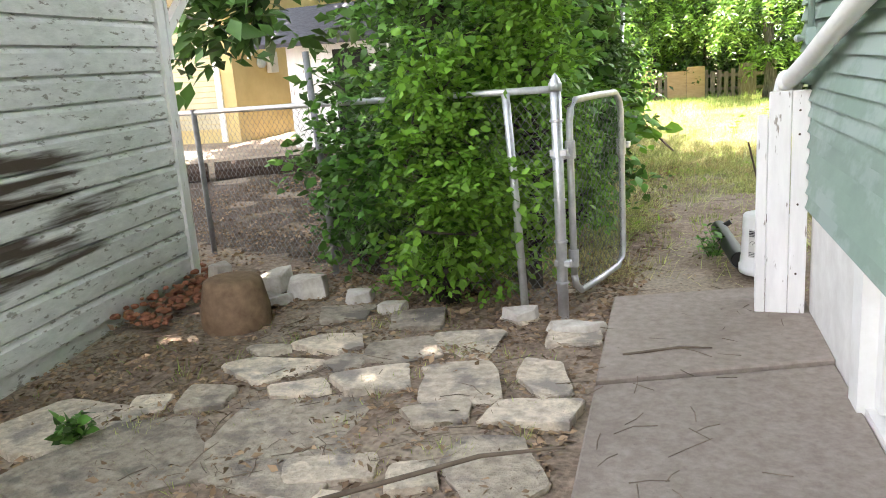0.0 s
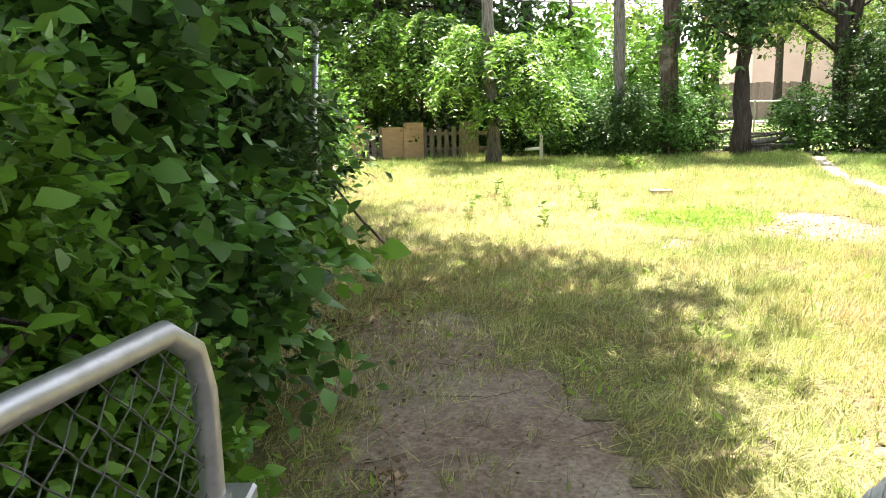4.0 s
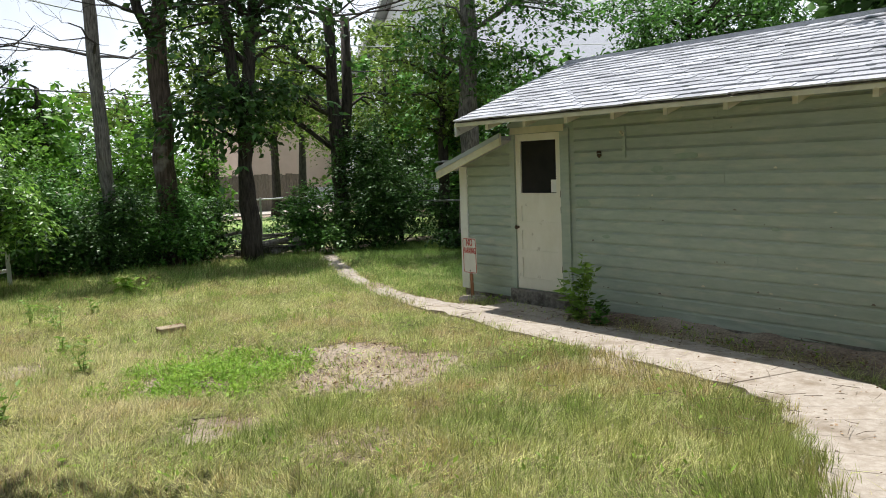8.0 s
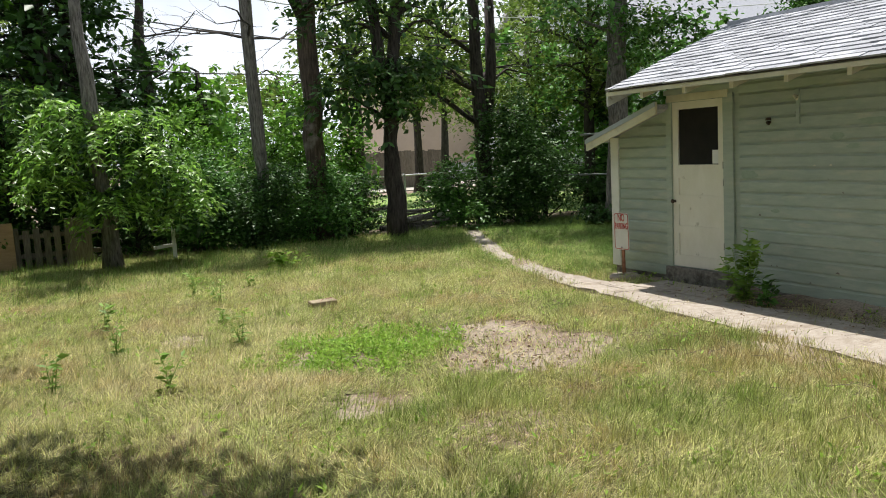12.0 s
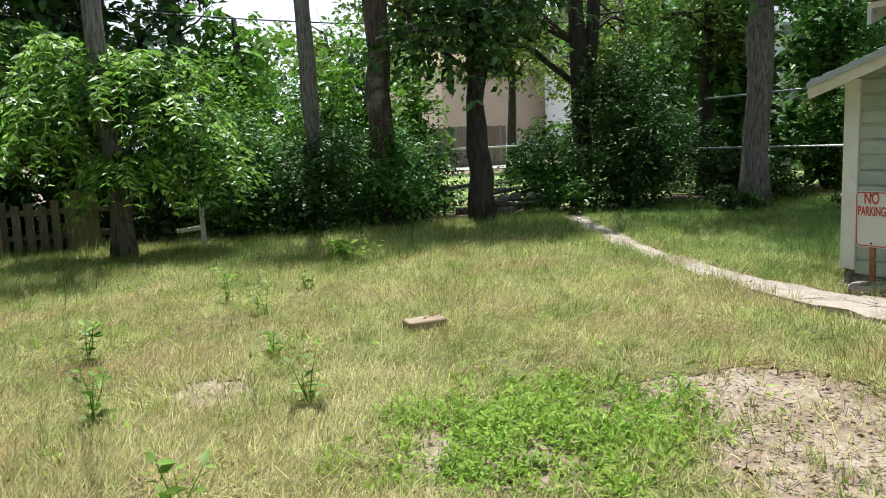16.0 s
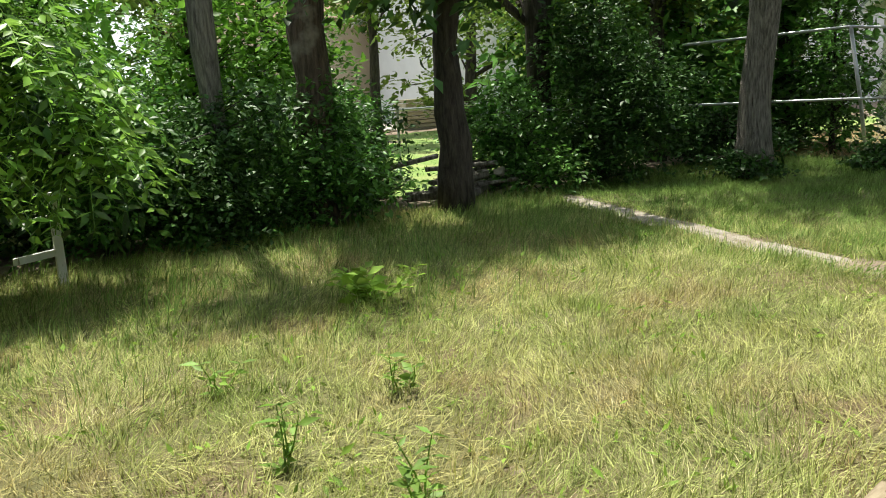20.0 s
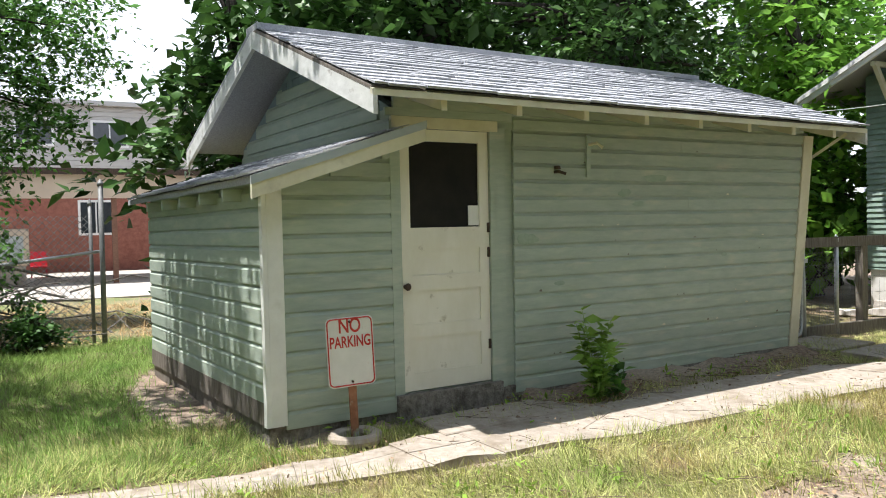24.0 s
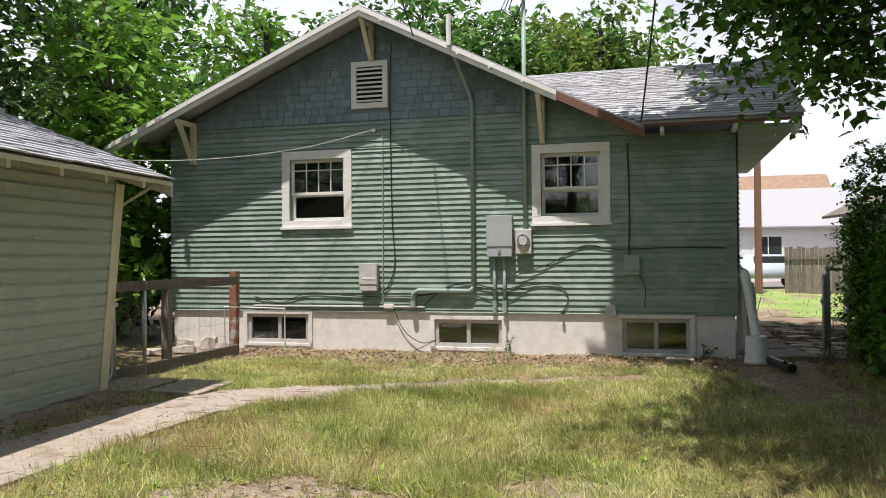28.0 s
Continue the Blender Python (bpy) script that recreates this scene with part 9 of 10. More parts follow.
lawn("grass_front", "sunlit grass beyond the side yard", 7000, (-9, 0.6, -24, -5.5), lambda x, y: (x < -1.2 + 0.0 * y) * ((y < -8) | (x < -2.5)) * 0.9, 0.1, 0.3, 0.016, M_GRASSG, 47, 0.5)
lawn("grass_house_foot", "sparse dry weeds along the house and shed foot", 16000, (0.2, 7.6, 0.05, 10.6), lambda x, y: ((y < 0.5) | ((x > SO.x - 0.62 - 0.087 * (y - SO.y)) & (y > 4.6) & (path_gap(x, y) > 0.02))) * 0.9 * ~inside_shed(x, y), 0.04, 0.14, 0.007, M_GRASS, 48, 0.7)
lawn("grass_side_yard", "thin weeds between the flagstones", 5200, (-4.0, -1.05, -4.5, 1.2), lambda x, y: (soft(x, y, 3.1, 6) > 0.3) * 0.7, 0.03, 0.12, 0.004, M_GRASSG, 49, 0.7)
lawn("grass_alley", "mown green verge beyond the hedge", 9000, (2, 22, 19.5, 31), lambda x, y: 0.9 + 0 * x, 0.05, 0.14, 0.02, M_GRASSG, 50, 0.5)


def litter(name, label, n, region, keep, size, material, seed, rise=0.012):
    g = np.random.default_rng(seed)
    x, y = g.uniform(region[0], region[1], n), g.uniform(region[2], region[3], n)
    k = g.random(n) < keep(x, y)
    x, y = x[k], y[k]
    p = np.column_stack([x, y, ground_height(x, y) + rise + g.random(len(x)) * 0.015])
    flat = g.normal(size=(len(x), 3)) * np.array([1, 1, 0.12])
    v, f = leaves(p, size, 0.0, 0.5, g=g, out=flat * 4, plain=True)
    return tagged(raw(name, v, f, material), label, "litter", kind="stuff")


litter("leaf_litter", "brown dead leaves and bark scraps on the soil", 24000, (-7, -1.0, -0.5, 6), lambda x, y: 0.35 + 0.6 * (soft(x, y, 1.4, 3) > 0), 0.038, M_LITTER, 61)
litter("bark_mulch", "dark brown bark scraps and dead leaves between the stones", 20000, (-4.4, -1.05, -5.0, 0.4), lambda x, y: 0.45 + 0.55 * (soft(x, y, 2.2, 3) > 0), 0.036, M_LITTER, 65, 0.0)
litter("path_litter", "dry leaf scraps and dirt on the yard path", 3000, (2.6, 6.8, 2.6, 13.0), lambda x, y: (path_gap(x, y) < 0.05) * (0.3 + 0.7 * (soft(x, y, 3.0, 2) > 0)), 0.022, M_LITTER, 66, 0.055)
litter("yard_litter", "scattered brown leaves on the dirt by the gate", 2400, (-1.9, 1.2, -0.2, 4.5), lambda x, y: 0.6 + 0 * x, 0.022, M_LITTER, 62)
litter("house_foot_litter", "straw-coloured leaf litter along the foundation", 5200, (0.2, 7.6, 0.08, 1.5), lambda x, y: 0.9 + 0 * x, 0.04, M_LITTER, 64)
litter("shed_litter", "dry leaves along the foot of the house and shed", 2600, (0.0, 8.0, 0.05, 1.6), lambda x, y: 0.7 + 0 * x, 0.05, M_LITTER, 63)


def twigs(name, label, n, region, seed, z_=0.03, length=0.2):
    g = np.random.default_rng(seed)
    x, y = g.uniform(region[0], region[1], n), g.uniform(region[2], region[3], n)
    a = g.uniform(0, 6.28, n)
    L = length * g.uniform(0.25, 1.1, n)
    p0 = np.column_stack([x, y, np.full(n, z_) if z_ > 0.02 else ground_height(x, y) + z_])
    b_ = a + g.normal(0, 0.25, n)
    p1 = p0 + np.column_stack([np.cos(a) * L * 0.5, np.sin(a) * L * 0.5, g.uniform(0, 0.01, n)])
    p2 = p1 + np.column_stack([np.cos(b_) * L * 0.5, np.sin(b_) * L * 0.5, g.uniform(-0.005, 0.01, n)])
    v, f = bars(np.concatenate([p0, p1]), np.concatenate([p1, p2]), 0.0014 if n > 1000 else 0.0022, 4)
    return tagged(raw(name, v, f, M_TWIG), label, "twigs", kind="stuff")


twigs("twigs_slab", "small dry twigs scattered on the concrete walkway", 70, (-1.05, -0.15, -4.0, -0.1), 71)
twigs("needle_litter", "fine dry stalks over the soil", 2200, (-4.2, -1.1, -4.5, 0.3), 75, 0.006, 0.13)
twigs("twigs_patio", "small dry twigs among the flagstones", 300, (-4.0, -1.1, -4.5, 0.2), 72, 0.012, 0.24)
twigs("twigs_path", "small twigs on the concrete yard path", 160, (4.0, 6.3, 3.2, 10.4), 73, 0.03)
litter("bare_patch_litter", "dry stalks and leaf scraps on the bare dirt patch", 1900, (2.3, 4.6, 7.2, 9.6), lambda x, y: 1 - bare(x, y), 0.03, M_LITTER, 67)
twigs("twigs_bare_patch", "dry twigs and stalks on the bare dirt patch", 200, (2.3, 4.6, 7.2, 9.6), 76, 0.012, 0.16)
twigs("twigs_gate", "small twigs on the bare dirt by the gate", 90, (-1.6, 1.0, 0.2, 4.0), 74, 0.004, 0.3)
solid("fallen_stick", tube([(-0.95, -1.05, 0.035), (-0.7, -0.93, 0.045), (-0.55, -0.9, 0.04)], [0.008, 0.007, 0.004], 6), M_TWIG, "bent dry stick on the walkway slab", "stick", "fallen sticks")
solid("fallen_stick", tube([(-1.75, -2.6, 0.05), (-1.3, -2.2, 0.06), (-1.02, -2.05, 0.05)], [0.010, 0.009, 0.005], 6), M_TWIG, "grey dry stick across the flagstones", "stick", "fallen sticks")


litter("shed_foot_litter", "dry leaf scraps and stalks along the shed foot", 1700, (5.9, 7.2, 4.8, 9.2), lambda x, y: (np.abs((x - SO.x) * SV.x + (y - SO.y) * SV.y + 0.3) < 0.28) * 0.9, 0.03, M_LITTER, 68, 0.045)
twigs("twigs_shed_foot", "dry twigs along the shed foot", 70, (6.1, 6.7, 5.0, 8.8), 77, 0.03, 0.22)

def weed(label, x, y, h, n, size, material, seed, spread=0.16, wide=0.45, name="weed"):
    """Upright stems with leaves in pairs."""
    g = np.random.default_rng(seed)
    w = thing(name, label, "weed", "yard weeds", at=(x, y, 0))
    pts, out = [], []
    for i in range(n):
        a = g.uniform(0, 6.28)
        L = h * g.uniform(0.6, 1.05)
        top = Vector((math.cos(a) * spread * g.uniform(0.2, 1), math.sin(a) * spread * g.uniform(0.2, 1), L))
        b0 = Vector((g.normal() * 0.02, g.normal() * 0.02, -0.03))
        mid = b0.lerp(top, 0.5) + Vector((g.normal() * 0.015, g.normal() * 0.015, 0))
        part("stem", tube([b0, mid, top], [0.005, 0.004, 0.002], 5), material, w)
        k = max(5, int(L / 0.035))
        for j in range(k):
            f_ = 0.12 + 0.88 * j / (k - 1)
            p = b0.lerp(top, f_)
            for s_ in (0, math.pi):
                aa = j * 1.4 + s_ + g.normal() * 0.3
                pts.append(p[:])
                out.append((math.cos(aa) * 3.0, math.sin(aa) * 3.0, 0.6))
    v, f = leaves(np.array(pts), size, 0.1, wide, g=g, out=np.array(out))
    raw("foliage", v, f, material, w)
    return w


weed("leafy green weed clump against the shed wall", 6.12, 8.2, 0.72, 10, 0.095, M_WEEDTALL, 81, 0.27)
weed("low leafy weed beside the walled footing", 6.2, 7.95, 0.25, 6, 0.09, M_LEAF, 82, 0.18, 0.6)
weed("broad-leaved burdock-like weed in the grass", 2.7, 14.7, 0.26, 11, 0.11, M_WEED, 83, 0.36, 0.5)
for i, (x, y, h) in enumerate([(0.28, 8.43, 0.40), (-0.6, 9.02, 0.3), (1.1, 9.75, 0.34), (-0.14, 11.35, 0.34), (0.98, 12.82, 0.32), (-0.05, 10.05, 0.3), (-1.9, 13.4, 0.3), (1.12, 10.96, 0.2), (1.25, 12.22, 0.3), (1.85, 13.2, 0.26), (3.3, 1.2, 0.25), (1.15, 13.85, 0.2)]):
    weed("single green thistle-like weed in the dry grass", x, y, h * 0.9, 3, 0.078, M_WEEDTALL, 90 + i, 0.13, 0.34)
weed("small green clover weed between flagstones", -3.1, -2.35, 0.1, 9, 0.05, M_LEAF, 120, 0.12, 0.8)
weed("small green weed by the gate path", -0.62, 1.15, 0.16, 8, 0.05, M_LEAF, 121, 0.15, 0.5)
weed("seedling weed at the foundation", 3.25, 0.15, 0.28, 4, 0.05, M_LEAF, 122, 0.08, 0.5)
weed("seedling weed at the foundation", 0.35, 0.2, 0.18, 6, 0.06, M_LEAFDARK, 123, 0.15, 0.5)


# ---- beyond the yard ----
def plain_house(name, label, x0, y0, x1, y1, h, roof_h, wall_m, roof_m, ridge="x", eave=0.4, lap=0.0, category="house"):
    hs_ = thing(name, label, category)
    t = 0.15
    for b in ((x0, y0, x1, y0 + t), (x0, y1 - t, x1, y1), (x0, y0 + t, x0 + t, y1 - t), (x1 - t, y0 + t, x1, y1 - t)):
        part("wall", box(b[0], b[1], -0.1, b[2], b[3], h), wall_m, hs_)
    if lap:
        z_ = 0.2
        while z_ < h:
            for a0, b0, a1, b1 in ((x0 - 0.02, y0 - 0.02, x1 + 0.02, y0 - 0.001), (x0 - 0.02, y1 + 0.001, x1 + 0.02, y1 + 0.02), (x0 - 0.02, y0 - 0.001, x0 - 0.001, y1 + 0.001), (x1 + 0.001, y0 - 0.001, x1 + 0.02, y1 + 0.001)):
                part("clapboard", box(a0, b0, z_, a1, b1, z_ + lap * 0.86), wall_m, hs_)
            z_ += lap
    if ridge == "x":
        m_ = (y0 + y1) / 2
        for ya, s_ in ((y0 - eave, -1), (y1 + eave, 1)):
            part("roof_slope", slope((x0 - eave, ya, h - 0.1), (x1 + eave, ya, h - 0.1), (x1 + eave, m_, h + roof_h), (x0 - eave, m_, h + roof_h), 0.08), roof_m, hs_)
        for x in (x0, x1 - t):
            b = bmesh.new()
            lo = [b.verts.new((x, yy, zz)) for yy, zz in ((y0, h), (y1, h), (m_, h + roof_h - 0.1))]
            hi = [b.verts.new((x + t, yy, zz)) for yy, zz in ((y0, h), (y1, h), (m_, h + roof_h - 0.1))]
            b.faces.new(lo), b.faces.new(hi[::-1])
            for i in range(3):
                b.faces.new((lo[i], hi[i], hi[(i + 1) % 3], lo[(i + 1) % 3]))
            bmesh.ops.recalc_face_normals(b, faces=b.faces)
            part("gable", b, wall_m, hs_)
            if lap:
                zz = h - 0.12
                while zz < h + roof_h - 0.3:
                    w_ = (h + roof_h - 0.1 - zz - lap) / (roof_h - 0.1) * (y1 - y0) / 2
                    if w_ > 0.1:
                        part("clapboard", box(x - 0.02, m_ - w_, zz, x - 0.001, m_ + w_, zz + lap * 0.86), wall_m, hs_)
                    zz += lap
            for ya, yb in ((y0 - eave, m_), (y1 + eave, m_)):
                xx = x - eave if x == x0 else x + t + eave - 0.04
                b = hexa([(xx, ya, h - 0.26), (xx + 0.04, ya, h - 0.26), (xx + 0.04, yb, h + roof_h - 0.16), (xx, yb, h + roof_h - 0.16), (xx, ya, h - 0.101), (xx + 0.04, ya, h - 0.101), (xx + 0.04, yb, h + roof_h - 0.001), (xx, yb, h + roof_h - 0.001)])
                bmesh.ops.recalc_face_normals(b, faces=b.faces)
                part("barge_board", b, M_WHITE, hs_)
    else:
        m_ = (x0 + x1) / 2
        for xa in (x0 - eave, x1 + eave):
            part("roof_slope", slope((xa, y0 - eave, h - 0.1), (xa, y1 + eave, h - 0.1), (m_, y1 + eave, h + roof_h), (m_, y0 - eave, h + roof_h), 0.08), roof_m, hs_)
        for y in (y0, y1 - t):
            b = bmesh.new()
            lo = [b.verts.new((xx, y, zz)) for xx, zz in ((x0, h), (x1, h), (m_, h + roof_h - 0.1))]
            hi = [b.verts.new((xx, y + t, zz)) for xx, zz in ((x0, h), (x1, h), (m_, h + roof_h - 0.1))]
            b.faces.new(lo), b.faces.new(hi[::-1])
            for i in range(3):
                b.faces.new((lo[i], hi[i], hi[(i + 1) % 3], lo[(i + 1) % 3]))
            bmesh.ops.recalc_face_normals(b, faces=b.faces)
            part("gable", b, wall_m, hs_)
    return hs_


def far_window(parent, axis, at, a0, z0, a1, z1, out):
    """A framed window on a far wall; axis: the wall's normal."""
    def bx(p0, q0, d0, p1, q1, d1):
        if axis == "x":
            return box(min(at + d0 * out, at + d1 * out), p0, q0, max(at + d0 * out, at + d1 * out), p1, q1)
        return box(p0, min(at + d0 * out, at + d1 * out), q0, p1, max(at + d0 * out, at + d1 * out), q1)
    w = part("window", bx(a0 - 0.1, z0 - 0.1, 0.002, a1 + 0.1, z1 + 0.1, 0.05), M_WHITE, parent)
    part("pane", bx(a0, z0, 0.051, (a0 + a1) / 2 - 0.03, z1, 0.056), M_NIGHT, w)
    part("pane", bx((a0 + a1) / 2 + 0.03, z0, 0.051, a1, z1, 0.056), M_NIGHT, w)


M_NIGHT = mat("dark_reflecting_pane", (0.02, 0.025, 0.03), (0.05, 0.06, 0.065), 1.0, 0.08, 0.0, spec=0.6)
M_YELLOW = mat("yellow_stucco", (0.46, 0.36, 0.165), (0.54, 0.43, 0.21), 2.0, 0.8, 0.2)
M_PALEYEL = mat("pale_yellow_siding", (0.43, 0.39, 0.27), (0.51, 0.47, 0.34), 2.0, 0.8, 0.1)
M_BEIGE = mat("beige_stucco", (0.50, 0.41, 0.32), (0.58, 0.48, 0.38), 1.0, 0.9, 0.1)
M_TANSIDE = mat("tan_grey_siding", (0.47, 0.455, 0.425), (0.55, 0.535, 0.50), 1.0, 0.75, 0.05)
M_LIGHTSIDE = mat("pale_grey_siding", (0.66, 0.68, 0.70), (0.74, 0.76, 0.78), 1.0, 0.7, 0.05)
M_SAGEFAR = mat("pale_sage_siding", (0.46, 0.495, 0.40), (0.54, 0.57, 0.47), 1.4, 0.7, 0.1, spread=0.05)
M_BRICK = mat("red_brick_wall", (0.22, 0.085, 0.06), (0.33, 0.14, 0.10), 6.0, 0.9, 0.3, spread=0.15)
M_TANROOF = mat("tan_brown_roof", (0.24, 0.16, 0.11), (0.33, 0.23, 0.165), 3.0, 0.95, 0.2)
M_REDPL = mat("red_plastic", (0.55, 0.03, 0.05), (0.62, 0.05, 0.07), 3.0, 0.4, 0)
M_ASPHALT = mat("pale_asphalt", (0.16, 0.155, 0.15), (0.24, 0.235, 0.225), 4.0, 0.95, 0.3)

# neighbour's yellow house and white shed past the fence
yh = plain_house("neighbour_house", "yellow stucco neighbour house with pale siding", -19.0, 11.1, -11.4, 19, 3.4, 1.6, M_YELLOW, M_ROOF_J, "x", 0.4)
z_ = 0.3
while z_ < 3.3:
    part("clapboard", box(-19.0, 11.06, z_, -11.9, 11.098, z_ + 0.11), M_PALEYEL, yh)
    z_ += 0.125
part("corner_board", box(-11.9, 11.05, 0, -11.75, 11.098, 3.4), M_WHITE, yh)
part("meter", tube([(-11.38, 12.2, 1.75), (-11.28, 12.2, 1.75)], 0.12, 16), M_GREYBOX, yh)
part("meter_box", box(-11.39, 12.5, 1.5, -11.26, 12.85, 2.0, bevel=0.01), M_BEIGEBOX, yh)
M_SLATE = mat("dark_slate_shingle", (0.045, 0.045, 0.055), (0.10, 0.10, 0.118), 9.0, 0.85, 0.5, stretch=(1, 4, 4))
ns = plain_house("neighbour_shed", "small white shed with a dark slate roof", -9.05, 9.6, -7.1, 11.4, 2.05, 0.65, M_PEEL, M_SLATE, "x", 0.55, category="shed")
# flat near-black panel on the wall, painted as the shade of an open door
part("doorway_shade_panel", box(-8.0, 9.57, 0.0, -7.25, 9.598, 1.85), M_DARK, ns)
re_ = thing("retaining_edge", "dark timber retaining edge in the neighbour yard", "retaining edge")
for i in range(3):
    a, b = Vector((-9.5 + i * 1.6, 4.3 + i * 1.0, 0)), Vector((-8.0 + i * 1.6, 5.25 + i * 1.0, 0))
    part("timber", tube([a + Vector((0, 0, 0.1)), b + Vector((0, 0, 0.1))], 0.15, 6), M_IRON, re_)

# back lane buildings
bh = plain_house("lane_house", "beige stucco house across the back lane", 14.5, 41, 27, 50, 4.6, 2.2, M_BEIGE, M_TANROOF, "x", 0.5)
part("plinth_band", box(14.4, 40.95, 0, 27.1, 40.998, 0.9), M_LIGHTSIDE, bh, "white painted plinth")
wfz = thing("lane_fence", "weathered grey plank fence along the back lane", "fence")
for i in range(30):
    part("plank", box(10.5 + i * 0.17, 36.5, 0, 10.5 + i * 0.17 + 0.16, 36.53, 1.7 + random.uniform(-0.04, 0.04)), M_GREYWOOD, wfz)
stk = thing("wood_stack", "yellow stacked timber by the lane house", "timber stack")
for i in range(7):
    part("plank", box(16.5, 33.6 - 0.02 * i, 0.05 + i * 0.15, 20.5, 34.2, 0.17 + i * 0.15), M_PALEYEL, stk)
tagged(link("road_lane", prism([(9, 34.4), (26, 32.6), (30, 38), (11, 40)], -0.05, 0.03), M_RUBBLE), "pale gravel back lane in sunlight", "road", kind="structure")
lf = thing("lane_chain_fence", "thin chain link fence on the far verge", "fence")
part("top_rail", tube([(4, 20.6, 1.15), (10, 20.9, 1.15), (14, 20.4, 1.2)], 0.02, 8), M_GALV, lf)
for x in (4, 7.2, 10.4, 13.6):
    part("post", tube([(x, 20.75, -0.1), (x, 20.75, 1.2)], 0.024, 8), M_GALV, lf)
hall = plain_house("hall", "large building with a broad grey roof beyond the trees", 19.5, 25, 37, 40, 4.4, 7.0, M_LIGHTSIDE, M_ROOF_J, "x", 0.6, category="building")
log_pile = thing("log_pile", "dark pile of logs and brush at the path end", "log pile")
g_ = random.Random(3)
for i in range(26):
    x, y, z_ = 6.5 + g_.uniform(-0.7, 0.9), 18.3 + g_.uniform(-0.3, 0.35), 0.05 + 0.3 * g_.random() * g_.random() * 1.6
    a = g_.uniform(-0.5, 0.5)
    L = g_.uniform(0.4, 1.0)
    part("log", tube([(x - L / 2, y - a * L / 2, z_), (x + L / 2, y + a * L / 2, z_ + g_.uniform(-0.05, 0.12))], g_.uniform(0.025, 0.07), 7), M_BARK, log_pile)
part("pale_stone", lump(0.12, 77, 0.6, at=(7.0, 18.1, 0.32)), M_RUBBLE, log_pile)

# lots beside the back fence
gs = plain_house("green_shed", "pale sage clapboard shed beyond the back fence", 20.6, 15.1, 25, 19.05, 2.85, 1.6, M_SAGEFAR, M_ROOF_J, "x", 0.5, lap=0.2, category="shed")
part("frieze_board", box(20.545, 15.12, 2.62, 20.575, 19.03, 3.0), M_SAGEFAR, gs)
part("door_panel", box(20.55, 15.9, 0.1, 20.578, 17.6, 0.95), M_CONC, gs)
plain_house("white_building", "tall white sided building with a brown roof edge", 36, 20.5, 48, 36, 7.3, 0.6, M_LIGHTSIDE, M_TANROOF, "y", 0.3, category="building")
ap_ = thing("apartment_block", "two-storey block with grey siding over red brick", "building")
part("wall", box(38, -6, 3.9, 50, 14.4, 7.0), M_TANSIDE, ap_, "pale grey siding")
part("brick_wall", box(37.9, -6, -0.1, 50, 15.8, 3.9), M_BRICK, ap_, "red brick")
part("roof", box(37.7, -6.3, 7.0, 50.3, 14.7, 7.2), M_TANSIDE, ap_)
z_ = 4.05
while z_ < 6.95:
    part("clapboard", box(37.97, -6, z_, 37.998, 14.4, z_ + 0.18), M_TANSIDE, ap_)
    z_ += 0.21
for y in (8.3, 11.2, 4.5, 1.5):
    far_window(ap_, "x", 38, y, 5.35, y + 1.3, 6.3, -1)
for y in (9.0, 5.0):
    far_window(ap_, "x", 37.9, y, 1.6, y + 1.2, 2.9, -1)
cp = thing("carport", "long pale carport roof on posts", "carport")
part("beam", box(27, 4, 2.6, 27.3, 16.4, 3.3), M_BEIGE, cp)
part("roof", box(26.8, 4, 3.3, 33, 16.6, 3.48), M_IRON, cp)
for y in (5, 9.8, 13.55, 16.0):
    part("post", box(27.05, y, 0, 27.2, y + 0.15, 2.6), M_BROWNWOOD, cp)
pole = thing("utility_pole", "brown wooden utility pole", "pole", "utility poles")
part("shaft", tube([(26, 14.3, 0), (26, 14.3, 9)], [0.16, 0.11], 12), M_BROWNWOOD, pole)
ac = thing("air_conditioner", "beige boxed unit on the lot", "air conditioner")
part("base", box(27.28, 12.3, 0.0, 28.0, 13.2, 0.64), M_CONC, ac, "grey concrete base")
part("case", box(27.22, 12.2, 0.64, 28.1, 13.3, 1.72, bevel=0.03), M_BEIGE, ac)
part("grille", box(27.19, 12.35, 0.8, 27.218, 13.15, 1.5), M_GREYBOX, ac)
chair = thing("lawn_chair", "red plastic lawn chair by the brick wall", "chair", at=(33, 11.9, 0))
part("seat", box(-0.28, -0.28, 0.38, 0.28, 0.28, 0.43, bevel=0.02), M_REDPL, chair)
part("backrest", hexa([(0.24, -0.28, 0.43), (0.29, -0.28, 0.43), (0.29, 0.28, 0.43), (0.24, 0.28, 0.43), (0.36, -0.26, 0.95), (0.41, -0.26, 0.95), (0.41, 0.26, 0.95), (0.36, 0.26, 0.95)]), M_REDPL, chair)
for dx in (-0.25, 0.21):
    for dy in (-0.26, 0.22):
        part("leg", box(dx, dy, 0, dx + 0.04, dy + 0.04, 0.38), M_REDPL, chair)
tagged(link("road_lot", prism([(21, 3), (36, 3), (36, 14.6), (26, 15.0), (21, 13)], -0.05, 0.02), M_RUBBLE), "sunlit pale concrete parking lot", "road", kind="structure")
br = thing("brush_pile", "dead grey branches heaped against the back fence", "brush pile")
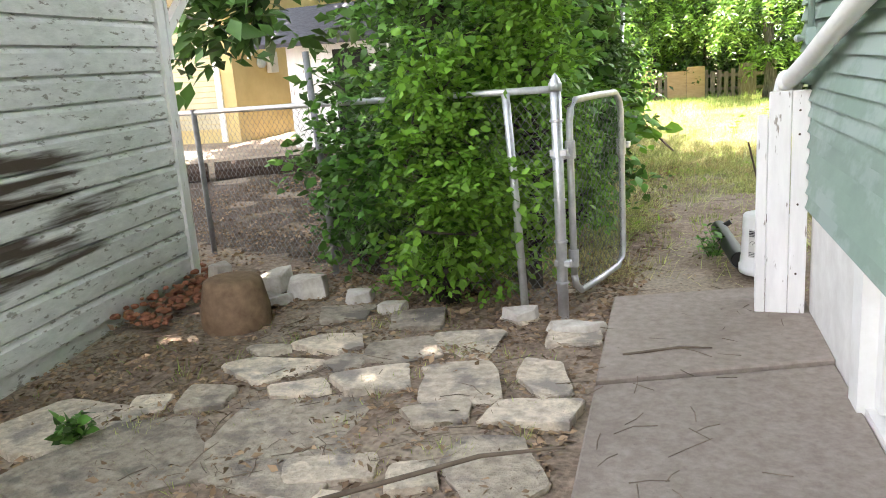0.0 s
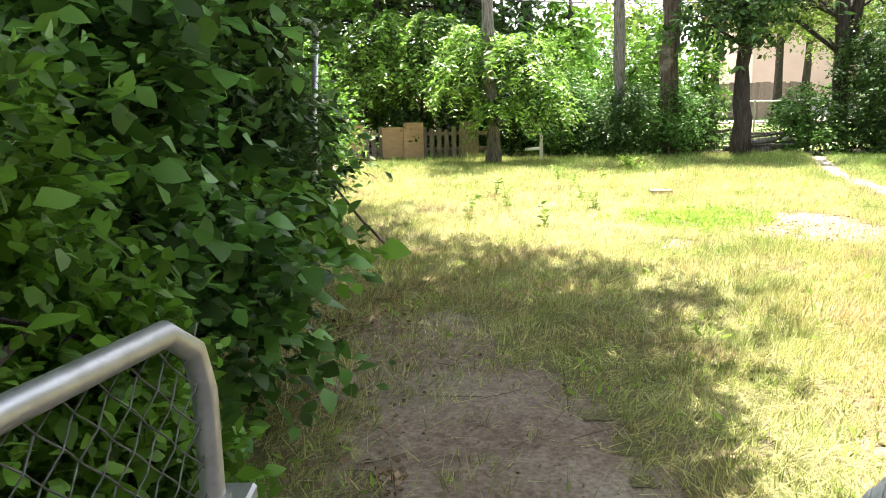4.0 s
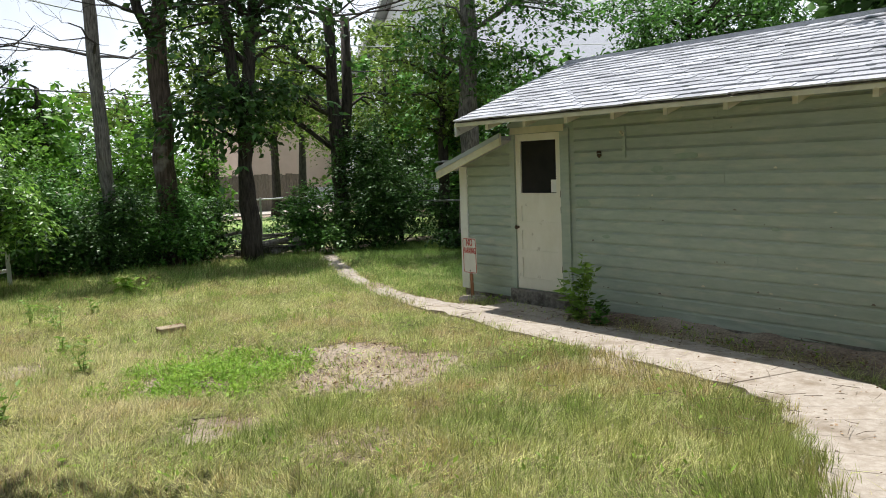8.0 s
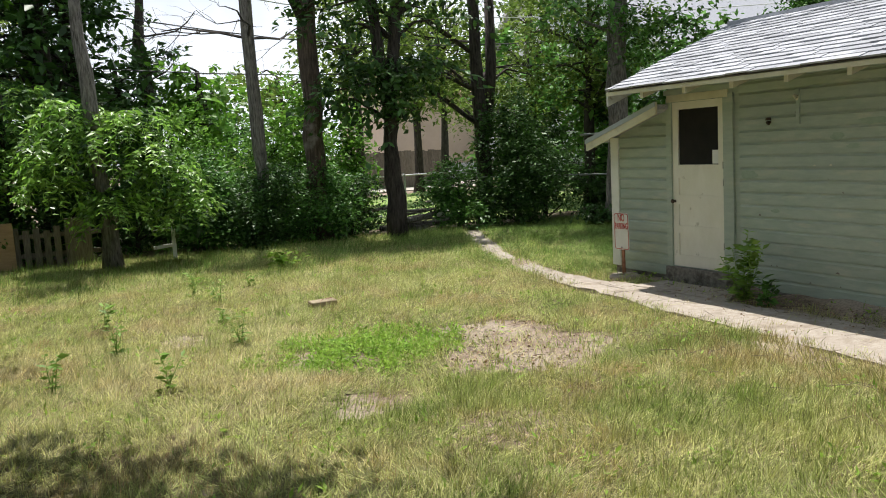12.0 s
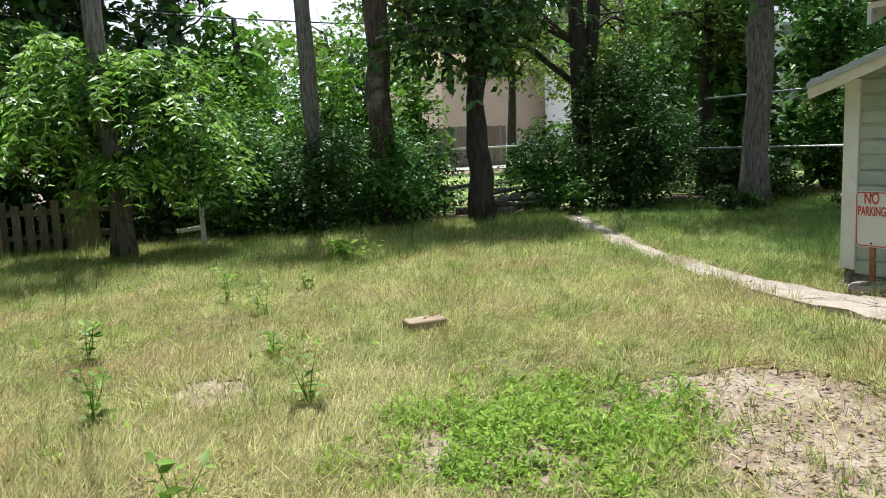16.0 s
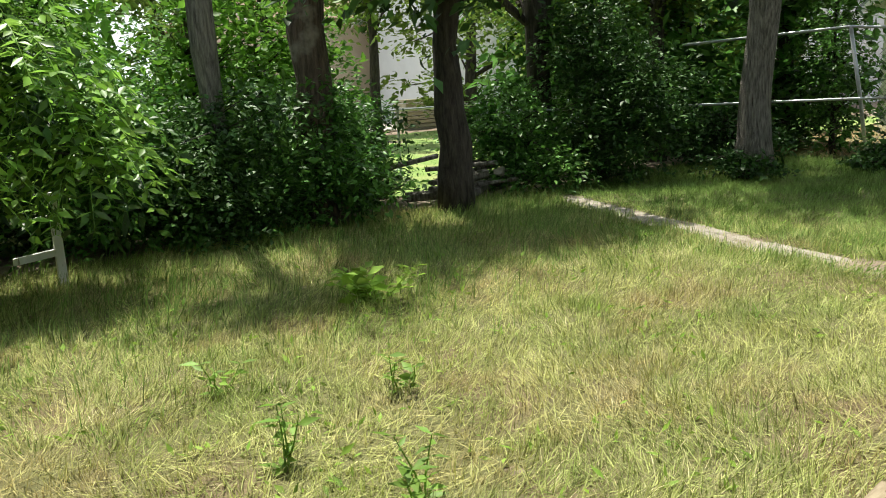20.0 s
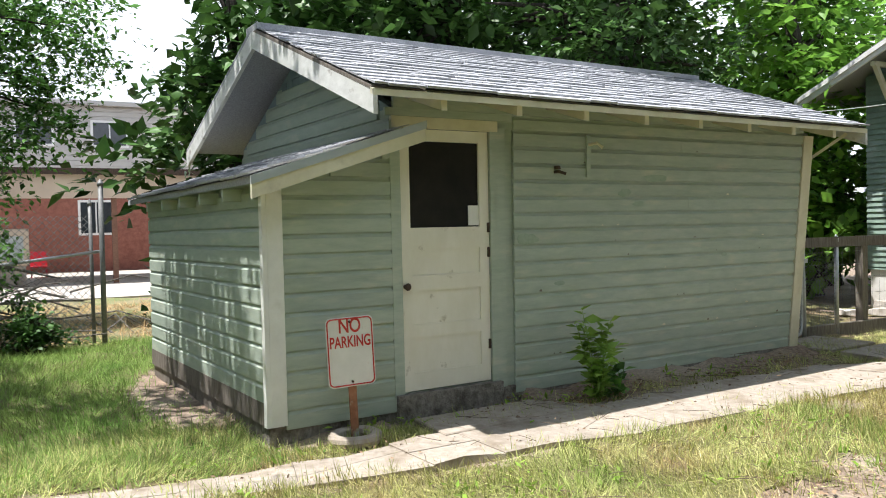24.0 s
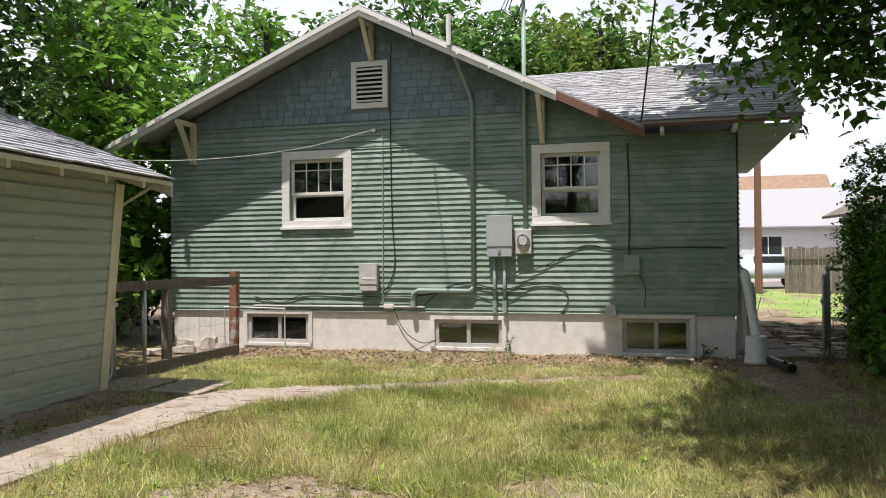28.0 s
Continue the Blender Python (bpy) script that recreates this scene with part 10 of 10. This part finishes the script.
for i in range(40):
    x, y = 13.2 + g_.uniform(-0.2, 0.9), 12.3 + g_.uniform(-1.2, 1.6)
    a = g_.uniform(0, 6.28)
    L = g_.uniform(0.8, 2.0)
    z_ = g_.uniform(0.05, 0.7)
    bmx = tube([(x, y, z_), (x + math.cos(a) * L / 2, y + math.sin(a) * L / 2, z_ + g_.uniform(-0.05, 0.25)), (x + math.cos(a) * L, y + math.sin(a) * L, z_ + g_.uniform(-0.1, 0.5))], [0.016, 0.011, 0.004], 5)
    part("branch", bmx, M_BARK, br)
solid("fallen_branch", tube([(12.3, 14.6, 1.7), (12.3, 13.6, 1.35), (12.5, 12.6, 1.1), (12.7, 11.9, 0.9)], [0.04, 0.035, 0.025, 0.01], 8), M_BARK, "broken dead branch caught on the back fence", "branch", "fallen branches")
solid("fallen_branch", tube([(12.2, 15.0, 0.85), (12.3, 14.4, 0.5), (12.5, 13.6, 0.02)], [0.025, 0.02, 0.012], 7), M_BARKDARK, "dark broken branch leaning on the back fence", "branch", "fallen branches")

# street side
pole2 = thing("utility_pole", "brown wooden utility pole", "pole", "utility poles")
part("shaft", tube([(-2.64, -20.3, -0.2), (-2.64, -20.3, 8.6)], [0.15, 0.11], 12), M_BROWNWOOD, pole2)
sf = thing("plank_fence", "tall weathered grey plank fence by the street", "fence")
for i in range(40):
    part("plank", box(-3.6 - 0.15 * (i + 1), -20.6, -0.05, -3.6 - 0.15 * i - 0.01, -20.57, 1.75 + random.uniform(-0.05, 0.05)), M_GREYWOOD, sf)
part("rail", box(-9.6, -20.56, 1.3, -3.6, -20.5, 1.4), M_GREYWOOD, sf)
tagged(link("road_street", box(-60, -33, -0.06, 60, -25, 0.015), M_ASPHALT), "grey asphalt street in front of the house", "road", kind="structure")
h1_ = plain_house("street_house", "white house with a pale grey roof across the street", -9.5, -46, -2.6, -36, 3.1, 2.4, M_LIGHTSIDE, M_ROOF_J, "x", 0.4)
far_window(h1_, "y", -36, -5.6, 1.2, -4.2, 2.5, 1)
plain_house("street_house", "white gabled house with a grey roof across the street", -2.2, -44, 6, -35, 3.0, 2.6, M_LIGHTSIDE, M_ROOF_J, "y", 0.4)
h3_ = plain_house("brick_house", "house with a tan brown hipped roof in the distance", -12, -66, 0.5, -56, 4.6, 3.6, M_BRICK, M_TANROOF, "x", 0.6)
part("chimney", box(-3.4, -60, 7.0, -2.6, -59.2, 9.4), M_BRICK, h3_)
for i, (x, y, h) in enumerate([(-16, -75, 9), (-9, -78, 10), (-2, -76, 9), (5, -74, 10), (12, -70, 11), (-24, -66, 10), (-14, -30, 7)]):
    w = h * 0.38
    balls = [(random.uniform(-0.6, 0.6) * w, random.uniform(-0.6, 0.6) * w, h * (0.2 + 0.6 * k / 6), w * 0.7, w * 0.7, h * 0.14) for k in range(7)]
    grown("tree", "distant leafy street tree", (x, y, 0), [(0, 0, 0), (0, 0, h * 0.7)], [0.3, 0.1], balls, 2600, 0.5, M_BARKDARK, M_LEAF, 400 + i, limbs=14, clump=0.6, group="street trees")


def car(label, x, y, paint, truck=False, turn=0.0):
    c = thing("pickup" if truck else "car", label, "car", "parked cars", at=(x, y, 0))
    c.rotation_euler = (0, 0, turn)
    L = 2.45 if truck else 2.15
    prof = [(-L, 0.45), (-L, 0.85), (-1.3, 0.98), (-0.75, 1.5), (0.75 if not truck else 0.5, 1.52), (1.25 if not truck else 0.75, 1.0), (L, 0.92), (L, 0.45)]
    bm = bmesh.new()
    lo = [bm.verts.new((a, -0.85 + (0.12 if z_ > 1.2 else 0), z_)) for a, z_ in prof]
    hi = [bm.verts.new((a, 0.85 - (0.12 if z_ > 1.2 else 0), z_)) for a, z_ in prof]
    bm.faces.new(lo), bm.faces.new(hi[::-1])
    for i in range(len(prof)):
        j = (i + 1) % len(prof)
        bm.faces.new((lo[i], hi[i], hi[j], lo[j]))
    bmesh.ops.recalc_face_normals(bm, faces=bm.faces)
    bmesh.ops.bevel(bm, geom=list(bm.edges), offset=0.05, segments=2, affect="EDGES")
    part("body", bm, paint, c, smooth=True)
    for s_ in (-1, 1):
        part("side_window", box(-0.75, s_ * 0.80 - 0.02, 1.08, 0.6, s_ * 0.80 + 0.02, 1.42), M_NIGHT, c)
        for a in (-1.35, 1.35):
            wh = part("wheel", tube([(a, s_ * 0.7, 0.32), (a, s_ * 0.88, 0.32)], 0.33, 18), M_BLACKPL, c)
            part("rim", tube([(a, s_ * 0.885, 0.32), (a, s_ * 0.9, 0.32)], 0.2, 14), M_GALV, wh)
        part("lamp", box(L - 0.03, s_ * 0.6 - 0.14, 0.68, L + 0.02, s_ * 0.6 + 0.14, 0.82), M_REDPL, c)


M_CARRED = mat("red_car_paint", (0.45, 0.03, 0.03), (0.5, 0.04, 0.04), 2, 0.3, 0, spec=0.6)
M_CARSILVER = mat("silver_blue_car_paint", (0.36, 0.42, 0.50), (0.42, 0.48, 0.56), 2, 0.3, 0, spec=0.6)
car("red pickup parked on the street", -1.2, -29.5, M_CARRED, True)
car("silver-blue car parked at the kerb", -3.4, -25.6, M_CARSILVER, False, 0.15)
solid("grey_house_far", box(30, -40, 0, 42, -30, 4), M_LIGHTSIDE, "plain pale house far along the street", "house")
# overhead wires
for i, (z0, z1) in enumerate(((6.4, 5.2), (5.5, 4.6), (4.3, 4.0))):
    cable("overhead_wire", [(-14, 19.8 + i * 0.6, z0 + 1.0), (-2, 20.2 + i * 0.6, z0 - 0.2), (8, 20.4 + i * 0.6, z1 - 0.2), (24, 20.8 + i * 0.6, z1 + 0.8)], 0.014, M_PALECABLE if i == 0 else M_CABLE, "overhead wire strung along the back lane")
